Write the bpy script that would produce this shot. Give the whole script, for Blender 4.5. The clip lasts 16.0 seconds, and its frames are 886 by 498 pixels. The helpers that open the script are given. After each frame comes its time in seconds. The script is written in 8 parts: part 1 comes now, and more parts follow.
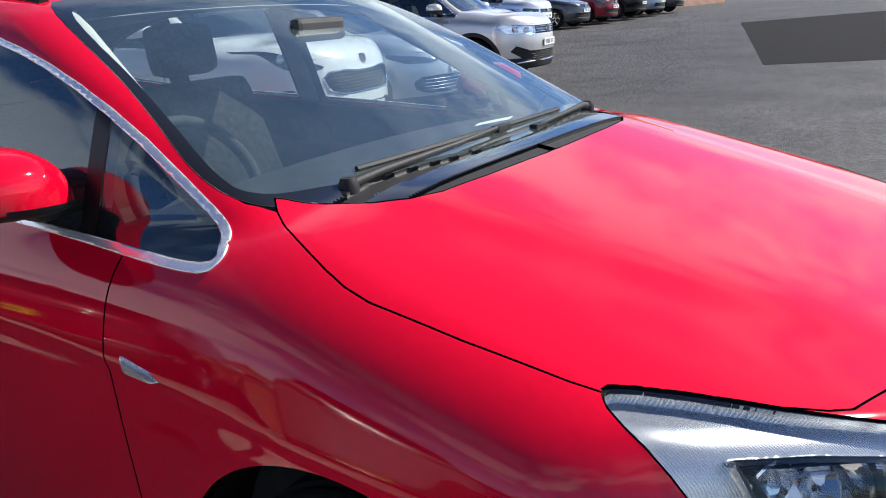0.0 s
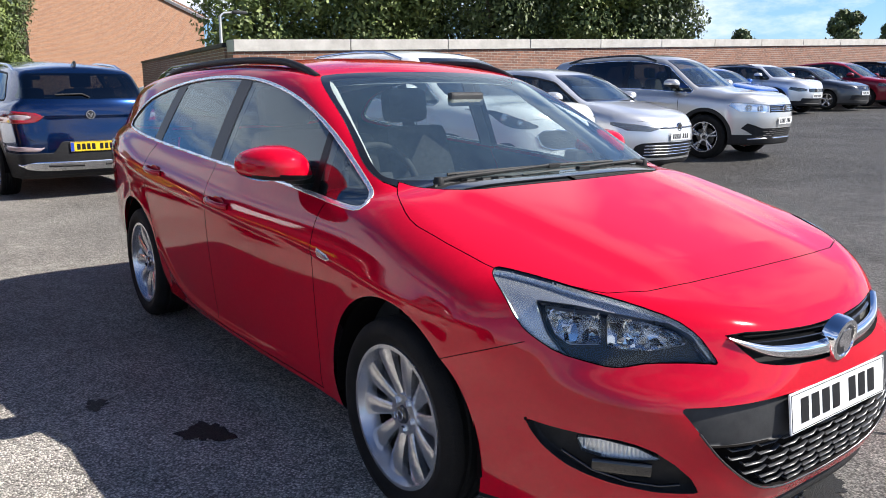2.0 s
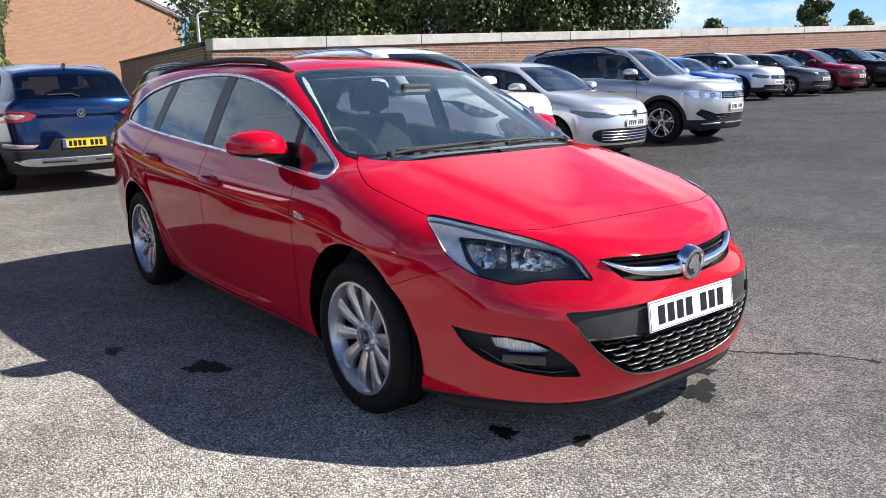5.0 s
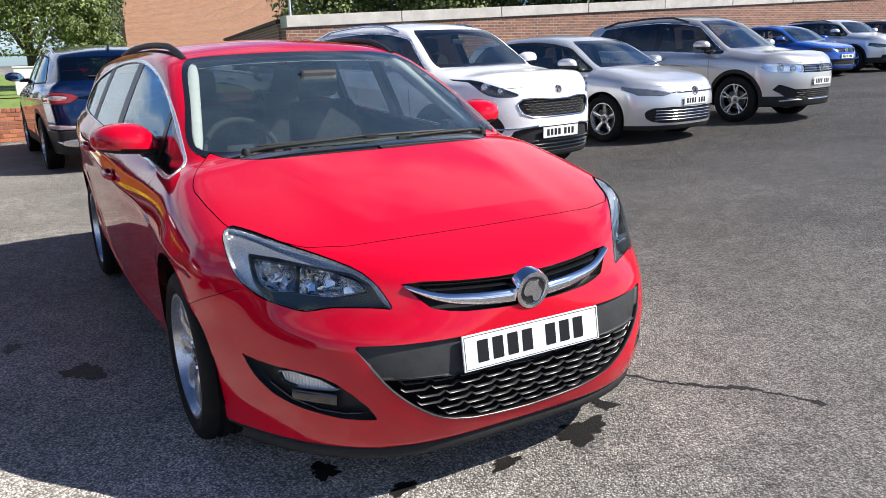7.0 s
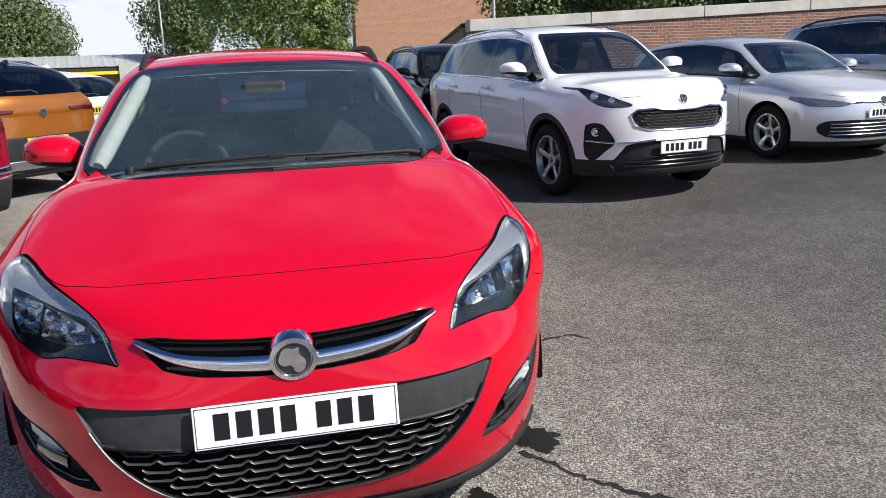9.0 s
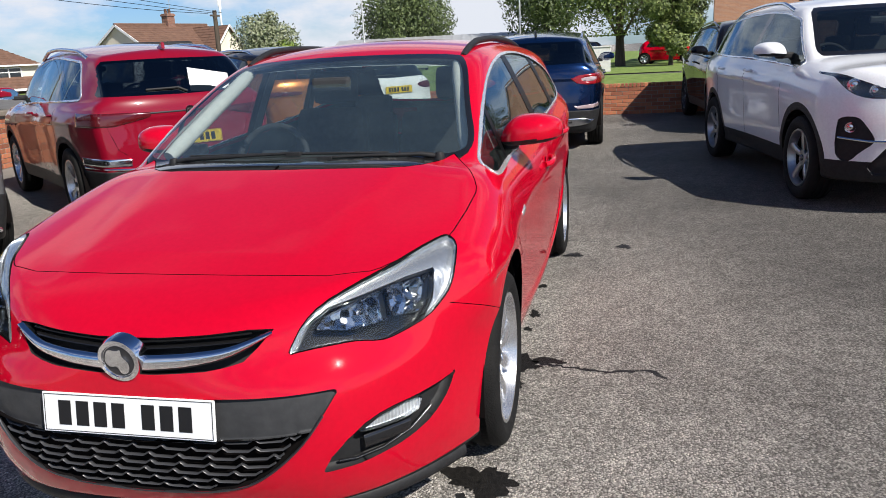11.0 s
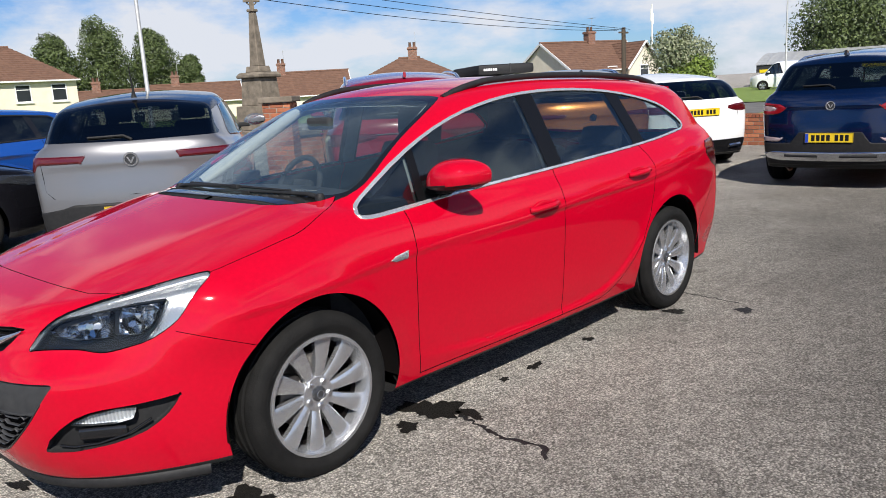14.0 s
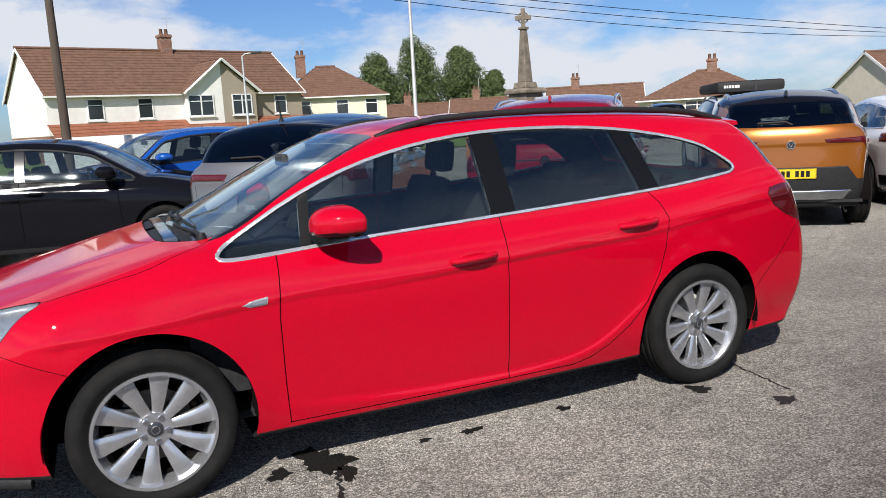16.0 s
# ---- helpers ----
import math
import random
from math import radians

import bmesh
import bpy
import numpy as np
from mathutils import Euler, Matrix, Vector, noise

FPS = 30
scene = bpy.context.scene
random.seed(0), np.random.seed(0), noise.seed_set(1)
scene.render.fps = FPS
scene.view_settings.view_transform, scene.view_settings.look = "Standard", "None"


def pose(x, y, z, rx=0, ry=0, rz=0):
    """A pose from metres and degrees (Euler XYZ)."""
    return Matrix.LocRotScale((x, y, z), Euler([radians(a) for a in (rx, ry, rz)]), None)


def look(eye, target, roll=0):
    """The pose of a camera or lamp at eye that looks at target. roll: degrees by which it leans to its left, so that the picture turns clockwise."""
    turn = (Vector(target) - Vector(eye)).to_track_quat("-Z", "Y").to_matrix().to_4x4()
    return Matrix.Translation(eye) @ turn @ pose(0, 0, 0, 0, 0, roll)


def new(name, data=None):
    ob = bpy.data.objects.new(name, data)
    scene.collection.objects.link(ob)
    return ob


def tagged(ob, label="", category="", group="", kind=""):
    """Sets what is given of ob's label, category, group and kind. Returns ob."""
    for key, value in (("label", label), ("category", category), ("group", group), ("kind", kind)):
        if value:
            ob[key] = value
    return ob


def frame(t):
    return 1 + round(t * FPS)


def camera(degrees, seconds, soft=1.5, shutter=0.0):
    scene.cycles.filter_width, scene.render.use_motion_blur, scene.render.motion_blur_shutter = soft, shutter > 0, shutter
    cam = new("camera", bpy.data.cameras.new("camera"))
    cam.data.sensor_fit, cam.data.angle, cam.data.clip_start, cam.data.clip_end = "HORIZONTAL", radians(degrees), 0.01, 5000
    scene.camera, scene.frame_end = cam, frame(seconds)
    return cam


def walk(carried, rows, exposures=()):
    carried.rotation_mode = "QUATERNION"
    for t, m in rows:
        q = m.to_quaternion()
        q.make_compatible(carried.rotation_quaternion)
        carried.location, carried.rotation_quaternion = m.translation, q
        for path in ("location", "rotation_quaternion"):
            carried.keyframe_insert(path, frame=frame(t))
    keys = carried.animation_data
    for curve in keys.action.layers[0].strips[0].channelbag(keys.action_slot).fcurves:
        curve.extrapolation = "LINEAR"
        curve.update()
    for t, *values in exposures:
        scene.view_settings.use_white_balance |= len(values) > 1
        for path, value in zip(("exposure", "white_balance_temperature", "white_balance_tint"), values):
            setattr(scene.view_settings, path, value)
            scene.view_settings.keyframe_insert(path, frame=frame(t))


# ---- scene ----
cam = camera(59.3, 16.0, soft=0.9)
METRES, EYE, TILT, LEAN, TURN = 10.417, 1.5, 0.0, 0.0, 0.0
PATH = [
    (0, (0.676, -1.578, 1.308), (-0.409, -0.003, 0.722), -3.5),
    (0.5, (0.988, -1.712, 1.339), (-0.401, -0.387, 0.777), -2.3),
    (1, (1.344, -1.851, 1.338), (-0.142, -0.62, 0.812), -1.4),
    (1.5, (1.712, -1.938, 1.351), (0.177, -0.747, 0.876), -0.3),
    (2, (1.937, -2.132, 1.353), (0.369, -0.964, 0.933), 0.1),
    (2.5, (2.184, -2.236, 1.358), (0.599, -1.076, 0.981), 0.3),
    (3, (2.353, -2.35, 1.369), (0.771, -1.18, 1.008), 0.0),
    (3.2, (2.391, -2.427, 1.385), (0.819, -1.247, 1.012), -0.2),
    (5.3, (2.597, -2.448, 1.345), (1.069, -1.242, 0.884), -1.1),
    (5.5, (2.611, -2.36, 1.358), (1.092, -1.15, 0.877), -1.1),
    (6, (2.685, -2.088, 1.354), (1.126, -0.938, 0.858), -1.5),
    (6.5, (2.704, -1.71, 1.365), (1.086, -0.648, 0.861), -1.5),
    (7, (2.819, -1.37, 1.379), (1.131, -0.418, 0.885), -1.8),
    (7.5, (2.783, -1.045, 1.365), (1.033, -0.204, 0.883), -1.7),
    (8, (2.827, -0.702, 1.371), (1.024, 0.024, 0.901), -1.8),
    (8.2, (2.865, -0.561, 1.37), (1.041, 0.113, 0.902), -1.8),
    (10.3, (2.682, 0.79, 1.378), (0.745, 0.683, 0.892), -2.9),
    (10.5, (2.655, 0.922, 1.383), (0.726, 0.719, 0.895), -3.0),
    (11, (2.611, 1.294, 1.396), (0.727, 0.837, 0.905), -3.0),
    (11.5, (2.475, 1.554, 1.395), (0.652, 0.887, 0.914), -2.9),
    (12, (2.381, 1.919, 1.398), (0.64, 1.047, 0.938), -2.8),
    (12.5, (2.24, 2.259, 1.397), (0.589, 1.218, 0.96), -2.9),
    (13, (2.044, 2.555, 1.416), (0.479, 1.383, 0.994), -3.1),
    (13.5, (1.892, 2.908, 1.43), (0.413, 1.626, 1.018), -3.4),
    (14, (1.635, 3.146, 1.41), (0.234, 1.776, 1.009), -3.4),
    (14.5, (1.281, 3.418, 1.42), (-0.046, 1.971, 1.037), -3.1),
    (15, (0.905, 3.654, 1.434), (-0.321, 2.115, 1.077), -2.7),
    (15.5, (0.484, 3.798, 1.449), (-0.575, 2.135, 1.109), -2.5),
    (16, (0.094, 3.936, 1.437), (-0.695, 2.128, 1.109), -3.1),
]
walk(cam, [(t, look(eye, target, roll)) for t, eye, target, roll in PATH], [(0.0, 1.06), (1.0, 1.12), (3.0, 1.02), (6.5, 0.98), (8.0, 0.80), (10.5, 0.48), (16.0, 0.36)])

# ---- light ----
SUN_DIR = Vector((0.62, 0.88, 1.0)).normalized()
sun = new("sun", bpy.data.lights.new("sun", "SUN"))
sun.data.energy, sun.data.angle, sun.data.color = 5.0, radians(0.6), (1.0, 0.95, 0.88)
sun.matrix_world = look(tuple(SUN_DIR * 60), (0, 0, 0))
world = bpy.data.worlds.new("sky")
scene.world = world
world.use_nodes = True
wn, wl = world.node_tree.nodes, world.node_tree.links
sky = wn.new("ShaderNodeTexSky")
sky.sky_type, sky.sun_disc = "NISHITA", False
sky.sun_elevation = math.asin(SUN_DIR.z)
sky.sun_rotation = math.atan2(SUN_DIR.x, SUN_DIR.y)
sky.air_density, sky.dust_density, sky.ozone_density = 1.0, 0.4, 3.0
sky.altitude = 300
coord = wn.new("ShaderNodeTexCoord")
squash = wn.new("ShaderNodeMapping")
squash.inputs["Scale"].default_value = (1.0, 1.0, 2.6)
squash.inputs["Rotation"].default_value = (0, 0, radians(100))
cloud = wn.new("ShaderNodeTexNoise")
cloud.inputs["Scale"].default_value, cloud.inputs["Detail"].default_value, cloud.inputs["Roughness"].default_value = 2.6, 11.0, 0.60
cover = wn.new("ShaderNodeValToRGB")
cover.color_ramp.elements[0].position, cover.color_ramp.elements[1].position = 0.45, 0.57
cover.color_ramp.elements[0].color, cover.color_ramp.elements[1].color = (0, 0, 0, 1), (0.9, 0.9, 0.9, 1)
white = wn.new("ShaderNodeMix")
white.data_type = "RGBA"
white.inputs["B"].default_value = (8.8, 9.2, 10.1, 1)
wl.new(coord.outputs["Generated"], squash.inputs["Vector"])
wl.new(squash.outputs["Vector"], cloud.inputs["Vector"])
wl.new(cloud.outputs["Fac"], cover.inputs["Fac"])
split = wn.new("ShaderNodeSeparateXYZ")
wl.new(coord.outputs["Generated"], split.inputs[0])
thin = wn.new("ShaderNodeMapRange")
thin.inputs["From Min"].default_value, thin.inputs["From Max"].default_value = 0.20, 0.70
thin.inputs["To Min"].default_value, thin.inputs["To Max"].default_value = 1.1, 0.0
wl.new(split.outputs["Z"], thin.inputs["Value"])
share = wn.new("ShaderNodeMath")
share.operation, share.use_clamp = "MULTIPLY", True
wl.new(cover.outputs["Color"], share.inputs[0])
wl.new(thin.outputs["Result"], share.inputs[1])
wl.new(share.outputs[0], white.inputs["Factor"])
blue = wn.new("ShaderNodeMix")
blue.data_type, blue.blend_type = "RGBA", "MULTIPLY"
blue.inputs["Factor"].default_value, blue.inputs["B"].default_value = 1.0, (0.66, 0.88, 1.24, 1)
wl.new(sky.outputs["Color"], blue.inputs["A"])
deep = wn.new("ShaderNodeMapRange")
deep.inputs["From Min"].default_value, deep.inputs["From Max"].default_value = 0.25, 0.9
deep.inputs["To Min"].default_value, deep.inputs["To Max"].default_value = 1.0, 0.55
wl.new(split.outputs["Z"], deep.inputs["Value"])
zenith = wn.new("ShaderNodeVectorMath")
zenith.operation = "SCALE"
wl.new(blue.outputs["Result"], zenith.inputs[0])
wl.new(deep.outputs["Result"], zenith.inputs["Scale"])
wl.new(zenith.outputs[0], white.inputs["A"])
wl.new(white.outputs["Result"], wn["Background"].inputs["Color"])
wn["Background"].inputs["Strength"].default_value = 0.066


# ---- materials ----
def material(name, color=(0.5, 0.5, 0.5), rough=0.5, metal=0.0, **sockets):
    m = bpy.data.materials.new(name)
    m.use_nodes = True
    b = m.node_tree.nodes["Principled BSDF"]
    b.inputs["Base Color"].default_value = (*color, 1)
    b.inputs["Roughness"].default_value, b.inputs["Metallic"].default_value = rough, metal
    for key, value in sockets.items():
        b.inputs[key.replace("_", " ")].default_value = value
    return m


def node(m, kind, **values):
    n = m.node_tree.nodes.new(kind)
    for key, value in values.items():
        n.inputs[key.replace("_", " ")].default_value = value
    return n


def mottled(name, dark, light, scale, rough=0.8, bump=0.0, bump_scale=None, detail=6.0, metal=0.0, stretch=(1, 1, 1), object_space=True, spread=(0.3, 0.7)):
    """A surface whose colour wanders between two tones at two scales, with fine relief."""
    m = material(name, dark, rough, metal)
    nodes, link = m.node_tree.nodes, m.node_tree.links.new
    b = nodes["Principled BSDF"]
    co, mp = nodes.new("ShaderNodeTexCoord"), nodes.new("ShaderNodeMapping")
    mp.inputs["Scale"].default_value = stretch
    link(co.outputs["Object"], mp.inputs["Vector"])
    big = node(m, "ShaderNodeTexNoise", Scale=scale, Detail=detail, Roughness=0.62)
    ramp = nodes.new("ShaderNodeValToRGB")
    ramp.color_ramp.elements[0].position, ramp.color_ramp.elements[1].position = spread
    ramp.color_ramp.elements[0].color, ramp.color_ramp.elements[1].color = (*dark, 1), (*light, 1)
    link(mp.outputs["Vector"], big.inputs["Vector"])
    link(big.outputs["Fac"], ramp.inputs["Fac"])
    link(ramp.outputs["Color"], b.inputs["Base Color"])
    if bump:
        fine = node(m, "ShaderNodeTexNoise", Scale=bump_scale or scale * 8, Detail=5.0)
        link(mp.outputs["Vector"], fine.inputs["Vector"])
        bn = node(m, "ShaderNodeBump", Strength=bump, Distance=0.01)
        link(fine.outputs["Fac"], bn.inputs["Height"])
        link(bn.outputs["Normal"], b.inputs["Normal"])
    return m


def paint(name, color, metal=0.0, rough=0.32, flake=0.0, specular=0.5, coat=1.5):
    """Clear-coated car paint with a faint film of dust and fine orange peel."""
    m = material(name, color, rough, metal, Coat_Weight=1.0, Coat_Roughness=0.03, Coat_IOR=coat, Specular_IOR_Level=specular)
    nodes, link = m.node_tree.nodes, m.node_tree.links.new
    b = nodes["Principled BSDF"]
    co = nodes.new("ShaderNodeTexCoord")
    dust = node(m, "ShaderNodeTexNoise", Scale=3.5, Detail=8.0, Roughness=0.7)
    link(co.outputs["Object"], dust.inputs["Vector"])
    rr = nodes.new("ShaderNodeMapRange")
    rr.inputs["From Min"].default_value, rr.inputs["From Max"].default_value = 0.35, 0.75
    rr.inputs["To Min"].default_value, rr.inputs["To Max"].default_value = 0.02, 0.09
    link(dust.outputs["Fac"], rr.inputs["Value"])
    link(rr.outputs["Result"], b.inputs["Coat Roughness"])
    mix = nodes.new("ShaderNodeMix")
    mix.data_type = "RGBA"
    grain = node(m, "ShaderNodeTexNoise", Scale=420.0 if flake else 60.0, Detail=3.0)
    link(co.outputs["Object"], grain.inputs["Vector"])
    link(grain.outputs["Fac"], mix.inputs["Factor"])
    mix.inputs["A"].default_value = (*[c * (1 - 0.12 - flake) for c in color], 1)
    mix.inputs["B"].default_value = (*[min(1, c * (1 + 0.1 + flake)) for c in color], 1)
    link(mix.outputs["Result"], b.inputs["Base Color"])
    return m


def glazing(name, tint, sheen_film=0.0, ior=1.9):
    """Thin pane: tinted see-through, with a Fresnel-driven gloss."""
    m = bpy.data.materials.new(name)
    m.use_nodes = True
    nodes, link = m.node_tree.nodes, m.node_tree.links.new
    nodes.remove(nodes["Principled BSDF"])
    clear, gloss = nodes.new("ShaderNodeBsdfTransparent"), nodes.new("ShaderNodeBsdfGlossy")
    clear.inputs["Color"].default_value = (*tint, 1)
    gloss.inputs["Roughness"].default_value = 0.015
    gloss.inputs["Color"].default_value = (0.86, 0.97, 1.0, 1)
    # the same mirror effect from either side of the pane
    fres, inner = node(m, "ShaderNodeFresnel", IOR=ior), node(m, "ShaderNodeFresnel", IOR=1 / ior)
    low = nodes.new("ShaderNodeMath")
    low.operation = "MINIMUM"
    link(fres.outputs["Fac"], low.inputs[0])
    link(inner.outputs["Fac"], low.inputs[1])
    mx = nodes.new("ShaderNodeMixShader")
    link(low.outputs[0], mx.inputs["Fac"])
    link(clear.outputs[0], mx.inputs[1])
    link(gloss.outputs[0], mx.inputs[2])
    # pale teal film: thin dust, plus the sky's sheen put in as colour
    if sheen_film:
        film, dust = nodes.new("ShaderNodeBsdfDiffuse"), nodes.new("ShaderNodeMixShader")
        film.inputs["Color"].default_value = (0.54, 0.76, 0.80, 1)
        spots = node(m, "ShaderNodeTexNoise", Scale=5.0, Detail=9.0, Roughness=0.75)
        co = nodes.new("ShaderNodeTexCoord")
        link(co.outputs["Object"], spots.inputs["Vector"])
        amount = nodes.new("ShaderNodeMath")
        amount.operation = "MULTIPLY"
        amount.inputs[1].default_value = sheen_film * 2
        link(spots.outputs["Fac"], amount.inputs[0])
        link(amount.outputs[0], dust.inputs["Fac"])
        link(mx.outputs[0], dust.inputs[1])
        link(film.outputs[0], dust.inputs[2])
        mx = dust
    link(mx.outputs[0], nodes["Material Output"].inputs["Surface"])
    return m


RED = paint("red_paint", (0.48, 0.0012, 0.0168), specular=0.0, coat=1.5)
BLACK_GLOSS = material("gloss_black", (0.01, 0.01, 0.011), 0.12, 0.0, Coat_Weight=0.6)
BLACK_PLASTIC = mottled("black_plastic", (0.014, 0.014, 0.015), (0.024, 0.024, 0.025), 40, 0.55, 0.15, 900)
GREY_PLASTIC = mottled("grey_plastic", (0.03, 0.031, 0.033), (0.045, 0.046, 0.048), 30, 0.5, 0.12, 700)
RUBBER = mottled("tyre_rubber", (0.004, 0.004, 0.004), (0.011, 0.0105, 0.010), 14, 0.8, 0.3, 160)
RUBBER.node_tree.nodes["Principled BSDF"].inputs["Specular IOR Level"].default_value = 0.2
MESH_GREY = material("grille_mesh_grey", (0.045, 0.046, 0.05), 0.32)
SEAM = material("panel_gap", (0.004, 0.003, 0.003), 0.9, 0.0, Specular_IOR_Level=0.1)
RUBBER.node_tree.nodes["Principled BSDF"].inputs["Specular IOR Level"].default_value = 0.25
CHROME = material("chrome", (0.82, 0.83, 0.85), 0.07, 1.0)
SATIN = material("satin_chrome", (0.75, 0.77, 0.8), 0.2, 1.0)
BRIGHT = material("bright_trim", (0.84, 0.85, 0.86), 0.25, 0.75)
PILLAR = material("black_pillar_trim", (0.004, 0.004, 0.0045), 0.35, 0.0, Specular_IOR_Level=0.3)
ALLOY = mottled("alloy_wheel", (0.56, 0.57, 0.59), (0.70, 0.71, 0.73), 9, 0.27, 0.0, metal=0.85)
ALLOY_DARK = mottled("dark_alloy", (0.05, 0.05, 0.055), (0.09, 0.09, 0.095), 9, 0.3, 0.0, metal=0.7)
DISC = mottled("brake_disc", (0.10, 0.095, 0.09), (0.17, 0.16, 0.15), 25, 0.4, 0.0, metal=0.9)
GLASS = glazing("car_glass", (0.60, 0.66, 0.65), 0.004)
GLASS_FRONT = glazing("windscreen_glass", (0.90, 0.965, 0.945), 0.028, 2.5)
GLASS_DARK = glazing("privacy_glass", (0.10, 0.115, 0.12))
LENS = glazing("lamp_lens", (0.93, 0.95, 0.96), 0.0, 1.5)
LAMP_RED = material("tail_lamp_red", (0.26, 0.006, 0.010), 0.18, 0.0, Coat_Weight=1.0)
LAMP_DEEP = material("smoked_red_lamp", (0.085, 0.004, 0.006), 0.12, 0.0, Coat_Weight=1.0)
LAMP_CLEAR = material("clear_lamp", (0.55, 0.42, 0.43), 0.15, 0.3, Coat_Weight=1.0)
LAMP_DARK = material("lamp_dark", (0.03, 0.031, 0.034), 0.22, 0.0, Coat_Weight=0.8)
LAMP_BLACK = material("lamp_black", (0.007, 0.007, 0.008), 0.3, 0.0, Specular_IOR_Level=0.3)
LAMP_EDGE = material("lamp_bezel_grey", (0.20, 0.205, 0.215), 0.25, 0.4)
LAMP_SILVER = material("lamp_reflector", (0.8, 0.81, 0.83), 0.16, 1.0)
def ribbed(name, tone, scale, strength, metal=0.6, rough=0.22):
    """Moulded lamp plastic with fine upright ribs."""
    m = material(name, tone, rough, metal)
    nodes, link = m.node_tree.nodes, m.node_tree.links.new
    co, mp = nodes.new("ShaderNodeTexCoord"), nodes.new("ShaderNodeMapping")
    mp.inputs["Scale"].default_value = (0.15, 1, 0.15)
    wave = node(m, "ShaderNodeTexWave", Scale=scale, Distortion=0.25, Detail=1.0)
    wave.bands_direction = "Y"
    link(co.outputs["Object"], mp.inputs["Vector"])
    link(mp.outputs["Vector"], wave.inputs["Vector"])
    ramp = nodes.new("ShaderNodeValToRGB")
    ramp.color_ramp.elements[0].color, ramp.color_ramp.elements[1].color = (*[c * 0.78 for c in tone], 1), (*tone, 1)
    link(wave.outputs["Fac"], ramp.inputs["Fac"])
    link(ramp.outputs["Color"], nodes["Principled BSDF"].inputs["Base Color"])
    bn = node(m, "ShaderNodeBump", Strength=strength, Distance=0.003)
    link(wave.outputs["Fac"], bn.inputs["Height"])
    link(bn.outputs["Normal"], nodes["Principled BSDF"].inputs["Normal"])
    return m


RIBBED = ribbed("ribbed_reflector", (0.60, 0.61, 0.62), 110.0, 0.22, 0.75)
FOG = ribbed("fog_lens", (0.72, 0.73, 0.74), 45.0, 0.6, 0.5)


def faceted(name, tone, scale, tilt):
    """Bright reflector pressed in many small flat facets, each turned its own way."""
    m = material(name, tone, 0.1, 1.0)
    nodes, link = m.node_tree.nodes, m.node_tree.links.new
    co, geo = nodes.new("ShaderNodeTexCoord"), nodes.new("ShaderNodeNewGeometry")
    cells = node(m, "ShaderNodeTexVoronoi", Scale=scale, Randomness=0.8)
    cells.distance = "CHEBYCHEV"
    link(co.outputs["Object"], cells.inputs["Vector"])
    lean, turn, unit = (nodes.new("ShaderNodeVectorMath") for _ in range(3))
    lean.operation, turn.operation, unit.operation = "SUBTRACT", "MULTIPLY_ADD", "NORMALIZE"
    link(cells.outputs["Color"], lean.inputs[0])
    lean.inputs[1].default_value = (0.5, 0.5, 0.5)
    link(lean.outputs[0], turn.inputs[0])
    turn.inputs[1].default_value = (tilt, tilt, tilt)
    link(geo.outputs["Normal"], turn.inputs[2])
    link(turn.outputs[0], unit.inputs[0])
    link(unit.outputs[0], nodes["Principled BSDF"].inputs["Normal"])
    return m


FACETED = faceted("faceted_reflector", (0.62, 0.62, 0.62), 46.0, 1.5)
TRIM = mottled("cabin_trim", (0.018, 0.019, 0.021), (0.035, 0.036, 0.039), 20, 0.75, 0.2, 500)
PILLAR_TRIM = mottled("pale_pillar_trim", (0.24, 0.26, 0.26), (0.30, 0.32, 0.32), 30, 0.9, 0.2, 400)
HEADLINER = mottled("roof_lining", (0.42, 0.42, 0.40), (0.50, 0.50, 0.48), 30, 0.95, 0.2, 400)
FABRIC = mottled("seat_fabric", (0.02, 0.02, 0.021), (0.05, 0.049, 0.049), 60, 0.95, 0.4, 500)
FABRIC_LIGHT = mottled("patterned_seat_fabric", (0.06, 0.065, 0.06), (0.38, 0.40, 0.36), 70, 0.95, 0.4, 500, stretch=(1, 0.25, 3))
for dull in (BLACK_PLASTIC, GREY_PLASTIC, TRIM, FABRIC):
    dull.node_tree.nodes["Principled BSDF"].inputs["Specular IOR Level"].default_value = 0.22
PLATE_WHITE = material("white_plate", (0.78, 0.79, 0.79), 0.35)
PLATE_YELLOW = material("yellow_plate", (0.75, 0.52, 0.02), 0.35)
PLATE_INK = material("plate_ink", (0.006, 0.006, 0.007), 0.4)
PLATE_BLUE = material("plate_blue", (0.02, 0.06, 0.4), 0.4)
PAPER = material("white_paper", (0.8, 0.8, 0.8), 0.7)


# ---- mesh tools ----
def part(name, me, mat, parent=None, label=""):
    """Links a mesh or bmesh as one object under a thing or a part."""
    if isinstance(me, bmesh.types.BMesh):
        bm, me = me, bpy.data.meshes.new(name)
        bm.to_mesh(me)
        bm.free()
    ob = new(name, me)
    if mat is not None and not me.materials:
        me.materials.append(mat)
    ob.parent = parent
    return tagged(ob, label)


def thing(name, m, label, category, group="", kind=""):
    e = new(name)
    e.empty_display_size = 0.2
    e.matrix_world = m
    return tagged(e, label, category, group, kind)


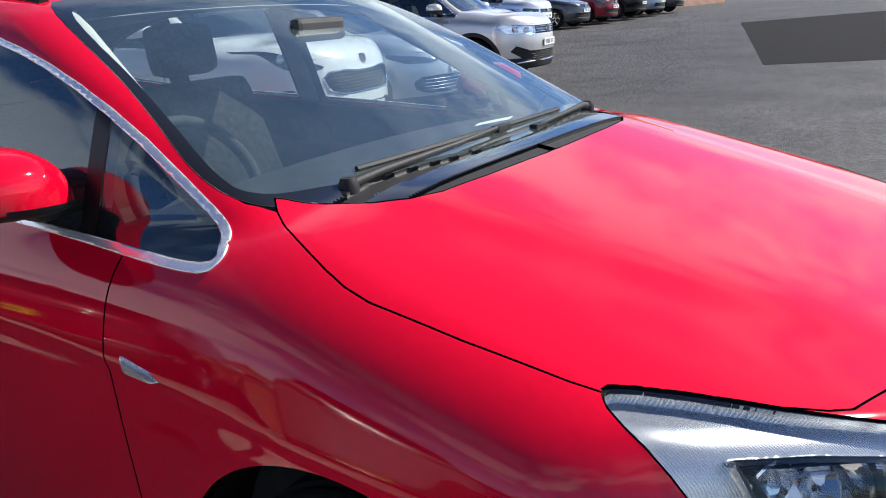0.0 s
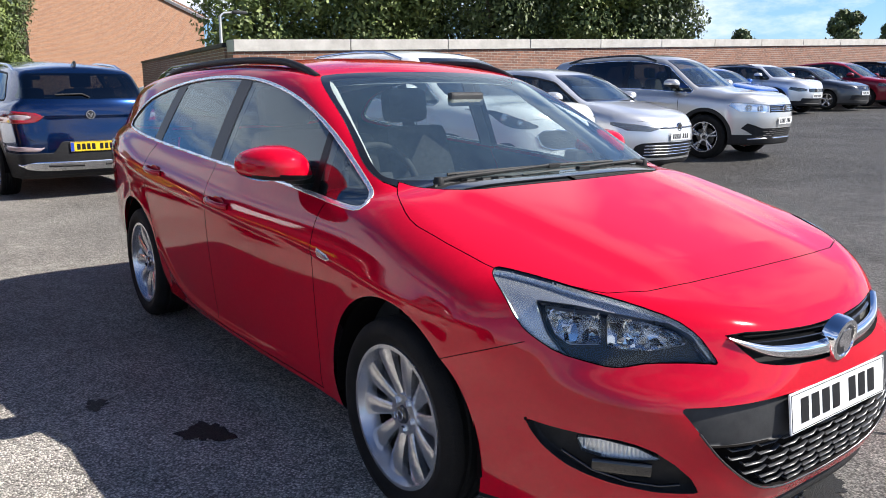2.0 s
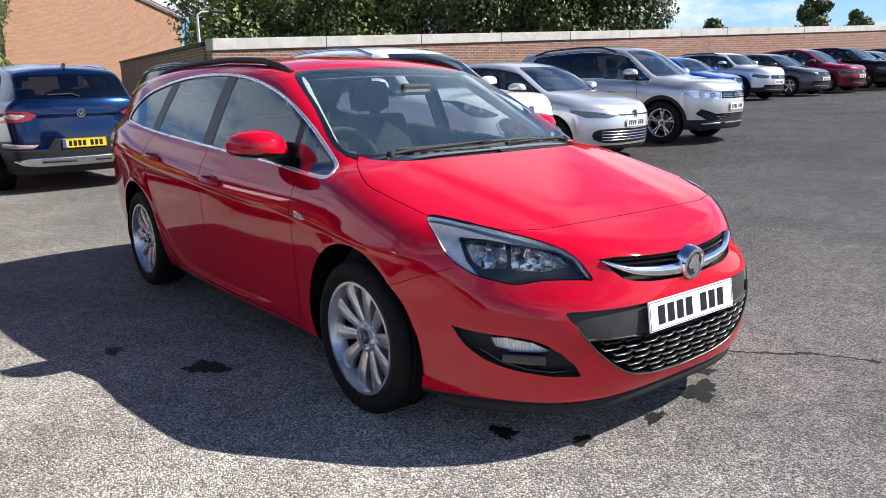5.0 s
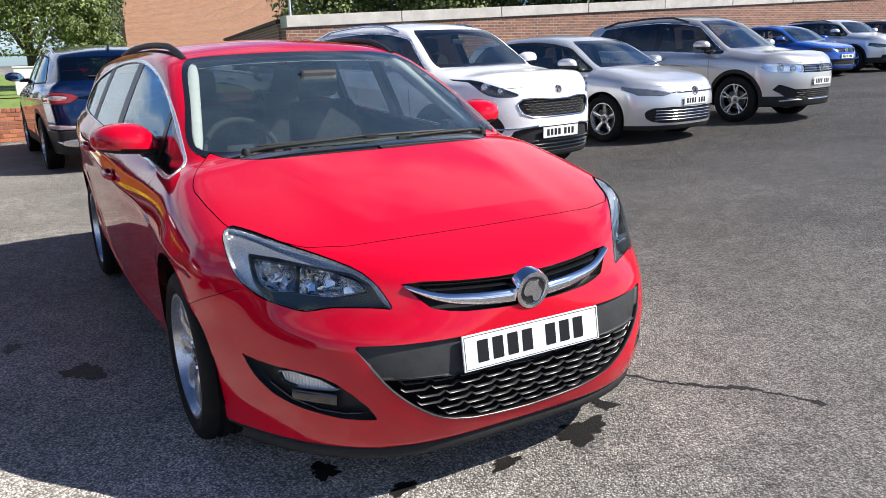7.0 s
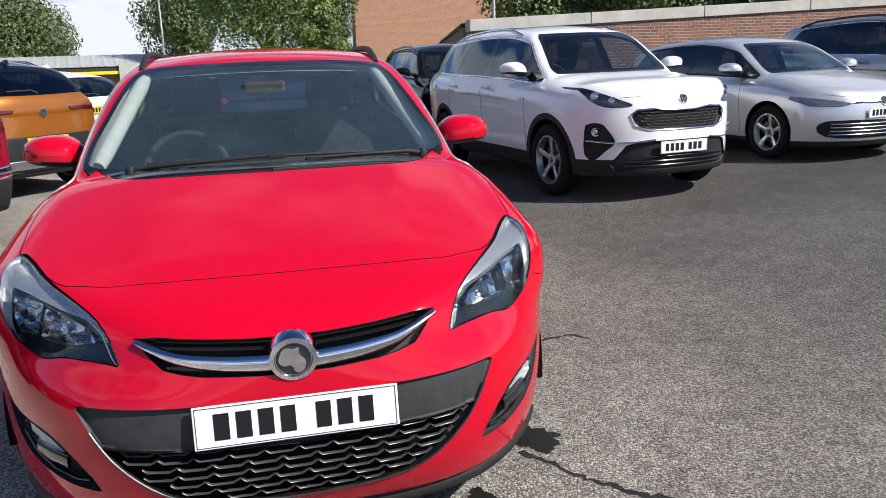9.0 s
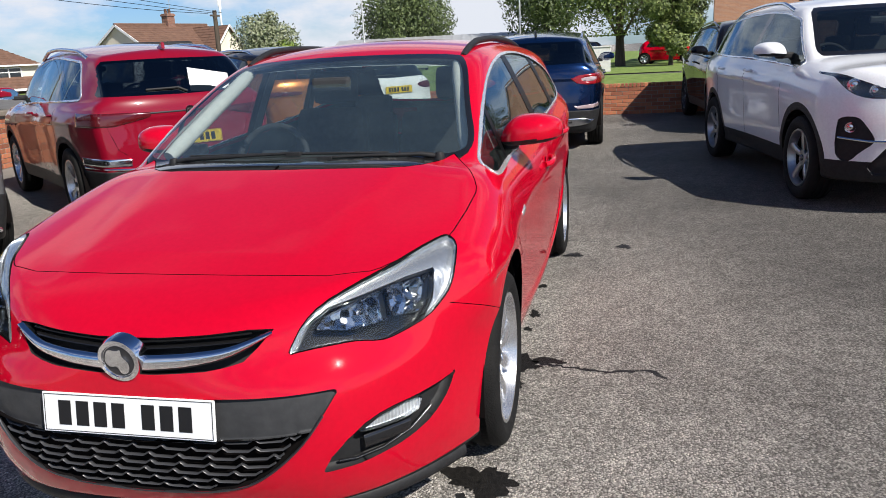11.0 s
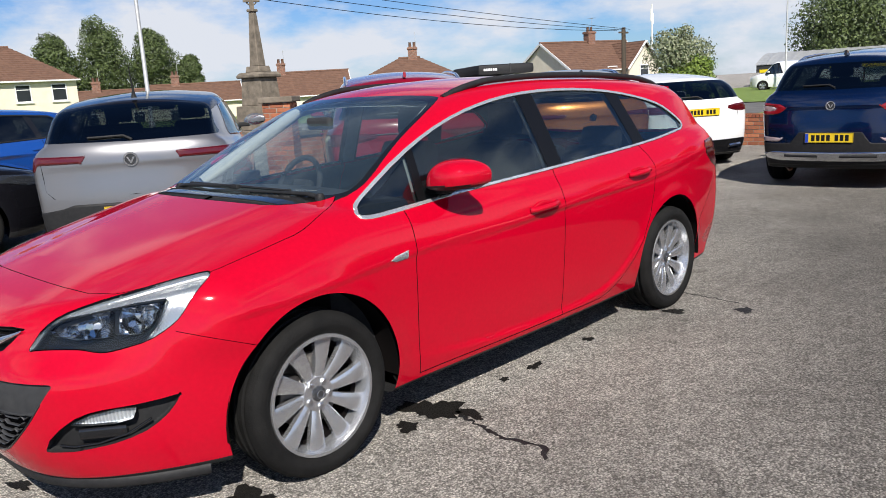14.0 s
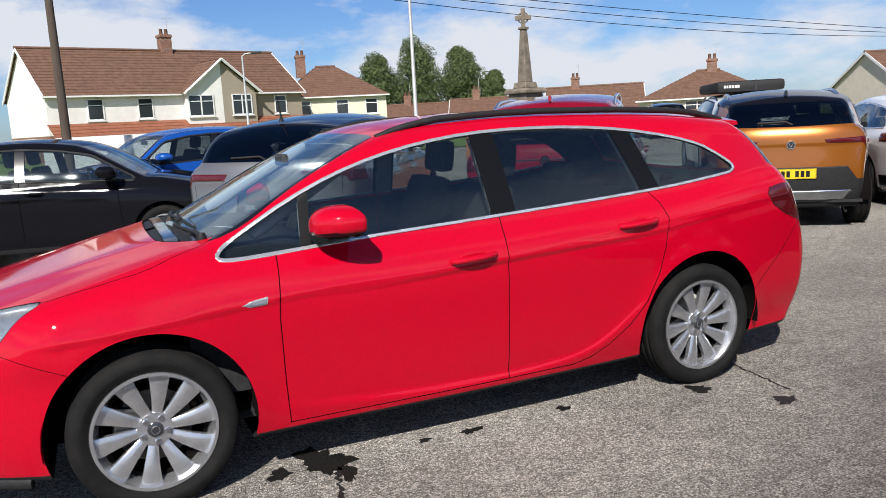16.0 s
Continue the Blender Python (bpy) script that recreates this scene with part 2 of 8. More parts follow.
def soup(name, v, t, n=None, smooth=True):
    """A mesh from numpy arrays of points and triangles, with given normals."""
    me = bpy.data.meshes.new(name)
    used, inv = np.unique(t, return_inverse=True)
    v, t = v[used], inv.reshape(t.shape)
    me.vertices.add(len(v))
    me.vertices.foreach_set("co", np.ascontiguousarray(v, np.float32).ravel())
    k = t.shape[1]
    me.loops.add(t.size)
    me.loops.foreach_set("vertex_index", t.astype(np.int32).ravel())
    me.polygons.add(len(t))
    me.polygons.foreach_set("loop_start", np.arange(0, t.size, k, dtype=np.int32))
    me.update(calc_edges=True)
    me.validate()
    if smooth:
        me.polygons.foreach_set("use_smooth", np.ones(len(me.polygons), bool))
        if n is not None and len(me.vertices) == len(v):
            me.normals_split_custom_set_from_vertices(n[used].astype(np.float32))
    return me


def box(bm, x0, x1, y0, y1, z0, z1, bevel=0.0, m=None):
    r = bmesh.ops.create_cube(bm, size=1)
    vs = r["verts"]
    for v in vs:
        v.co = Vector(((x0 + x1) / 2 + v.co.x * (x1 - x0), (y0 + y1) / 2 + v.co.y * (y1 - y0), (z0 + z1) / 2 + v.co.z * (z1 - z0)))
    if bevel:
        es = list({e for v in vs for e in v.link_edges})
        r = bmesh.ops.bevel(bm, geom=es, offset=bevel, segments=2, affect="EDGES", profile=0.6)
        vs = list({v for f in r["faces"] for v in f.verts} | {v for v in vs if v.is_valid})
    if m is not None:
        bmesh.ops.transform(bm, matrix=m, verts=vs)
    return vs


def boxed(*a, **k):
    bm = bmesh.new()
    box(bm, *a, **k)
    return bm


def smooth_all(bm, angle=40):
    for f in bm.faces:
        f.smooth = True
    for e in bm.edges:
        if len(e.link_faces) == 2 and e.calc_face_angle(0) > radians(angle):
            e.smooth = False
    return bm


def lathe(profile, segments=48, axis="y"):
    """Turns a profile of (radius, along) about an axis."""
    bm = bmesh.new()
    rings = []
    for r, a in profile:
        ring = []
        for i in range(segments):
            t = 2 * math.pi * i / segments
            c, s = r * math.cos(t), r * math.sin(t)
            ring.append(bm.verts.new((c, a, s) if axis == "y" else (c, s, a) if axis == "z" else (a, c, s)))
        rings.append(ring)
    for p, q in zip(rings, rings[1:]):
        for i in range(segments):
            j = (i + 1) % segments
            bm.faces.new((p[i], p[j], q[j], q[i]))
    bmesh.ops.recalc_face_normals(bm, faces=bm.faces)
    return smooth_all(bm)


def tube(points, radius, sides=8, taper=None):
    """A round bar along points."""
    bm = bmesh.new()
    rings = []
    pts = [Vector(p) for p in points]
    for i, p in enumerate(pts):
        d = (pts[min(i + 1, len(pts) - 1)] - pts[max(i - 1, 0)]).normalized()
        a = d.cross(Vector((0, 0, 1)) if abs(d.z) < 0.9 else Vector((1, 0, 0))).normalized()
        b = d.cross(a)
        r = radius if taper is None else radius * taper[i]
        rings.append([bm.verts.new(p + r * (math.cos(2 * math.pi * j / sides) * a + math.sin(2 * math.pi * j / sides) * b)) for j in range(sides)])
    for p, q in zip(rings, rings[1:]):
        for j in range(sides):
            k = (j + 1) % sides
            bm.faces.new((p[j], p[k], q[k], q[j]))
    bm.faces.new(rings[0][::-1])
    bm.faces.new(rings[-1])
    bmesh.ops.recalc_face_normals(bm, faces=bm.faces)
    return smooth_all(bm, 50)


def slab(outline, depth, bevel=0.0):
    """A flat outline in x, y raised by depth along z."""
    bm = bmesh.new()
    f = bm.faces.new([bm.verts.new((*p, 0)) for p in outline])
    r = bmesh.ops.extrude_face_region(bm, geom=[f])
    bmesh.ops.translate(bm, vec=(0, 0, depth), verts=[v for v in r["geom"] if isinstance(v, bmesh.types.BMVert)])
    bmesh.ops.recalc_face_normals(bm, faces=bm.faces)
    if bevel:
        bmesh.ops.bevel(bm, geom=bm.edges[:], offset=bevel, segments=2, affect="EDGES")
    return bm


# ---- bodywork: a car's skin as the level set of blended profiles, cut along its panel lines ----
def smax(a, b, k):
    h = np.clip(0.5 + 0.5 * (a - b) / k, 0, 1)
    return b + (a - b) * h + k * h * (1 - h)


def smin(a, b, k):
    return -smax(-a, -b, k)


def curve(points, blur=0.05):
    """A smooth function through about these (at, value) pairs."""
    points = sorted(points)
    at = np.linspace(points[0][0] - 0.5, points[-1][0] + 0.5, 1600)
    px, py = np.array(points, float).T
    m = np.gradient(py, px) if len(px) > 2 else np.full(len(px), (py[-1] - py[0]) / (px[-1] - px[0]))
    i = np.clip(np.searchsorted(px, at) - 1, 0, len(px) - 2)
    h = px[i + 1] - px[i]
    t = np.clip((at - px[i]) / h, 0, 1)
    v = (2 * t**3 - 3 * t**2 + 1) * py[i] + (t**3 - 2 * t**2 + t) * h * m[i] + (3 * t**2 - 2 * t**3) * py[i + 1] + (t**3 - t**2) * h * m[i + 1]
    s = max(1, int(blur / (at[1] - at[0])))
    kernel = np.exp(-0.5 * (np.arange(-3 * s, 3 * s + 1) / s) ** 2)
    v = np.convolve(np.pad(v, 3 * s, mode="edge"), kernel / kernel.sum(), "valid")
    return lambda x: np.interp(x, at, v)


def polygon(points):
    """The signed distance to a closed outline in a plane, negative inside."""
    p = np.array(points, float)
    q = np.roll(p, -1, 0)

    def sd(u, v):
        best, inside = np.full(np.shape(u), 1e9), np.zeros(np.shape(u), bool)
        for (ax, ay), (bx, by) in zip(p, q):
            ex, ey = bx - ax, by - ay
            t = np.clip(((u - ax) * ex + (v - ay) * ey) / (ex * ex + ey * ey + 1e-12), 0, 1)
            best = np.minimum(best, np.hypot(u - ax - t * ex, v - ay - t * ey))
            cross = (ay > v) != (by > v)
            inside ^= cross & (u < (bx - ax) * (v - ay) / (by - ay + 1e-12) + ax)
        return np.where(inside, -best, best)
    return sd


def rounded(points, steps=3):
    """Cuts the corners of an outline (Chaikin)."""
    for _ in range(steps):
        out = []
        for a, b in zip(points, points[1:] + points[:1]):
            out += [(0.75 * a[0] + 0.25 * b[0], 0.75 * a[1] + 0.25 * b[1]), (0.25 * a[0] + 0.75 * b[0], 0.25 * a[1] + 0.75 * b[1])]
        points = out
    return points


def cornered(points, r=0.06):
    """Rounds the corners of an outline by about r, and keeps its sides."""
    out = []
    n = len(points)
    for i, b in enumerate(points):
        a, c = points[i - 1], points[(i + 1) % n]
        for q, order in ((a, (1.0, 0.45)), (c, (0.45, 1.0))):
            d = math.dist(b, q)
            for t in order:
                k = min(r * t, d * 0.45 * t) / d
                shrink = 0.12 * (1 - t)
                out.append((b[0] + (q[0] - b[0]) * k + ((a[0] + c[0]) / 2 - b[0]) * shrink * min(1, r / d), b[1] + (q[1] - b[1]) * k + ((a[1] + c[1]) / 2 - b[1]) * shrink * min(1, r / d)))
    return out


class Skin:
    """Half-grid surface net of a field that is even in y, mirrored, with normals from the field."""

    def __init__(self, field, lo, hi, h):
        self.field = field
        xs, zs = np.arange(lo[0], hi[0], h), np.arange(lo[2], hi[2], h)
        ys = (np.arange(int(hi[1] / h) + 3) - 0.5) * h
        f = field(xs[:, None, None], ys[None, :, None], zs[None, None, :]) < 0
        c = f[:-1, :-1, :-1].astype(np.int8)
        c = c + f[1:, :-1, :-1] + f[:-1, 1:, :-1] + f[1:, 1:, :-1] + f[:-1, :-1, 1:] + f[1:, :-1, 1:] + f[:-1, 1:, 1:] + f[1:, 1:, 1:]
        live = (c > 0) & (c < 8)
        idx = np.full(live.shape, -1)
        idx[live] = np.arange(live.sum())
        i, j, k = np.nonzero(live)
        v = np.stack([xs[i] + h / 2, ys[j] + h / 2, zs[k] + h / 2], 1)
        mid = j == 0
        quads = []
        for axis in range(3):
            a = [slice(1, -1)] * 3
            b = [slice(1, -1)] * 3
            a[axis], b[axis] = slice(0, -1), slice(1, None)
            s0, s1 = f[tuple(a)], f[tuple(b)]
            e = np.argwhere(s0 != s1) + np.array([0 if d == axis else 1 for d in range(3)])
            if axis == 1:
                e = e[e[:, 1] > 0]
            flip = f[e[:, 0], e[:, 1], e[:, 2]]
            d1, d2 = [d for d in range(3) if d != axis]
            if axis == 1:
                d1, d2 = d2, d1
            ring = []
            for o1, o2 in ((0, 0), (-1, 0), (-1, -1), (0, -1)):
                w = e.copy()
                w[:, d1] += o1
                w[:, d2] += o2
                ring.append(idx[w[:, 0], w[:, 1], w[:, 2]])
            q = np.stack(ring, 1)
            q[~flip] = q[~flip][:, ::-1]
            quads.append(q)
        q = np.concatenate(quads)
        q = q[(q >= 0).all(1)]
        for _ in range(4):
            g, val = self.gradient(v)
            step = g * (val / np.maximum((g * g).sum(1), 0.05))[:, None]
            step *= np.minimum(1, h / np.maximum(np.linalg.norm(step, axis=1), 1e-9))[:, None]
            v -= step
            v[mid, 1] = 0
        g, _ = self.gradient(v)
        g[mid, 1] = 0
        n = g / np.linalg.norm(g, axis=1)[:, None]
        t = np.concatenate([q[:, [0, 1, 2]], q[:, [0, 2, 3]]])
        other = np.where(mid, np.arange(len(v)), np.arange(len(v)) + len(v))
        self.v = np.concatenate([v, v * (1, -1, 1)])
        self.n = np.concatenate([n, n * (1, -1, 1)])
        self.t = np.concatenate([t, other[t][:, ::-1]])

    def gradient(self, v, d=0.003):
        x, y, z = v.T
        val = self.field(x, y, z)
        g = np.stack([self.field(x + d, y, z) - self.field(x - d, y, z), self.field(x, y + d, z) - self.field(x, y - d, z), self.field(x, y, z + d) - self.field(x, y, z - d)], 1) / (2 * d)
        return g, val

    def cut(self, fn, level=0.0):
        """Splits the triangles along fn = level."""
        f = fn(self.v, self.n) - level
        f = np.where(np.abs(f) < 2e-4, 2e-4, f)
        s = f[self.t] > 0
        cnt = s.sum(1)
        hit = (cnt == 1) | (cnt == 2)
        if not hit.any():
            return
        t, s = self.t[hit], s[hit]
        lone = np.where((s.sum(1) == 1)[:, None], s, ~s).argmax(1)
        r = np.arange(len(t))
        a, b, c = t[r, lone], t[r, (lone + 1) % 3], t[r, (lone + 2) % 3]
        edges = np.concatenate([np.stack([a, b], 1), np.stack([a, c], 1)])
        key, inv = np.unique(np.sort(edges, 1), axis=0, return_inverse=True)
        inv = inv.ravel()
        w = f[key[:, 0]] / (f[key[:, 0]] - f[key[:, 1]])
        w = w[:, None]
        nv = self.v[key[:, 0]] * (1 - w) + self.v[key[:, 1]] * w
        nn = self.n[key[:, 0]] * (1 - w) + self.n[key[:, 1]] * w
        base = len(self.v)
        ab, ac = base + inv[:len(t)], base + inv[len(t):]
        self.v, self.n = np.concatenate([self.v, nv]), np.concatenate([self.n, nn / np.linalg.norm(nn, axis=1)[:, None]])
        self.t = np.concatenate([self.t[~hit], np.stack([a, ab, ac], 1), np.stack([ab, b, c], 1), np.stack([ab, c, ac], 1)])

    def centres(self):
        return self.v[self.t].mean(1), self.n[self.t].mean(1)

    def piece(self, name, mask, offset=0.0, walls=False):
        """The mesh of the chosen triangles, moved along the normals, with walls down to where they were."""
        t = self.t[mask]
        if not len(t):
            return None
        v, n = self.v, self.n
        if offset and walls:
            e = np.concatenate([t[:, [0, 1]], t[:, [1, 2]], t[:, [2, 0]]])
            code = {}
            key = np.sort(e, 1)
            _, first, count = np.unique(key, axis=0, return_index=True, return_counts=True)
            rim = e[first[count == 1]]
            base = len(v)
            v2, n2 = np.concatenate([v + n * offset, v]), np.concatenate([n, n])
            wall = np.concatenate([np.stack([rim[:, 1], rim[:, 0], rim[:, 0] + base], 1), np.stack([rim[:, 1], rim[:, 0] + base, rim[:, 1] + base], 1)])
            if offset > 0:
                wall = wall
            return soup(name, v2, np.concatenate([t, wall]), None)
        return soup(name, v + n * offset if offset else v, t, n)


def signed_gap(d, v):
    """Distance to a seam line with a sign, so that both its edges can be cut."""
    return d(v[:, 0], v[:, 2], True)


def polyline(points):
    """The distance to an open line in a plane; signed where asked."""
    p = np.array(points, float)

    def d(u, v, signed=False):
        best, sign = np.full(np.shape(u), 1e9), np.ones(np.shape(u))
        for (ax, ay), (bx, by) in zip(p[:-1], p[1:]):
            ex, ey = bx - ax, by - ay
            t = np.clip(((u - ax) * ex + (v - ay) * ey) / (ex * ex + ey * ey + 1e-12), 0, 1)
            e = np.hypot(u - ax - t * ex, v - ay - t * ey)
            near = e < best
            best = np.where(near, e, best)
            sign = np.where(near, np.sign(ex * (v - ay) - ey * (u - ax)), sign)
        return best * sign if signed else best
    return d




def side(fn):
    return lambda v, n: fn(v[:, 0], v[:, 2])


def front(fn):
    return lambda v, n: fn(np.abs(v[:, 1]), v[:, 2])


def top(fn):
    return lambda v, n: fn(v[:, 0], np.abs(v[:, 1]))


def corner(fn):
    """Seen diagonally from ahead: across the corner, and up."""
    return lambda v, n: fn(np.abs(v[:, 1]) - v[:, 0], v[:, 2])


def body_field(s):
    """The level function of a car's outer skin from its profile curves."""
    width, belt, section, bonnet, nose, tail, roof, cabin = (curve(s[k]) for k in ("width", "belt", "section", "bonnet", "nose", "tail", "roof", "cabin"))
    sx, sz = s["screen"]
    lean = s["lean"]
    blade, shoulder = (curve(s[k], 0.08) if k in s else None for k in ("blade", "shoulder"))
    ends = curve([(0.0, 0.0), (-0.55, 0.2), (-1.0, 1.0), (-2.0, 1.0), (-2.25, 0.6), (-2.4, 0.0)], 0.08)

    def field(x, y, z):
        ya = np.abs(y)
        zb = belt(x)
        w = width(x)
        side_w = w - section(z - zb)
        if s.get("flare"):
            for ax in (0.0, -s["wheelbase"]):
                r = np.hypot(x - ax, z - s["wheel_r"])
                side_w = side_w + s["flare"] / (1 + np.exp((r - s["flare_r"]) / 0.018)) * np.clip((z - 0.2) / 0.15, 0, 1)
        if "blade" in s:
            d = z - blade(x)
            side_w = side_w + 0.016 / (1 + np.exp(d / 0.008)) * np.exp(np.minimum(d, 0) / 0.16) * ends(x)
        if "shoulder" in s:
            d = z - shoulder(x)
            side_w = side_w + 0.010 / (1 + np.exp(-d / 0.006)) * np.exp(-np.maximum(d, 0) / 0.07)
        f = ya - side_w
        deck = bonnet(x) - s["crown"] * (ya / 0.8) ** 4
        if "crease" in s:
            deck = deck + s["crease"] / (1 + np.exp((ya - 0.50 + 0.16 * x) / 0.03)) * np.clip((0.85 - x) / 0.3, 0, 1)
        f = smax(f, (z - deck) * 0.95, s.get("soft_bonnet", 0.09))
        sweep = s["nose_sweep"] * (ya / 0.9) ** s.get("nose_power", 2.6)
        if "bumper_sweep" in s:
            # the bumper below the lamps is squarer in plan than the nose above it
            low = 1 / (1 + np.exp((z - 0.60) / 0.026))
            sweep = sweep + low * (s["bumper_sweep"] * (ya / 0.9) ** 3.73 - sweep)
        f = smax(f, (x - (nose(z) - sweep)) * 0.85, s.get("soft_nose", 0.05))
        f = smax(f, (tail(z) + s["tail_sweep"] * (ya / 0.9) ** 3 - x) * 0.9, 0.05)
        f = smax(f, s["floor"] - z, 0.03)
        g = (ya - (w - cabin(x) - s["tumble"] * (z - zb) - 0.18 * np.maximum(z - zb, 0) ** 2)) * 0.88
        g = smax(g, (x - (sx - (z - sz) * lean - s.get("screen_sweep", 0.10) * (ya / 0.7) ** 2)) * (1 / math.hypot(1, lean)), 0.05)
        g = smax(g, z - (roof(x) - s["roof_crown"] * (ya / 0.6) ** 2), 0.07)
        g = smax(g, (tail(z) + s["tail_sweep"] * 0.8 * (ya / 0.8) ** 3 - x) * 0.85, 0.05)
        g = smax(g, zb - 0.2 - z, 0.02)
        return smin(f, g, s.get("fillet", 0.02))
    return field


# wheels: a rim with its spokes as the part, with tyre, disc and cap below it
def spoke_rim(radius, width, spokes, style):
    bm = lathe([(radius - 0.012, -width * 0.5), (radius, -width * 0.5), (radius + 0.004, -width * 0.44), (radius - 0.006, -width * 0.34), (radius - 0.03, -0.02), (radius - 0.03, width * 0.4), (radius, width * 0.5), (radius - 0.01, width * 0.5), (radius - 0.045, width * 0.38), (radius - 0.045, 0.0), (radius - 0.02, -width * 0.36), (radius - 0.012, -width * 0.5)], 64)
    face = -width * 0.34
    blade = bmesh.new()
    a = 0.0
    for off in ((-0.16, 0.16) if style == "double" else (0.0,)):
        rows = []
        for q in range(7):
            t = q / 6
            r = 0.052 + (radius - (0.006 if style == "turbine" else 0.016) - 0.052) * t
            if style == "turbine":
                half = 0.018 + 0.0235 * t ** 1.25
            elif style == "double":
                half = 0.012 + 0.006 * t
            else:
                half = 0.022 + 0.010 * t
            dy = 0.012 - 0.020 * math.sin(math.pi * min(t, 0.9) * 0.6) - (0.008 if t > 0.9 and style != "turbine" else 0)
            ang = a + off * (0.45 + 0.55 * t) + (0.05 * t if style == "turbine" else 0)
            c, s = math.cos(ang), math.sin(ang)
            rows.append([(r * c - o * s, face + dy + e, r * s + o * c) for o, e in ((-half, 0.028), (-half, 0.006), (-half * 0.55, 0.0), (half * 0.55, 0.0), (half, 0.006), (half, 0.028))])
        vs = [[blade.verts.new(p) for p in row] for row in rows]
        for p, q in zip(vs, vs[1:]):
            for k in range(6):
                blade.faces.new((p[k], p[(k + 1) % 6], q[(k + 1) % 6], q[k]))
        blade.faces.new(vs[0])
        blade.faces.new(vs[-1][::-1])
    bmesh.ops.recalc_face_normals(blade, faces=blade.faces)
    hub = lathe([(0.0, face + 0.004), (0.066, face + 0.006), (0.07, face + 0.014), (0.07, face + 0.05)], 32)
    me = bpy.data.meshes.new("hub")
    hub.to_mesh(me)
    hub.free()
    bm.from_mesh(me)
    bmesh.ops.recalc_face_normals(bm, faces=bm.faces)
    return smooth_all(bm, 38), smooth_all(blade, 38)


WHEEL_MESHES = {}


def wheel_meshes(r, width, rim_r, spokes, style, mat):
    key = (r, width, rim_r, spokes, style, mat.name)
    if key not in WHEEL_MESHES:
        w = width / 2
        prof = [(rim_r - 0.006, -w * 0.78), (rim_r + 0.006, -w * 0.9), (rim_r + 0.03, -w), (r - 0.045, -w * 1.02), (r - 0.018, -w * 0.94), (r - 0.006, -w * 0.82)]
        for g in (-0.45, 0.0, 0.45):
            prof += [(r, (g - 0.12) * w), (r - 0.008, (g - 0.09) * w), (r - 0.008, (g + 0.09) * w), (r, (g + 0.12) * w)]
        prof += [(r - 0.006, w * 0.82), (r - 0.018, w * 0.94), (r - 0.045, w * 1.02), (rim_r + 0.03, w), (rim_r - 0.006, w * 0.78)]
        tyre = bpy.data.meshes.new("tyre")
        b = lathe(prof, 72)
        b.to_mesh(tyre)
        b.free()
        tyre.materials.append(RUBBER)
        rim = bpy.data.meshes.new("rim")
        b, b2 = spoke_rim(rim_r, width * 0.92, spokes, style)
        b.to_mesh(rim)
        b.free()
        rim.materials.append(mat)
        spoke = bpy.data.meshes.new("spoke")
        b2.to_mesh(spoke)
        b2.free()
        spoke.materials.append(mat)
        disc = bpy.data.meshes.new("brake_disc")
        b = lathe([(0.02, 0.01), (0.075, 0.01), (0.08, 0.0), (0.145, 0.0), (0.145, 0.02), (0.05, 0.02)], 40)
        box(b, -0.15, -0.06, -0.03, 0.04, -0.06, 0.07, 0.012)
        b.to_mesh(disc)
        b.free()
        disc.materials.append(DISC)
        cap = bpy.data.meshes.new("centre_cap")
        f = -width * 0.92 * 0.34
        b = lathe([(0.0, f - 0.007), (0.021, f - 0.007), (0.028, f - 0.003), (0.031, f + 0.006)], 24)
        b.to_mesh(cap)
        b.free()
        cap.materials.append(LAMP_DARK)
        bolt = bpy.data.meshes.new("wheel_bolt")
        b = lathe([(0.0, f - 0.004), (0.010, f - 0.004), (0.0125, f + 0.001), (0.0125, f + 0.012)], 6)
        b.to_mesh(bolt)
        b.free()
        bolt.materials.append(SATIN)
        # flat dark disc on the hub, painted shade of the hole round each bolt
        hole = bpy.data.meshes.new("bolt_shade_disc")
        b = lathe([(0.0, f + 0.0025), (0.0165, f + 0.0025), (0.0175, f + 0.008)], 16)
        b.to_mesh(hole)
        b.free()
        hole.materials.append(SEAM)
        ring = bpy.data.meshes.new("cap_ring")
        b = lathe([(0.013, f - 0.0075), (0.014, f - 0.009), (0.0165, f - 0.009), (0.0175, f - 0.0072)], 24)
        b.to_mesh(ring)
        b.free()
        ring.materials.append(SATIN)
        # near-black sleeve added over the alloy barrel as the shade between spokes
        well = bpy.data.meshes.new("wheel_shade_liner")
        b = lathe([(0.0, 0.05), (rim_r - 0.048, 0.05), (rim_r - 0.048, -0.028), (rim_r - 0.03, -0.036)], 40)
        b.to_mesh(well)
        b.free()
        well.materials.append(SEAM)
        WHEEL_MESHES[key] = rim, tyre, disc, cap, bolt, well, spoke, hole, ring
    return WHEEL_MESHES[key]


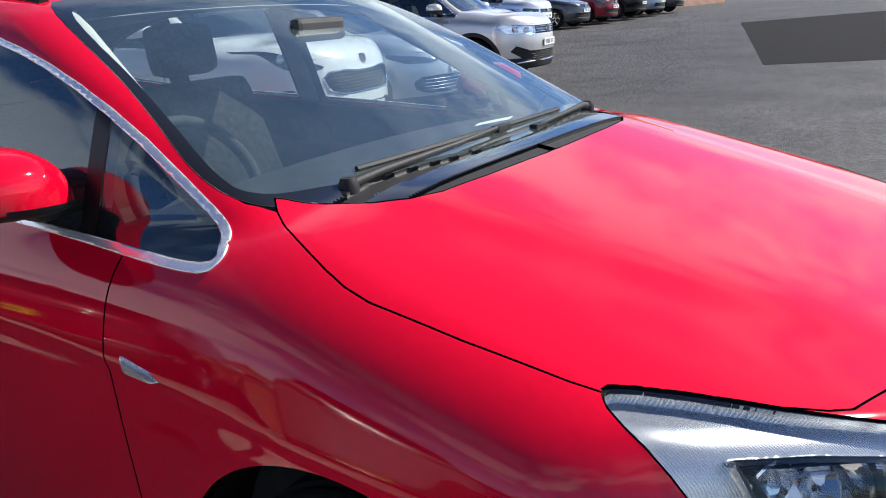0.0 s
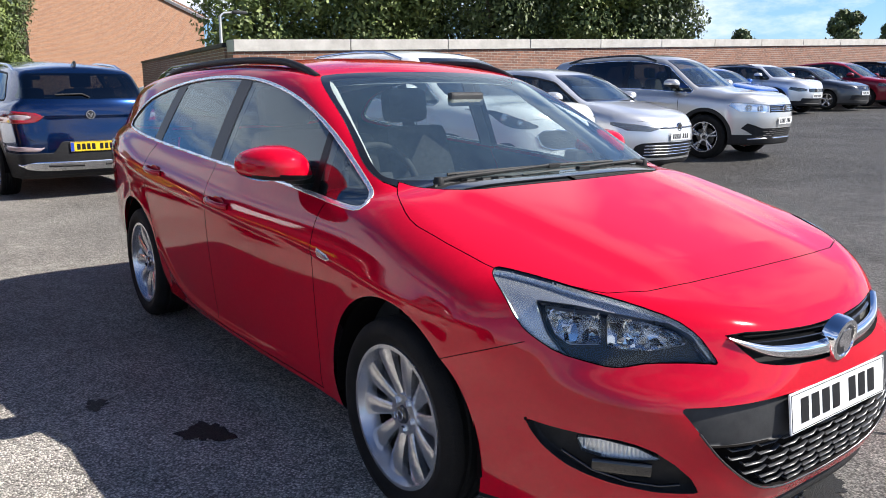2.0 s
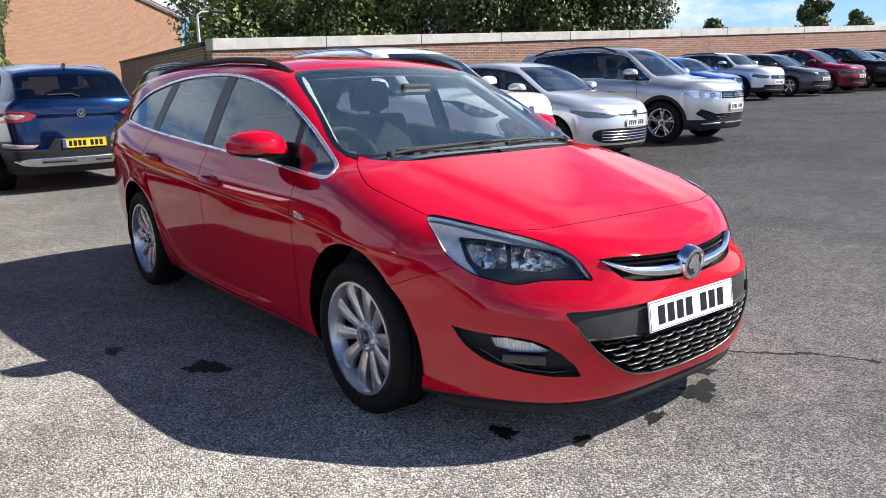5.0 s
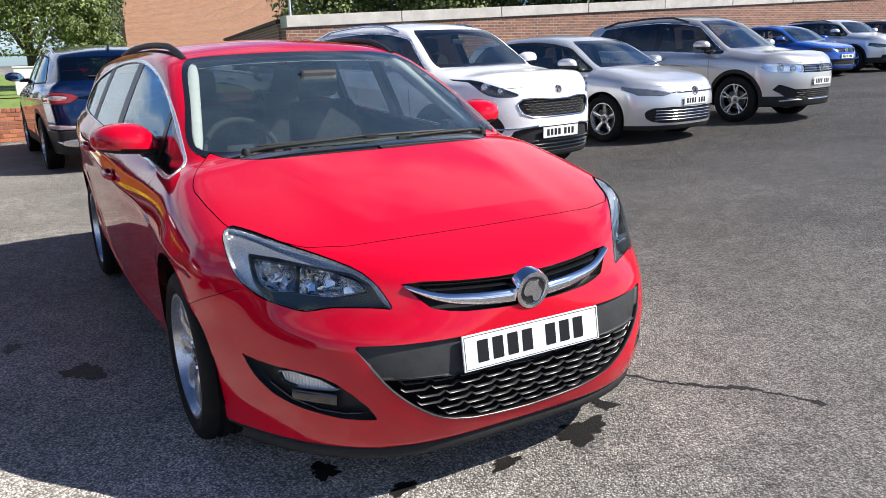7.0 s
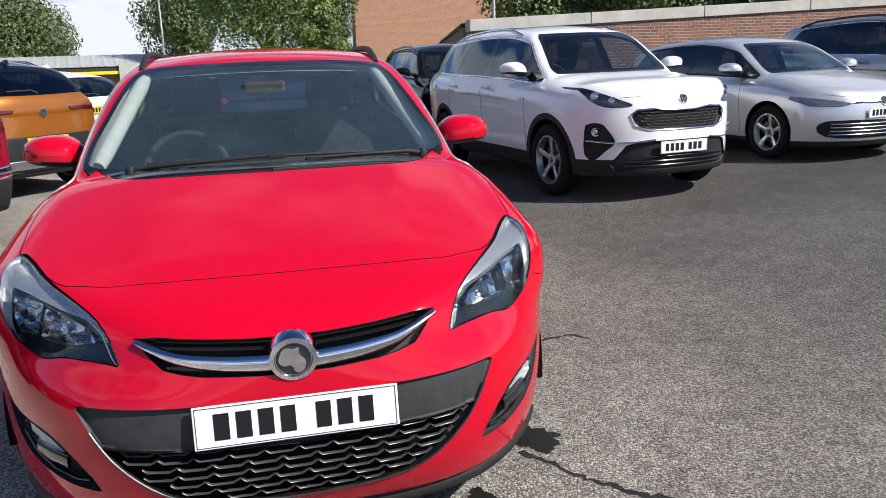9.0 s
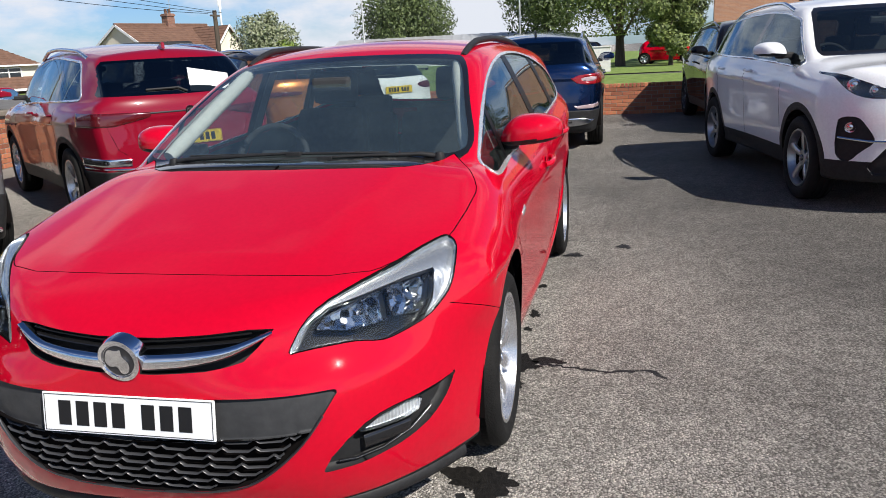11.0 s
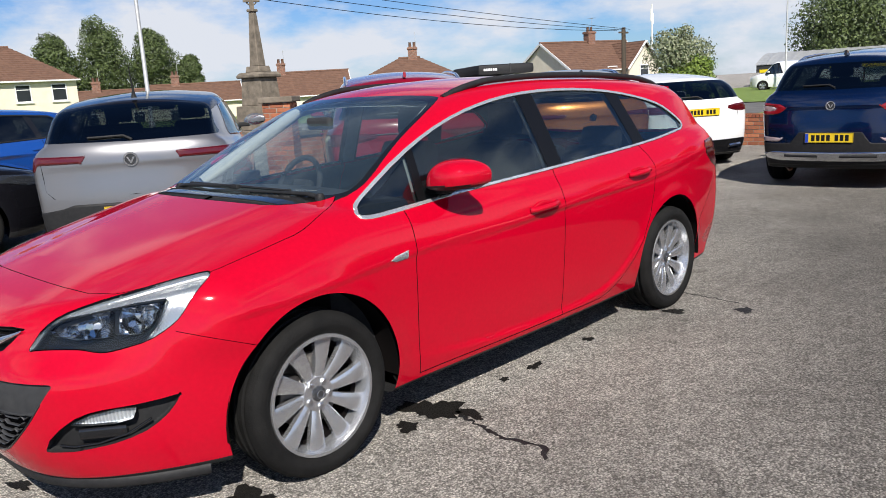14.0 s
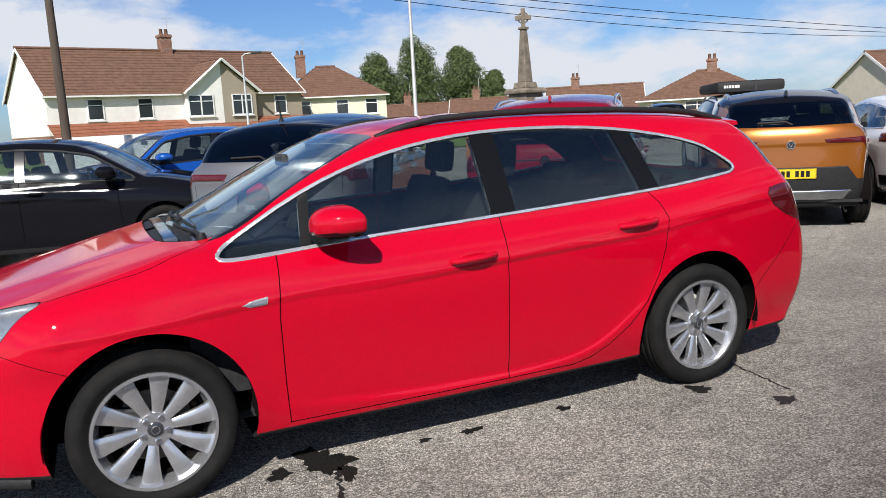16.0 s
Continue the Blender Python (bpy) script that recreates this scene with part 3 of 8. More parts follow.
def put_wheels(car, s):
    rim, tyre, disc, cap, bolt, well, spoke, hole, ring = wheel_meshes(s["wheel_r"], s.get("tyre_w", 0.215), s["rim_r"], s.get("spokes", 5), s.get("rim_style", "double"), s.get("rim_mat", ALLOY))
    for ax in (0.0, -s["wheelbase"]):
        for sgn in (-1, 1):
            w = part("wheel", rim, None, car)
            w.matrix_local = pose(ax, sgn * (s["track"] - 0.1), s["wheel_r"] - 0.004, 0, s.get("spin", 20) * (1 + ax), 0 if sgn < 0 else 180)
            part("tyre", tyre, None, w)
            count = s.get("spokes", 5)
            for i in range(count):
                part("spoke", spoke, None, w).matrix_local = pose(0, 0, 0, 0, 360 * (i + 0.5) / count, 0)
            part("brake_disc", disc, None, w)
            part("wheel_shade", well, None, w)
            part("centre_cap", cap, None, w)
            part("cap_ring", ring, None, w)
            if s.get("bolts"):
                for i in range(5):
                    b = part("wheel_bolt", bolt, None, w)
                    t = 2 * math.pi * i / 5
                    b.matrix_local = pose(0.049 * math.cos(t), 0, 0.049 * math.sin(t))
                    part("bolt_shade_disc", hole, None, w).matrix_local = b.matrix_local


def put_arches(car, s, radius):
    """Dark wheel housings."""
    for ax in (0.0, -s["wheelbase"]):
        for sgn in (-1, 1):
            bm = bmesh.new()
            rings = []
            for i in range(25):
                a = radians(-6 + 192 * i / 24)
                rings.append([bm.verts.new((ax + radius * math.cos(a), sgn * y, s["wheel_r"] - 0.01 + radius * math.sin(a))) for y in (s["track"] - 0.34, s["track"] - 0.02)])
            for p, q in zip(rings, rings[1:]):
                bm.faces.new((p[0], p[1], q[1], q[0]))
            bm.faces.new([r[0] for r in rings])
            part("wheel_housing", smooth_all(bm), SEAM, car)


def plate(car, m, yellow=False, groups=(4, 3), blue=False):
    """A number plate with its characters as plain bars; its face looks along -y of the pose."""
    bm = slab([(x, z) for x, z in rounded([(-0.26, -0.0555), (0.26, -0.0555), (0.26, 0.0555), (-0.26, 0.0555)], 0)], 0.006, 0.0015)
    p = part("number_plate", bm, PLATE_YELLOW if yellow else PLATE_WHITE, car, "yellow rear number plate" if yellow else "white front number plate")
    p.matrix_local = m @ pose(0, 0, 0, 90)
    x = -0.215 + (0.02 if blue else 0)
    for n in groups:
        for i in range(n):
            b = part("dark_bar", boxed(x + 0.006, x + 0.044, -0.034, 0.034, 0.006, 0.0075), PLATE_INK, p)
            x += 0.055
        x += 0.035
    e = bmesh.new()
    for a in ((-0.254, 0.254, 0.0495, 0.051), (-0.254, 0.254, -0.051, -0.0495), (-0.254, -0.2525, -0.0495, 0.0495), (0.2525, 0.254, -0.0495, 0.0495)):
        box(e, a[0], a[1], a[2], a[3], 0.006, 0.0072)
    part("border_line", e, PLATE_INK, p)
    if blue:
        part("blue_band", boxed(-0.257, -0.22, -0.052, 0.052, 0.006, 0.0076), PLATE_BLUE, p)
    return p


def cabin(car, s):
    """Seats, dashboard, steering wheel and lining, seen through the glass."""
    sx, sz = s["screen"]
    z0 = s["seat_z"]
    floor_z = s["floor"] + 0.06
    w = s["half"] - 0.16
    # dashboard
    bm = bmesh.new()
    prof = [(sx + 0.03, sz - 0.05), (sx - 0.18, sz + 0.0), (sx - 0.42, sz - 0.01), (sx - 0.56, sz - 0.06), (sx - 0.60, sz - 0.16), (sx - 0.56, sz - 0.35), (sx - 0.3, sz - 0.6), (sx + 0.03, sz - 0.6)]
    rows = [[bm.verts.new((x, y, z - 0.03 * (abs(y) / w) ** 2)) for x, z in prof] for y in np.linspace(-w, w, 13)]
    for p, q in zip(rows, rows[1:]):
        for i in range(len(prof)):
            j = (i + 1) % len(prof)
            bm.faces.new((p[i], q[i], q[j], p[j]))
    bm.faces.new(rows[0])
    bm.faces.new(rows[-1][::-1])
    bmesh.ops.recalc_face_normals(bm, faces=bm.faces)
    part("dashboard", smooth_all(bm, 50), TRIM, car, "dark grey plastic dashboard")
    # steering wheel on the right-hand side
    ring = [(0.178 * math.cos(t), 0, 0.178 * math.sin(t)) for t in np.linspace(0, 2 * math.pi, 33)]
    bm = tube(ring, 0.016, 8)
    for t in (-0.25, math.pi + 0.25, -math.pi / 2):
        me = bpy.data.meshes.new("s")
        b2 = tube([(0.04 * math.cos(t), 0.015, 0.04 * math.sin(t)), (0.175 * math.cos(t), 0.0, 0.175 * math.sin(t))], 0.014, 6)
        b2.to_mesh(me)
        b2.free()
        bm.from_mesh(me)
    box(bm, -0.07, 0.07, 0.0, 0.05, -0.06, 0.06, 0.02)
    sw = part("steering_wheel", bm, TRIM, car)
    sw.matrix_local = pose(sx - 0.66, -0.37, sz - 0.075, 0, 0, 90) @ pose(0, 0, 0, -24)
    # seats
    for row, xr in enumerate((sx - 1.12, sx - 1.98)):
        for y in ((-0.37, 0.37) if row == 0 else (-0.42, 0.0, 0.42)):
            bw = 0.25 if row == 0 else 0.21
            bm = bmesh.new()
            box(bm, xr - 0.28, xr + 0.26, y - bw, y + bw, z0 - 0.14, z0, 0.05)
            part("seat", smooth_all(bm), FABRIC, car)
            bm = bmesh.new()
            box(bm, -0.065, 0.065, -bw, bw, 0.0, 0.60 if row == 0 else 0.50, 0.05)
            for v in bm.verts:
                v.co.y *= 1 - 0.22 * max(0, v.co.z - 0.3) / 0.3
                v.co.x += 0.025 * (abs(v.co.y) / bw) ** 2
            o = part("seat_back", smooth_all(bm), FABRIC, car)
            o.matrix_local = pose(xr - 0.26, y, z0 - 0.03, 0, -16, 0)
            if row == 0:
                bm = boxed(0.0, 0.012, -bw * 0.55, bw * 0.55, 0.12, 0.52, 0.004)
                o2 = part("fabric_panel", bm, FABRIC_LIGHT, o, "grey patterned fabric insert")
                o2.matrix_local = pose(0.064, 0, 0)
            if row and y == 0.0:
                continue
            bm = bmesh.new()
            box(bm, -0.05, 0.05, -0.135, 0.135, 0.0, 0.19 if row == 0 else 0.14, 0.045)
            o3 = part("headrest", smooth_all(bm), FABRIC, car)
            o3.matrix_local = pose(xr - 0.46, y, z0 + (0.57 if row == 0 else 0.43), 0, -8, 0)
    bm = boxed(-s["wheelbase"] - 0.6, sx, -w, w, floor_z, floor_z + 0.03)
    part("cabin_floor", bm, TRIM, car)
    bm = boxed(0, 0.035, -0.09, 0.09, -0.03, 0.03, 0.014)
    m = part("rear_view_mirror", bm, GREY_PLASTIC, car)
    m.matrix_local = pose(sx - 0.58, 0, sz + 0.28)


def label_cuts(skin, cuts):
    for c in cuts:
        skin.cut(c[0], c[1])


def mirror_pair(car, x, y, z, mat, scale=1.0, lower=BLACK_PLASTIC):
    """Door mirrors: a rounded shell on a short foot, with a glass at the back."""
    for sgn in (-1, 1):
        bm = bmesh.new()
        bmesh.ops.create_uvsphere(bm, u_segments=32, v_segments=20, radius=1)
        for v in bm.verts:
            c = v.co
            sx_ = abs(c.x) ** 0.8 * (1 if c.x > 0 else -1)
            c.x = sx_ * (0.135 if c.x > 0 else 0.05)
            t = (c.y + 1) / 2
            c.z = c.z ** 0.80 * 0.086 * (1.0 - 0.30 * t ** 1.6) if c.z > 0 else -(-c.z) ** 0.45 * 0.052
            c.y = (abs(c.y) ** 0.8) * (1 if c.y > 0 else -1) * 0.134
            c.y += 0.035 * max(0.0, c.z / 0.086) * max(0.0, -c.y / 0.134) - 0.012 * max(0.0, -c.z / 0.052) * max(0.0, -c.y / 0.134)
            c.x -= 0.05 * max(0, c.y / 0.14) ** 2
            c.z += 0.012 * (c.y / 0.14)
        lowf = [f for f in bm.faces if f.calc_center_median().z < -0.024]
        b2 = bm.copy()
        bmesh.ops.delete(bm, geom=lowf, context="FACES")
        bmesh.ops.delete(b2, geom=[f for f in b2.faces if f.calc_center_median().z >= -0.024], context="FACES")
        if sgn < 0:
            for b in (bm, b2):
                bmesh.ops.scale(b, vec=(1, -1, 1), verts=b.verts)
                bmesh.ops.reverse_faces(b, faces=b.faces)
        o = part("door_mirror", smooth_all(bm, 60), mat, car)
        o.matrix_local = pose(x, sgn * y, z) @ Matrix.Scale(scale, 4)
        part("mirror_base", smooth_all(b2, 60), lower, o)
        f = boxed(-0.05, 0.045, -0.20, -0.06, -0.075, -0.02, 0.015)
        if sgn < 0:
            bmesh.ops.scale(f, vec=(1, -1, 1), verts=f.verts)
            bmesh.ops.reverse_faces(f, faces=f.faces)
        part("mirror_foot", f, lower, o)
        g = bmesh.new()
        bmesh.ops.create_circle(g, cap_ends=True, segments=28, radius=1)
        for v in g.verts:
            v.co = Vector((-0.048, v.co.x * 0.12, v.co.y * 0.062))
        part("mirror_glass", g, CHROME, o)


def bar(name, line, half_w, half_h, mat, label="", deep=0.012, parent=None):
    """A rounded bar along points, with an oval section."""
    bm = bmesh.new()
    rings = []
    for i, p in enumerate(line):
        d = (line[min(i + 1, len(line) - 1)] - line[max(i - 1, 0)]).normalized()
        out = Vector((d.y, -d.x, 0)).normalized() * (1 if d.y > 0 else -1)
        up = d.cross(out).normalized()
        h_ = half_h(i / (len(line) - 1)) if callable(half_h) else half_h
        rings.append([bm.verts.new(p + out * deep * math.cos(t) + up * h_ * math.sin(t)) for t in np.linspace(0, 2 * math.pi, 13)[:-1]])
    for p, q in zip(rings, rings[1:]):
        for j in range(12):
            bm.faces.new((p[j], p[(j + 1) % 12], q[(j + 1) % 12], q[j]))
    bm.faces.new(rings[0][::-1])
    bm.faces.new(rings[-1])
    bmesh.ops.recalc_face_normals(bm, faces=bm.faces)
    return part(name, smooth_all(bm, 60), mat, parent, label)


# ---- the red estate car: front axle over the origin, facing +x ----
ASTRA = dict(
    half=0.905, wheelbase=2.685, wheel_r=0.318, rim_r=0.234, track=0.885, floor=0.19, seat_z=0.56,
    width=[(0.95, 0.86), (0.4, 0.893), (0.0, 0.905), (-0.45, 0.893), (-1.5, 0.902), (-2.3, 0.908), (-2.7, 0.91), (-3.1, 0.885), (-3.6, 0.80)],
    belt=[(0.9, 0.80), (0.3, 0.90), (-0.34, 0.955), (-0.9, 0.965), (-1.58, 1.0), (-2.42, 1.045), (-2.9, 1.10), (-3.6, 1.13)],
    section=[(-0.85, 0.075), (-0.72, 0.035), (-0.6, 0.022), (-0.4, 0.008), (-0.25, 0.0), (-0.16, 0.004), (-0.08, 0.03), (0.0, 0.075), (0.08, 0.15), (0.2, 0.3)],
    bonnet=[(0.98, 0.66), (0.90, 0.715), (0.80, 0.762), (0.63, 0.812), (0.345, 0.885), (0.0, 0.968), (-0.17, 1.005), (-0.4, 1.01), (-1.5, 1.03), (-2.5, 1.08), (-3.2, 1.13), (-3.6, 1.10)],
    nose=[(0.15, 0.86), (0.25, 0.925), (0.35, 0.95), (0.45, 0.952), (0.55, 0.945), (0.65, 0.93), (0.72, 0.905), (0.8, 0.86), (0.9, 0.78), (1.1, 0.6)],
    tail=[(0.2, -3.56), (0.3, -3.63), (0.5, -3.68), (0.62, -3.68), (0.8, -3.63), (1.0, -3.54), (1.2, -3.38), (1.35, -3.20), (1.5, -3.03)],
    roof=[(-0.7, 1.32), (-1.0, 1.405), (-1.25, 1.445), (-1.6, 1.468), (-2.15, 1.466), (-2.9, 1.42), (-3.2, 1.378), (-3.5, 1.33)],
    cabin=[(0.0, 0.22), (-0.24, 0.165), (-0.6, 0.105), (-1.0, 0.08), (-1.6, 0.072), (-2.4, 0.075), (-2.9, 0.085), (-3.5, 0.12)],
    crown=0.045, nose_sweep=0.56, nose_power=2.4, bumper_sweep=0.667, tail_sweep=0.26, screen=(-0.20, 1.0), lean=1.95, tumble=0.40, roof_crown=0.045,
    flare=0.010, flare_r=0.435, crease=0.009,
    blade=[(-0.3, 0.35), (-0.5, 0.318), (-1.0, 0.268), (-1.4, 0.256), (-1.75, 0.265), (-2.02, 0.31), (-2.2, 0.42), (-2.35, 0.55)],
    shoulder=[(0.3, 0.70), (-0.3, 0.745), (-0.6, 0.765), (-1.4, 0.80), (-2.2, 0.86), (-3.0, 0.92), (-3.6, 0.95)],
    spokes=10, rim_style="turbine", bolts=True, spin=12,
)


def red_estate(m):
    s = ASTRA
    car = thing("estate_car", m, "glossy red estate car with silver alloy wheels, parked on tarmac", "car")
    k = Skin(body_field(s), (-3.9, 0, 0.1), (1.15, 1.05, 1.6), 0.0094)
    dlo = polygon(rounded([(-0.300, 0.956), (-0.318, 0.934), (-0.56, 0.944), (-0.97, 0.974), (-1.58, 1.003), (-2.42, 1.044), (-2.80, 1.082), (-2.97, 1.10), (-2.90, 1.16), (-2.72, 1.262), (-2.221, 1.356), (-1.602, 1.374), (-1.132, 1.318), (-0.724, 1.192)], 2))
    screen = polygon(rounded([(-0.4, 0.985), (0.55, 0.992), (0.69, 1.0), (0.715, 1.05), (0.655, 1.18), (0.585, 1.35), (0.5, 1.392), (-0.4, 1.40)], 2))
    rear_screen = polygon(rounded([(-0.4, 1.03), (0.86, 1.05), (0.80, 1.335), (-0.4, 1.35)], 2))
    bonnet = polygon([(0.668, -0.3), (0.668, 0.0), (0.667, 0.2), (0.663, 0.33), (0.643, 0.48), (0.60, 0.592), (0.575, 0.618), (0.46, 0.70), (0.36, 0.762), (0.30, 0.772), (0.15, 0.784), (0.0, 0.788), (-0.05, 0.781), (-0.10, 0.766), (-0.15, 0.746), (-0.19, 0.728), (-0.24, 0.702), (-0.285, 0.673), (-0.312, 0.650), (-0.300, 0.636), (-0.24, 0.600), (-0.17, 0.558), (-0.125, 0.505), (-0.10, 0.44), (-0.09, 0.30), (-0.085, 0.06), (-0.085, -0.3)])
    lamp = polygon(rounded([(0.428, 0.838), (0.428, 0.847), (0.40, 0.849), (0.24, 0.832), (0.045, 0.806), (-0.10, 0.784), (-0.25, 0.752), (-0.335, 0.713), (-0.385, 0.668), (-0.404, 0.650), (-0.402, 0.645), (-0.38, 0.648), (-0.295, 0.652), (-0.17, 0.652), (-0.125, 0.648), (-0.07, 0.640), (-0.02, 0.638), (0.06, 0.648), (0.17, 0.665), (0.26, 0.70), (0.315, 0.73), (0.378, 0.80)], 1))
    lamp_in = polygon(cornered([(0.258, 0.791), (0.114, 0.783), (-0.03, 0.767), (-0.23, 0.744), (-0.31, 0.715), (-0.37, 0.66), (-0.41, 0.64), (-0.3, 0.62), (0.0, 0.60), (0.15, 0.66), (0.214, 0.71)], 0.012))
    bowl_out = polygon(cornered([(0.228, 0.779), (0.018, 0.767), (0.014, 0.690), (0.13, 0.686), (0.185, 0.712)], 0.012))
    bowl_in = polygon(cornered([(-0.004, 0.765), (-0.13, 0.749), (-0.25, 0.724), (-0.295, 0.694), (-0.16, 0.678), (-0.008, 0.684)], 0.012))
    grille = polygon([(-0.2, 0.699), (0.09, 0.700), (0.22, 0.706), (0.33, 0.7135), (0.394, 0.711), (0.375, 0.69), (0.36, 0.672), (0.325, 0.638), (0.28, 0.627), (0.228, 0.619), (0.09, 0.611), (-0.2, 0.611)])
    chin = polygon([(-0.2, 0.548), (0.26, 0.550), (0.545, 0.549), (0.556, 0.543), (0.534, 0.505), (0.495, 0.442), (0.479, 0.425), (0.43, 0.37), (0.395, 0.345), (0.335, 0.306), (0.28, 0.288), (0.235, 0.276), (0.1, 0.262), (-0.2, 0.257)])
    fog = polygon([(0.288, 0.479), (0.20, 0.470), (0.10, 0.464), (-0.055, 0.458), (-0.12, 0.450), (-0.185, 0.434), (-0.26, 0.40), (-0.322, 0.36), (-0.350, 0.325), (-0.352, 0.317), (-0.335, 0.315), (-0.205, 0.318), (-0.03, 0.336), (0.05, 0.350), (0.123, 0.368), (0.18, 0.392), (0.225, 0.417), (0.262, 0.448)])
    fog_lens = polygon(cornered([(0.095, 0.452), (0.01, 0.4555), (-0.115, 0.442), (-0.215, 0.412), (-0.118, 0.408), (0.0, 0.407), (0.073, 0.416)], 0.008))
    tail = polygon(rounded([(-3.10, 0.985), (-3.30, 1.01), (-3.8, 0.97), (-3.8, 0.77), (-3.46, 0.77), (-3.2, 0.87)], 1))
    seams = [(side, polyline([(-0.529, 0.93), (-0.510, 0.692), (-0.515, 0.4), (-0.524, 0.235)])), (side, polyline([(-1.546, 1.0), (-1.549, 0.641), (-1.544, 0.235)])),
             (side, polyline([(-2.36, 1.05), (-2.42, 0.98), (-2.449, 0.903), (-2.43, 0.76), (-2.393, 0.636), (-2.32, 0.5), (-2.22, 0.39), (-2.10, 0.31), (-2.0, 0.262), (-1.9, 0.24), (-0.524, 0.235)])),
             (side, polyline([(0.50, 0.685), (0.36, 0.63), (0.25, 0.585)])), (side, polyline([(-3.05, 0.45), (-3.25, 0.62), (-3.42, 0.80)]))]
    cowl = polygon(rounded([(-0.05, -0.4), (-0.05, 0.60), (-0.24, 0.665), (-0.30, 0.68), (-0.345, 0.705), (-0.42, 0.69), (-0.42, -0.4)], 1))
    bonnet_edge = lambda v, n: np.abs(top(bonnet)(v, n))
    arch_r = 0.392
    arch = lambda v, n: np.minimum(np.hypot(v[:, 0], v[:, 2] - 0.314), np.hypot(v[:, 0] + s["wheelbase"], v[:, 2] - 0.314)) - arch_r
    sill = lambda v, n: v[:, 2] - 0.212 + 0.022 * (v[:, 0] > 0.5) * np.exp(-(v[:, 1] / 0.55) ** 4)
    cuts = [(side(dlo), 0.0), (side(dlo), 0.0125), (front(screen), 0.0), (front(screen), -0.02), (front(rear_screen), 0.0), (corner(lamp), 0.0), (corner(lamp), 0.0032), (corner(lamp_in), 0.0), (corner(lamp_in), -0.006), (corner(bowl_out), 0.0), (corner(bowl_in), 0.0), (corner(fog_lens), 0.0), (front(grille), 0.0), (front(chin), 0.0), (corner(fog), 0.0), (side(tail), 0.0), (arch, 0.0), (arch, 0.022), (top(bonnet), 0.0017), (top(bonnet), -0.0017), (top(cowl), 0.0), (sill, 0.0)]
    seam_w = (0.0022, 0.0022, 0.0022, 0.0012, 0.0020)
    for (kind, fn), wide in zip(seams, seam_w):
        for lv in (wide, -wide):
            cuts.append((lambda v, n, f=fn: signed_gap(f, v), lv))
    post_b, post_c, post_a = (lambda v, n, a=a: v[:, 0] + a[0] + a[1] * (v[:, 2] - 1.0) for a in ((1.575, -0.06), (2.41, -0.30), (0.665, 0.10)))
    for fn, w in ((post_b, 0.062), (post_c, 0.055), (post_a, 0.022)):
        cuts.append((lambda v, n, fn=fn: np.abs(fn(v, n)), w))
    band = lambda v, n: v[:, 2] - (0.422 + 0.045 * np.abs(v[:, 1]))
    cuts.append((band, 0.0))
    label_cuts(k, cuts)
    c, n = k.centres()
    x, y, z = c.T
    ya, ny = np.abs(y), np.abs(n[:, 1])
    lab = np.full(len(c), "body", dtype="U16")
    is_side, fwd = ny > 0.5, n[:, 0] > 0.12
    lab[(x > -0.6) & (side(lambda a, b: a)(c, n) > -0.52)] = "fender"
    lab[(ya < 2) & (z > 1.15) & (n[:, 2] > 0.62)] = "roof"
    lab[is_side & (x < -0.52) & (x > -1.547) & (z < 1.06) & (z > 0.236)] = "front_door"
    rear_edge = curve([(0.236, -1.95), (0.31, -2.10), (0.39, -2.22), (0.5, -2.32), (0.636, -2.393), (0.76, -2.43), (0.903, -2.449), (0.98, -2.42), (1.06, -2.36)], 0.01)
    lab[is_side & (x < -1.547) & (x > rear_edge(z)) & (z < 1.06) & (z > 0.236)] = "rear_door"
    lab[(top(bonnet)(c, n) < 0) & (n[:, 2] > 0.2) & (z > 0.7)] = "bonnet"
    bump = (x > 0.24) & (lab == "fender") & (z < 0.585 + 0.40 * (x - 0.25))
    lab[bump | ((x > 0.45) & (lab == "fender") & (z < 0.82))] = "front_bumper"
    lab[(x < -3.05) & (z < 0.45 - 0.94 * (x + 3.05)) & (z < 0.80)] = "rear_bumper"
    lab[(x < -3.2) & (n[:, 0] < -0.55) & (z >= 0.6)] = "tailgate"
    d = front(screen)(c, n)
    ws = fwd & (x < -0.13) & (n[:, 2] > 0.3) & (z > 0.9)
    lab[(x < -0.08) & (top(bonnet)(c, n) > 0) & (top(cowl)(c, n) < 0) & (z > 0.85) & (z < 1.09)] = "cowl"
    lab[ws & (d < 0) & (top(bonnet)(c, n) > 0)] = "screen_border"
    lab[ws & (d < -0.02) & (top(bonnet)(c, n) > 0)] = "windscreen"
    wrap = (front(rear_screen)(c, n) < 0) & (n[:, 0] < -0.33) & (x < -2.95)
    lab[wrap] = "rear_border"
    lab[wrap & (ya < 0.58)] = "rear_window"
    dd = side(dlo)(c, n)
    greens = (ny > 0.45) & (z > 0.9)
    lab[greens & (dd < 0.0125)] = "chrome_strip"
    pane = greens & (dd < 0)
    lab[pane] = "pillar"
    ax_, bx_, cx_ = post_a(c, n), post_b(c, n), post_c(c, n)
    lab[pane & (ax_ > 0.022)] = "quarter_light"
    lab[pane & (ax_ < -0.022) & (bx_ > 0.062)] = "door_glass"
    lab[pane & (bx_ < -0.062) & (cx_ > 0.055)] = "rear_glass"
    lab[pane & (cx_ < -0.055)] = "side_glass"
    for (kind, fn), wide in zip(seams, seam_w):
        lab[(kind(fn)(c, n) < wide) & is_side & (dd > 0.0118) & (lab != "chrome_strip")] = "seam"
    lab[(bonnet_edge(c, n) < 0.0017) & (n[:, 2] > 0.2) & (z > 0.7) & (x > -0.315) & (x < 0.7)] = "seam"
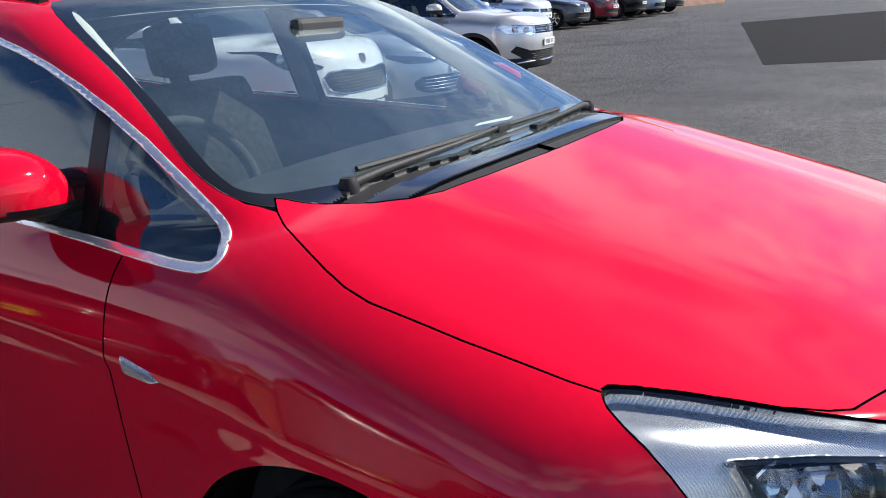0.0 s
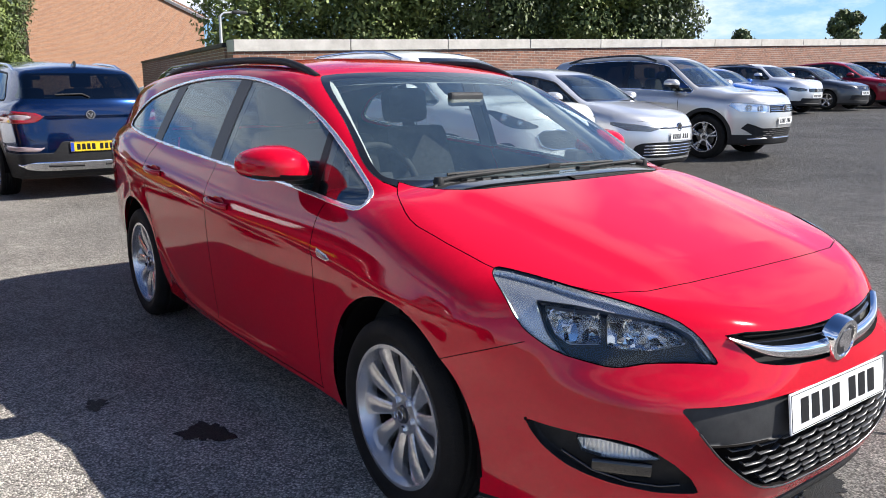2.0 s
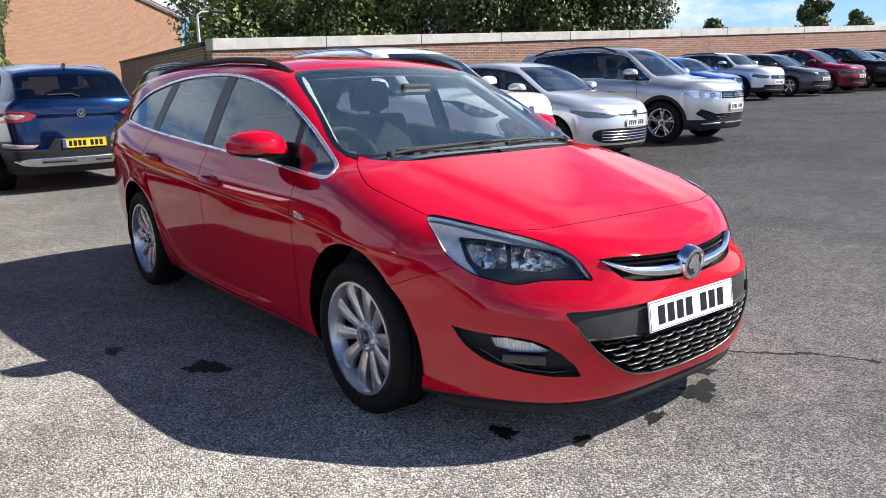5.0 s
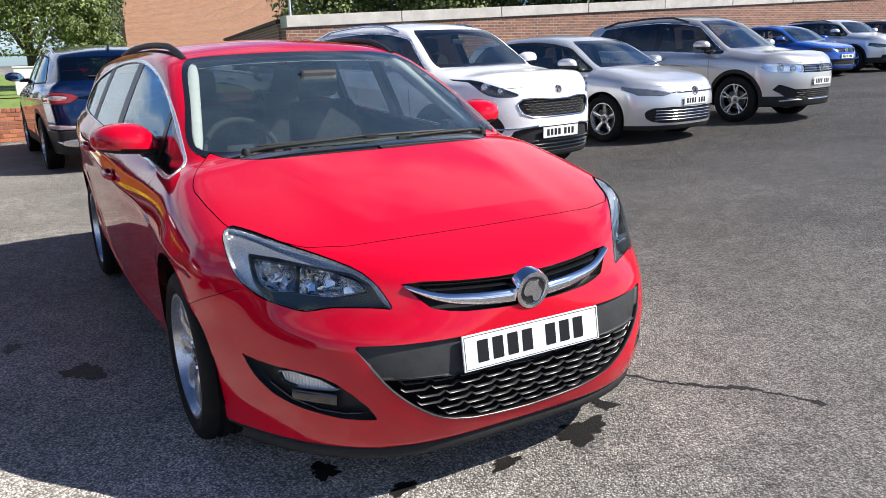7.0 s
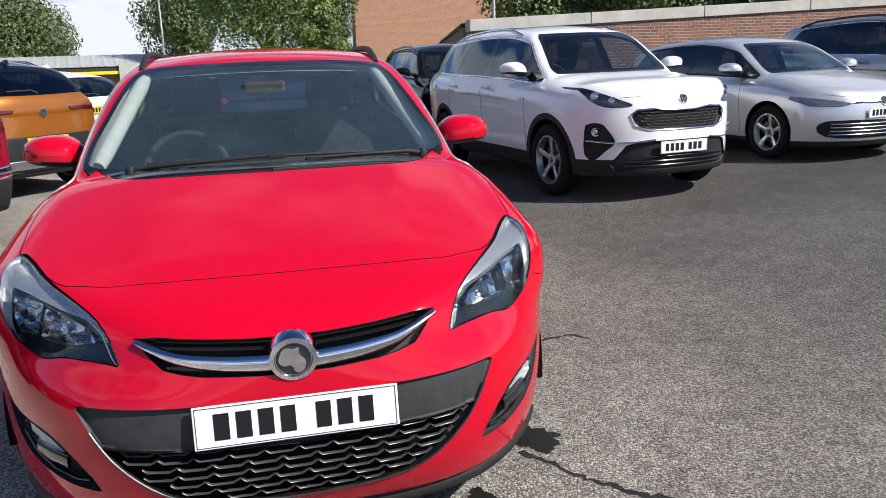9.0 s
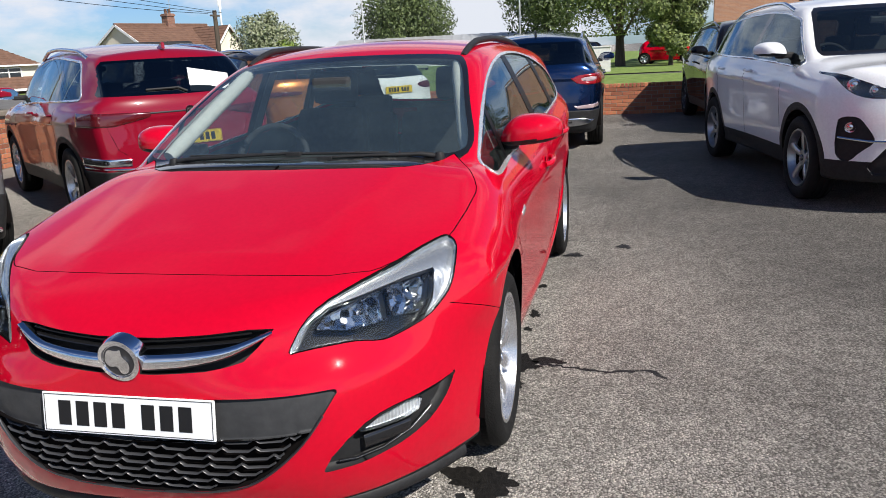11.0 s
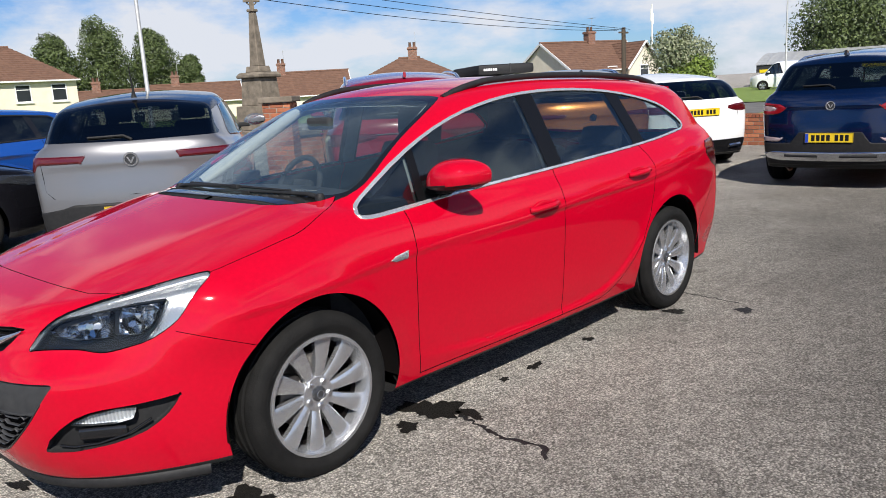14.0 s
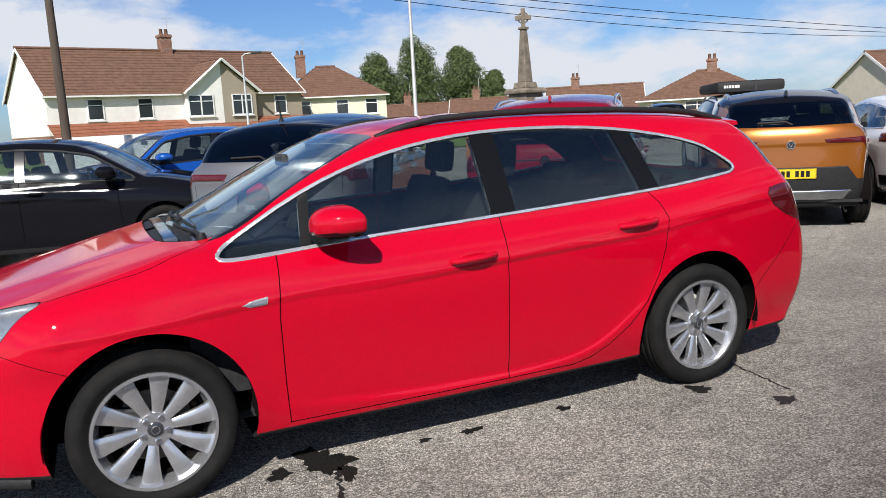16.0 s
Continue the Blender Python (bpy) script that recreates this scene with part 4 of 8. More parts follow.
    dl = corner(lamp)(c, n)
    ahead = (x > 0.25) & (z > 0.5)
    lab[ahead & (dl < 0.0032)] = "seam"
    lab[ahead & (dl < 0)] = "headlight"
    lab[(side(tail)(c, n) < 0) & (x < -3.0) & (ya > 0.35)] = "tail_lamp"
    lab[(front(grille)(c, n) < 0) & (x > 0.6)] = "grille"
    inside = (front(chin)(c, n) < 0) & (x > 0.6)
    lab[inside] = "lower_grille"
    lab[inside & (band(c, n) > 0)] = "plate_panel"
    lab[(corner(fog)(c, n) < 0) & (x > 0.3) & (z < 0.5)] = "fog_pocket"
    lab[(lab == "fog_pocket") & (corner(fog_lens)(c, n) < 0)] = "fog_lamp"
    lab[(sill(c, n) < 0) & (lab != "lower_grille")] = "underside"
    da = arch(c, n)
    wheel_zone = (ya > 0.45) & (z < 0.75)
    lab[wheel_zone & (da < 0)] = "none"

    def add(name, mask, mat, offset=0.0, walls=False, label="", parent=car):
        me = k.piece(name, mask, offset, walls)
        return None if me is None else part(name, me, mat, parent, label)

    left, right = y > 0, y <= 0
    inner = np.isin(lab, ["body", "fender", "front_door", "rear_door", "pillar", "tailgate", "screen_border"]) & (z > 0.62) & (x < -0.25)
    middle_post = (lab == "pillar") & (np.abs(bx_) <= 0.05) & (z > 0.97)
    pale = ((z >= 1.0) & (x >= -1.0)) | middle_post
    add("cabin_lining", inner & ~pale, TRIM, -0.03)
    for half in (left, right):
        for run in (middle_post, ~middle_post):
            add("pillar_trim", inner & pale & half & run, PILLAR_TRIM, -0.03, False, "pale grey pillar trim")
    add("roof_lining", lab == "roof", HEADLINER, -0.035)
    for name, mat in (("bonnet", RED), ("roof", RED), ("body", RED), ("tailgate", RED), ("front_bumper", RED), ("rear_bumper", RED)):
        add(name, lab == name, mat)
    for name in ("fender", "front_door", "rear_door"):
        for half in (left, right):
            add(name, (lab == name) & half, RED)
    add("panel_gap", lab == "seam", SEAM, -0.006, True)
    add("underside", lab == "underside", BLACK_PLASTIC)
    for half in (left, right):
        add("cowl", (lab == "cowl") & half, BLACK_PLASTIC, -0.008, True, "black plastic windscreen cowl")
    add("windscreen", lab == "windscreen", GLASS_FRONT, 0.001)
    add("windscreen_border", lab == "screen_border", BLACK_GLOSS, 0.001)
    add("rear_window", lab == "rear_window", GLASS)
    for half in (left, right):
        add("rear_glass_border", (lab == "rear_border") & half, BLACK_GLOSS, 0.001)
    for half in (left, right):
        for name, g in (("quarter_light", GLASS), ("door_glass", GLASS), ("rear_glass", GLASS), ("side_glass", GLASS)):
            add(name, (lab == name) & half, g, -0.004)
        for run in (np.abs(bx_) <= 0.062, np.abs(cx_) <= 0.055, (np.abs(bx_) > 0.062) & (np.abs(cx_) > 0.055)):
            add("window_pillar", (lab == "pillar") & half & run, PILLAR, -0.002)
        add("chrome_strip", (lab == "chrome_strip") & half, BRIGHT, 0.004, True, "bright chrome window surround")
        add("tail_lamp", (lab == "tail_lamp") & half, LAMP_DEEP, 0.004, True, "dark red tail lamp")
        add("fog_pocket", (lab == "fog_pocket") & half, BLACK_PLASTIC, -0.035, True, "black fog lamp recess")
        lamp_unit = add("fog_lamp", (lab == "fog_lamp") & half, FOG, -0.016, True, "clear ribbed fog lamp")
        add("fog_lens", (lab == "fog_lamp") & half, LENS, -0.006, True, "clear cover", lamp_unit)
        add("headlight_lens", (lab == "headlight") & half, LENS, 0.002, False, "clear headlamp cover")
        di = corner(lamp_in)(c, n)
        dark = (lab == "headlight") & half & (di < 0)
        bo, bi = corner(bowl_out)(c, n) < 0, corner(bowl_in)(c, n) < 0
        add("headlight_housing", dark & (di < -0.006) & ~bo & ~bi, LAMP_BLACK, -0.034, True, "black headlamp bezel")
        add("bezel_edge", dark & (di >= -0.006), LAMP_EDGE, -0.022, True, "grey bezel edge")
        add("reflector", dark & bo, FACETED, -0.062, True, "bright faceted reflector")
        add("reflector", dark & bi, FACETED, -0.058, True, "bright faceted reflector")
        add("indicator_band", (lab == "headlight") & half & (di >= 0), RIBBED, -0.020, True, "ribbed silver indicator band")
    add("grille", lab == "grille", BLACK_PLASTIC, -0.045, True, "black slatted upper grille")
    add("lower_grille", lab == "lower_grille", SEAM, -0.035, True)
    add("plate_panel", lab == "plate_panel", GREY_PLASTIC, -0.012, True, "dark grey plastic plate panel")
    return car, k, lab, dict(lamp=lamp, chin=chin, grille=grille, fog=fog)


ESTATE, SKIN, LAB, OUT = red_estate(Matrix())
put_wheels(ESTATE, ASTRA)
put_arches(ESTATE, ASTRA, 0.398)
cabin(ESTATE, ASTRA)
# headlamp bowls, and daytime details
for sgn in (-1, 1):
    for x, y, z, r, turn in ((0.520, 0.690, 0.735, 0.034, 34), (0.655, 0.545, 0.722, 0.032, 26)):
        b = lathe([(0.006, -0.014), (0.012, -0.03), (r * 0.55, -0.022), (r * 0.85, -0.004), (r, 0.012), (r + 0.003, 0.010), (r + 0.003, -0.01)], 40, "x")
        o = part("reflector_bowl", b, LAMP_SILVER, ESTATE, "bright round reflector")
        o.matrix_local = pose(x, sgn * y, z, 0, 6, sgn * turn)
        b = bmesh.new()
        bmesh.ops.create_uvsphere(b, u_segments=16, v_segments=10, radius=0.013)
        part("bulb", smooth_all(b), LENS, o).matrix_local = pose(-0.01, 0, 0)


def on_skin(y, z, back=0.0):
    """A point of the front of the estate car at that offset and height."""
    f = SKIN.field
    xs = np.linspace(0.2, 1.1, 1801)
    v = f(xs, np.full_like(xs, y), np.full_like(xs, z))
    x = xs[np.nonzero(v < 0)[0][-1]] if (v < 0).any() else 0.8
    return Vector((x - back, y, z))


def estate_bar(*a):
    return bar(*a, parent=ESTATE)


lower_edge = curve([(0.0, 0.638), (0.1, 0.642), (0.2, 0.650), (0.3, 0.668), (0.35, 0.688), (0.40, 0.712)], 0.01)
estate_bar("chrome_bar", [on_skin(y, float(lower_edge(abs(y))), 0.004) for y in np.linspace(-0.385, 0.385, 41)], 0, lambda t: 0.004 + 0.019 * (1 - abs(2 * t - 1) ** 3), CHROME, "wide chrome grille bar", 0.016)
for i, dz in enumerate((0.668, 0.684)):
    estate_bar("grille_slat", [on_skin(y, dz + 0.05 * abs(y), 0.028) for y in np.linspace(-0.33, 0.33, 25)], 0, 0.0035, BLACK_GLOSS, "", 0.018)
b = lathe([(0.0, -0.014), (0.040, -0.014), (0.042, -0.018), (0.052, -0.016), (0.056, -0.006), (0.056, 0.02)], 48)
badge = part("badge", b, CHROME, ESTATE, "round chrome badge")
bp = on_skin(0, 0.655)
badge.matrix_local = pose(bp.x + 0.008, 0, 0.655, 0, 0, 90) @ pose(0, 0, 0, 8) @ Matrix.Scale(1.15, 4)
b = lathe([(0.0, -0.0146), (0.0385, -0.0146), (0.0385, -0.0135)], 40)
part("badge_field", b, ALLOY_DARK, badge)
part("badge_emblem", slab(rounded([(-0.030, 0.014), (-0.020, 0.032), (0.004, 0.026), (0.014, 0.034), (0.012, 0.012), (0.028, -0.002), (0.024, -0.028), (0.002, -0.034), (-0.004, -0.010), (-0.022, -0.016), (-0.034, -0.002)], 2), 0.004), CHROME, badge).matrix_local = pose(0, -0.0142, 0, 90)
# honeycomb of the lower grille: rows of short stepped bars
row = 0
for z in np.arange(0.278, 0.44, 0.0245):
    lim = float(np.interp(z, [0.262, 0.28, 0.306, 0.35, 0.425, 0.45], [0.1, 0.235, 0.32, 0.395, 0.465, 0.485]))
    step = 0.088
    y = -lim + (0.0 if row % 2 else step / 2) * 0.5
    pts = []
    while y < lim:
        y1 = min(y + step, lim)
        if y1 - y > 0.02:
            line = [on_skin(yy, z + dz, 0.012) for yy, dz in ((y, 0.010), (y + 0.012, 0.0), (y1 - 0.02, 0.0), (y1 - 0.002, 0.011))]
            estate_bar("grille_mesh_bar", line, 0, 0.0026, MESH_GREY, "", 0.007)
        y += step
    row += 1
# satin edge below the lower grille
edge = curve([(0.0, 0.256), (0.1, 0.261), (0.235, 0.275), (0.335, 0.305), (0.41, 0.356), (0.48, 0.425), (0.54, 0.515)], 0.01)
estate_bar("grille_edge", [on_skin(y, float(edge(abs(y))), 0.002) for y in np.linspace(-0.52, 0.52, 61)], 0, 0.0032, ALLOY_DARK, "thin grey grille edging", 0.006)
# slats and rims in the fog lamp recesses
for sgn in (-1, 1):
    a, b_ = on_skin(sgn * 0.699, 0.374, 0.022), on_skin(sgn * 0.60, 0.372, 0.022)
    mid = on_skin(sgn * 0.65, 0.376, 0.018)
    estate_bar("fog_vent", [a, mid, b_] if sgn < 0 else [b_, mid, a], 0, 0.020, BLACK_GLOSS, "", 0.006)
    rim = [on_skin(sgn * y, z, 0.020) for y, z in ((0.745, 0.405), (0.70, 0.362), (0.64, 0.338), (0.58, 0.330), (0.54, 0.335))]
    estate_bar("fog_rim", rim if sgn < 0 else rim[::-1], 0, 0.004, BLACK_GLOSS, "", 0.006)
# chin spoiler
estate_bar("chin_spoiler", [on_skin(y, 0.215, 0.03) + Vector((0, 0, -0.035)) for y in np.linspace(-0.80, 0.80, 41)], 0, 0.022, BLACK_PLASTIC, "black rubber chin spoiler", 0.014)
# spoiler at the back edge of the roof
def roof_height(x, y):
    zs = np.linspace(1.0, 1.6, 601)
    v = SKIN.field(np.full_like(zs, x), np.full_like(zs, y), zs)
    return float(zs[np.nonzero(v < 0)[0][-1]])


bm = bmesh.new()
rows = []
for y in np.linspace(-0.60, 0.60, 25):
    bend = 0.07 * (abs(y) / 0.6) ** 3
    z0, z1 = roof_height(-2.94, y), roof_height(-3.06, y)
    rows.append([bm.verts.new(p) for p in ((-2.94, y, z0 + 0.001), (-3.10 + bend, y, z1 + 0.006), (-3.25 + bend, y, z1 - 0.010), (-3.26 + bend, y, z1 - 0.030), (-3.05 + bend, y, z1 - 0.045))])
for p, q in zip(rows, rows[1:]):
    for i in range(5):
        j = (i + 1) % 5
        bm.faces.new((p[i], q[i], q[j], p[j]))
bm.faces.new(rows[0])
bm.faces.new(rows[-1][::-1])
bmesh.ops.recalc_face_normals(bm, faces=bm.faces)
part("roof_spoiler", smooth_all(bm, 50), RED, ESTATE)
# thick pale covers inside the front pillars
for sgn in (-1, 1):
    line = [(-0.46 - 0.58 * t, sgn * (0.672 - 0.145 * t), 1.005 + 0.335 * t) for t in np.linspace(0, 1, 9)]
    part("pillar_cover", tube(line, 0.034, 10, [0.8] + [1.0] * 7 + [0.8]), HEADLINER, ESTATE, "pale grey pillar cover")
# wipers
def on_screen(y, z, lift):
    """A point over the windscreen's foot."""
    return Vector((-0.205 - (z - 1.0) * 1.95 - 0.10 * (y / 0.7) ** 2 + lift * 0.456, y, z + lift * 0.89))


for y0, y1, ya, yb, zz in ((-0.52, 0.02, -0.46, 0.40, 1.020), (0.60, 0.16, -0.16, 0.36, 1.004)):
    arm = part("wiper", tube([on_screen(y0, 1.0, 0.012), on_screen(y0 + (y1 - y0) * 0.15, 1.003, 0.022), on_screen(y0 + (y1 - y0) * 0.6, (1.0 + zz) / 2 + 0.002, 0.024), on_screen(y1, zz, 0.022)], 0.0075, 8, [1.6, 1.3, 0.9, 0.8]), BLACK_PLASTIC, ESTATE, "black wiper arm and blade")
    blade_pts = [on_screen(ya + (yb - ya) * t, zz + 0.006 * math.sin(math.pi * t), 0.010) for t in np.linspace(0, 1, 14)]
    part("wiper_blade", tube(blade_pts, 0.006, 6), BLACK_PLASTIC, arm)
    part("blade_holder", boxed(-0.03, 0.03, -0.010, 0.010, -0.008, 0.008, 0.003), BLACK_PLASTIC, arm).matrix_local = Matrix.Translation(on_screen(y1, zz, 0.018)) @ pose(0, 0, 0, 0, 0, 90)
    part("wiper_pivot", lathe([(0.0, 0.016), (0.014, 0.014), (0.020, 0.0), (0.020, -0.02)], 16, "z"), BLACK_PLASTIC, arm).matrix_local = Matrix.Translation(on_screen(y0, 1.0, 0.014))
# roof rails
def roof_point(x, y, lift):
    zs = np.linspace(1.0, 1.6, 601)
    v = SKIN.field(np.full_like(zs, x), np.full_like(zs, y), zs)
    return Vector((x, y, zs[np.nonzero(v < 0)[0][-1]] + lift))


for sgn in (-1, 1):
    pts = [roof_point(-1.08 - 2.10 * t, sgn * (0.545 + 0.02 * math.sin(math.pi * t)), -0.008 + 0.030 * min(1, 7 * t, 7 * (1 - t)) ** 0.7) for t in np.linspace(0, 1, 29)]
    part("roof_rail", tube(pts, 0.0165, 10), BLACK_PLASTIC, ESTATE, "black roof rail")


def side_point(x, z, sgn, out=0.0):
    ys = np.linspace(0.3, 1.1, 801)
    v = SKIN.field(np.full_like(ys, x), ys, np.full_like(ys, z))
    return Vector((x, sgn * (ys[np.nonzero(v < 0)[0][-1]] + out), z))


# door handles in dark-shaded cups, side repeaters
for sgn in (-1, 1):
    for hx, hz in ((-1.375, 0.832), (-2.265, 0.895)):
        cup = bmesh.new()
        bmesh.ops.create_uvsphere(cup, u_segments=24, v_segments=12, radius=1)
        for v in cup.verts:
            v.co = Vector((v.co.x * 0.075, v.co.y * 0.004, v.co.z * 0.036))
        o = part("handle_cup", smooth_all(cup), RED, ESTATE)
        o.matrix_local = Matrix.Translation(side_point(hx, hz - 0.006, sgn, -0.001))
        pts = [side_point(hx + dx, hz + dz, sgn, out) for dx, dz, out in ((-0.105, 0.004, 0.002), (-0.085, 0.004, 0.022), (-0.03, 0.0, 0.032), (0.04, -0.003, 0.031), (0.085, -0.006, 0.022), (0.105, -0.008, 0.002))]
        part("door_handle", tube(pts, 0.0145, 10), RED, ESTATE)
    rep = part("side_repeater", slab(cornered([(-0.056, 0.020), (0.025, 0.007), (0.058, -0.006), (0.02, -0.016), (-0.050, -0.013)], 0.008), 0.008, 0.002), BRIGHT, ESTATE, "chrome-edged side repeater")
    sp, sq = side_point(-0.415, 0.765, sgn, -0.002), side_point(-0.375, 0.765, sgn, -0.002)
    lean = math.degrees(math.atan2(sq.y - sp.y, sq.x - sp.x))
    rep.matrix_local = Matrix.Translation(sp) @ pose(0, 0, 0, 90, 0, lean) @ pose(0, 0, -0.004 if sgn < 0 else -0.004) if sgn < 0 else Matrix.Translation(sp) @ pose(0, 0, 0, 90, 0, lean) @ pose(0, 0, -0.004)
    part("repeater_lens", slab(cornered([(-0.048, 0.013), (0.02, 0.003), (0.044, -0.006), (0.016, -0.011), (-0.044, -0.008)], 0.006), 0.0165, 0.002), RIBBED, rep).matrix_local = pose(0, 0, -0.004)
# dash top trim, a paper and stickers inside the glass
part("ticket", slab([(-0.05, -0.03), (0.05, -0.03), (0.05, 0.03), (-0.05, 0.03)], 0.001), PAPER, ESTATE, "small white paper on the dashboard").matrix_local = pose(-0.42, 0.30, 1.005, 0, -10, 20)
mirror_pair(ESTATE, -0.795, 0.893, 1.042, RED, 1.0)
plate(ESTATE, pose(0.948, 0.0, 0.496, 0, 0, 90) @ pose(0, 0, 0, -8))


# ---- the other parked vehicles ----
def profile(length, half, height, wb, fo, bonnet_front, cowl, cowl_x, belt0, belt1, lean, wheel_r, rim_r, tail_lean=0.45, roof_drop=0.10, nose_sweep=0.5, tail_sweep=0.25, floor=0.2, tumble=0.42, **more):
    """Profile curves of an ordinary car from its main sizes; the front axle stands over the origin."""
    rear = fo - length
    sx = cowl_x - 0.05
    z_top = height - 0.10
    x_top = sx - (z_top - cowl) * lean
    s = dict(half=half, wheelbase=wb, wheel_r=wheel_r, rim_r=rim_r, track=half - 0.02, floor=floor, seat_z=cowl - 0.42, height=height, rear=rear, fo=fo,
             width=[(fo, half - 0.05), (0.3, half - 0.01), (0, half), (-wb / 2, half - 0.01), (-wb, half), (rear + 0.5, half - 0.04), (rear, half - 0.15)],
             belt=[(fo, cowl - 0.16), (cowl_x, belt0 - 0.01), (-wb * 0.4, (belt0 + belt1) / 2), (-wb, belt1), (rear, belt1 + 0.03)],
             section=[(-0.85, 0.07), (-0.72, 0.035), (-0.6, 0.02), (-0.45, 0.012), (-0.3, 0.0), (-0.18, 0.0), (-0.08, 0.025), (0.0, 0.07), (0.08, 0.15), (0.2, 0.3)],
             bonnet=[(fo + 0.05, bonnet_front - 0.14), (fo - 0.10, bonnet_front - 0.02), (fo - 0.3, bonnet_front + 0.05), (cowl_x + 0.3, cowl - 0.05), (cowl_x, cowl), (cowl_x - 0.4, cowl + 0.0), (-wb * 0.6, belt1 + 0.0), (-wb, belt1 + 0.05), (rear, belt1 + 0.05)],
             nose=[(0.15, fo - 0.08), (0.3, fo - 0.015), (0.45, fo), (bonnet_front - 0.22, fo - 0.005), (bonnet_front - 0.08, fo - 0.04), (bonnet_front + 0.05, fo - 0.14), (bonnet_front + 0.3, fo - 0.4)],
             tail=[(0.2, rear + 0.1), (0.35, rear + 0.02), (0.55, rear), (belt1 - 0.25, rear + 0.02), (belt1, rear + 0.06), (belt1 + 0.2, rear + 0.06 + tail_lean * 0.35), (height - 0.06, rear + 0.06 + tail_lean), (height + 0.1, rear + 0.2 + tail_lean)],
             roof=[(x_top + 0.3, height - 0.17), (x_top, height - 0.085), (x_top - 0.35, height - 0.025), (-wb * 0.55, height), (-wb * 0.85, height - 0.02), (rear + tail_lean, height - roof_drop), (rear, height - roof_drop - 0.1)],
             cabin=[(cowl_x + 0.2, 0.22), (cowl_x - 0.1, 0.155), (cowl_x - 0.5, 0.09), (-wb * 0.5, 0.065), (-wb, 0.075), (rear, 0.14)],
             crown=0.05, nose_sweep=nose_sweep, tail_sweep=tail_sweep, screen=(sx, cowl), lean=lean, tumble=tumble, roof_crown=0.05, x_top=x_top, cowl=cowl, cowl_x=cowl_x, nose_power=3.0)
    s.update(more)
    return s


SKINS = {}


def skin_at(car, y, z, ahead=True, lift=0.0):
    """The point of a car's nose or tail at that offset and height."""
    k, s = SKINS[car.name]
    xs = np.linspace(-0.3, s["fo"] + 0.1, 700) if ahead else np.linspace(-s["wheelbase"] + 0.3, s["rear"] - 0.1, 700)
    v = k.field(xs, np.full_like(xs, y), np.full_like(xs, z))
    hit = np.nonzero(v < 0)[0]
    x = xs[hit[-1]] if len(hit) else xs[350]
    return Vector((x + (lift if ahead else -lift), y, z))


def face_tube(car, name, yz, r, mat, ahead=True, lift=0.0, label="", both=False, steps=4):
    """A thin round bar laid along a line of the nose or tail; both: mirrored on the other side."""
    for sgn in ((1, -1) if both else (1,)):
        pts = []
        for (a, b), (c, d) in zip(yz, yz[1:]):
            pts += [skin_at(car, sgn * (a + (c - a) * i / steps), b + (d - b) * i / steps, ahead, lift) for i in range(steps)]
        pts.append(skin_at(car, sgn * yz[-1][0], yz[-1][1], ahead, lift))
        part(name, tube(pts, r, 6), mat, car, label)


def pods(car, spots, ahead=True, sink=0.0, mat=LAMP_SILVER):
    """Round lamp units (offset, height, radius, turn) on both sides."""
    for y, z, r, turn in spots:
        for sgn in (-1, 1):
            b = lathe([(0.004, 0.004), (r * 0.45, 0.0), (r * 0.62, -0.012), (r * 0.95, 0.006), (r, 0.012), (r * 1.04, -0.01)], 24, "x")
            o = part("lamp_unit", b, mat, car)
            o.matrix_local = Matrix.Translation(skin_at(car, sgn * y, z, ahead, -sink)) @ pose(0, 0, 0, 0, 0, sgn * turn + (0 if ahead else 180))


def mesh_rows(car, z0, z1, rows, half, step=0.09, mat=BLACK_PLASTIC, lift=-0.012):
    """Staggered short bars of a grille."""
    for i in range(rows):
        z = z0 + (z1 - z0) * (i + 0.5) / rows
        lim = half(z)
        y = -lim + (step / 2 if i % 2 else 0)
        while y < lim - 0.02:
            y1 = min(y + step * 0.92, lim)
            part("grille_bar", tube([skin_at(car, y, z + 0.008, True, lift), skin_at(car, y + 0.012, z, True, lift), skin_at(car, y1 - 0.012, z, True, lift), skin_at(car, y1, z + 0.008, True, lift)], 0.005, 5), mat, car)
            y += step


def tail_gear(car, z_glass, seam=None, wiper=True):
    """Rear wiper and the joint round the tailgate."""
    if wiper:
        face_tube(car, "rear_wiper", [(-0.02, z_glass), (0.05, z_glass + 0.035), (0.34, z_glass + 0.03)], 0.011, BLACK_PLASTIC, False, 0.012, "black rear wiper")
    if seam:
        face_tube(car, "tailgate_joint", seam, 0.0035, SEAM, False, -0.0015)


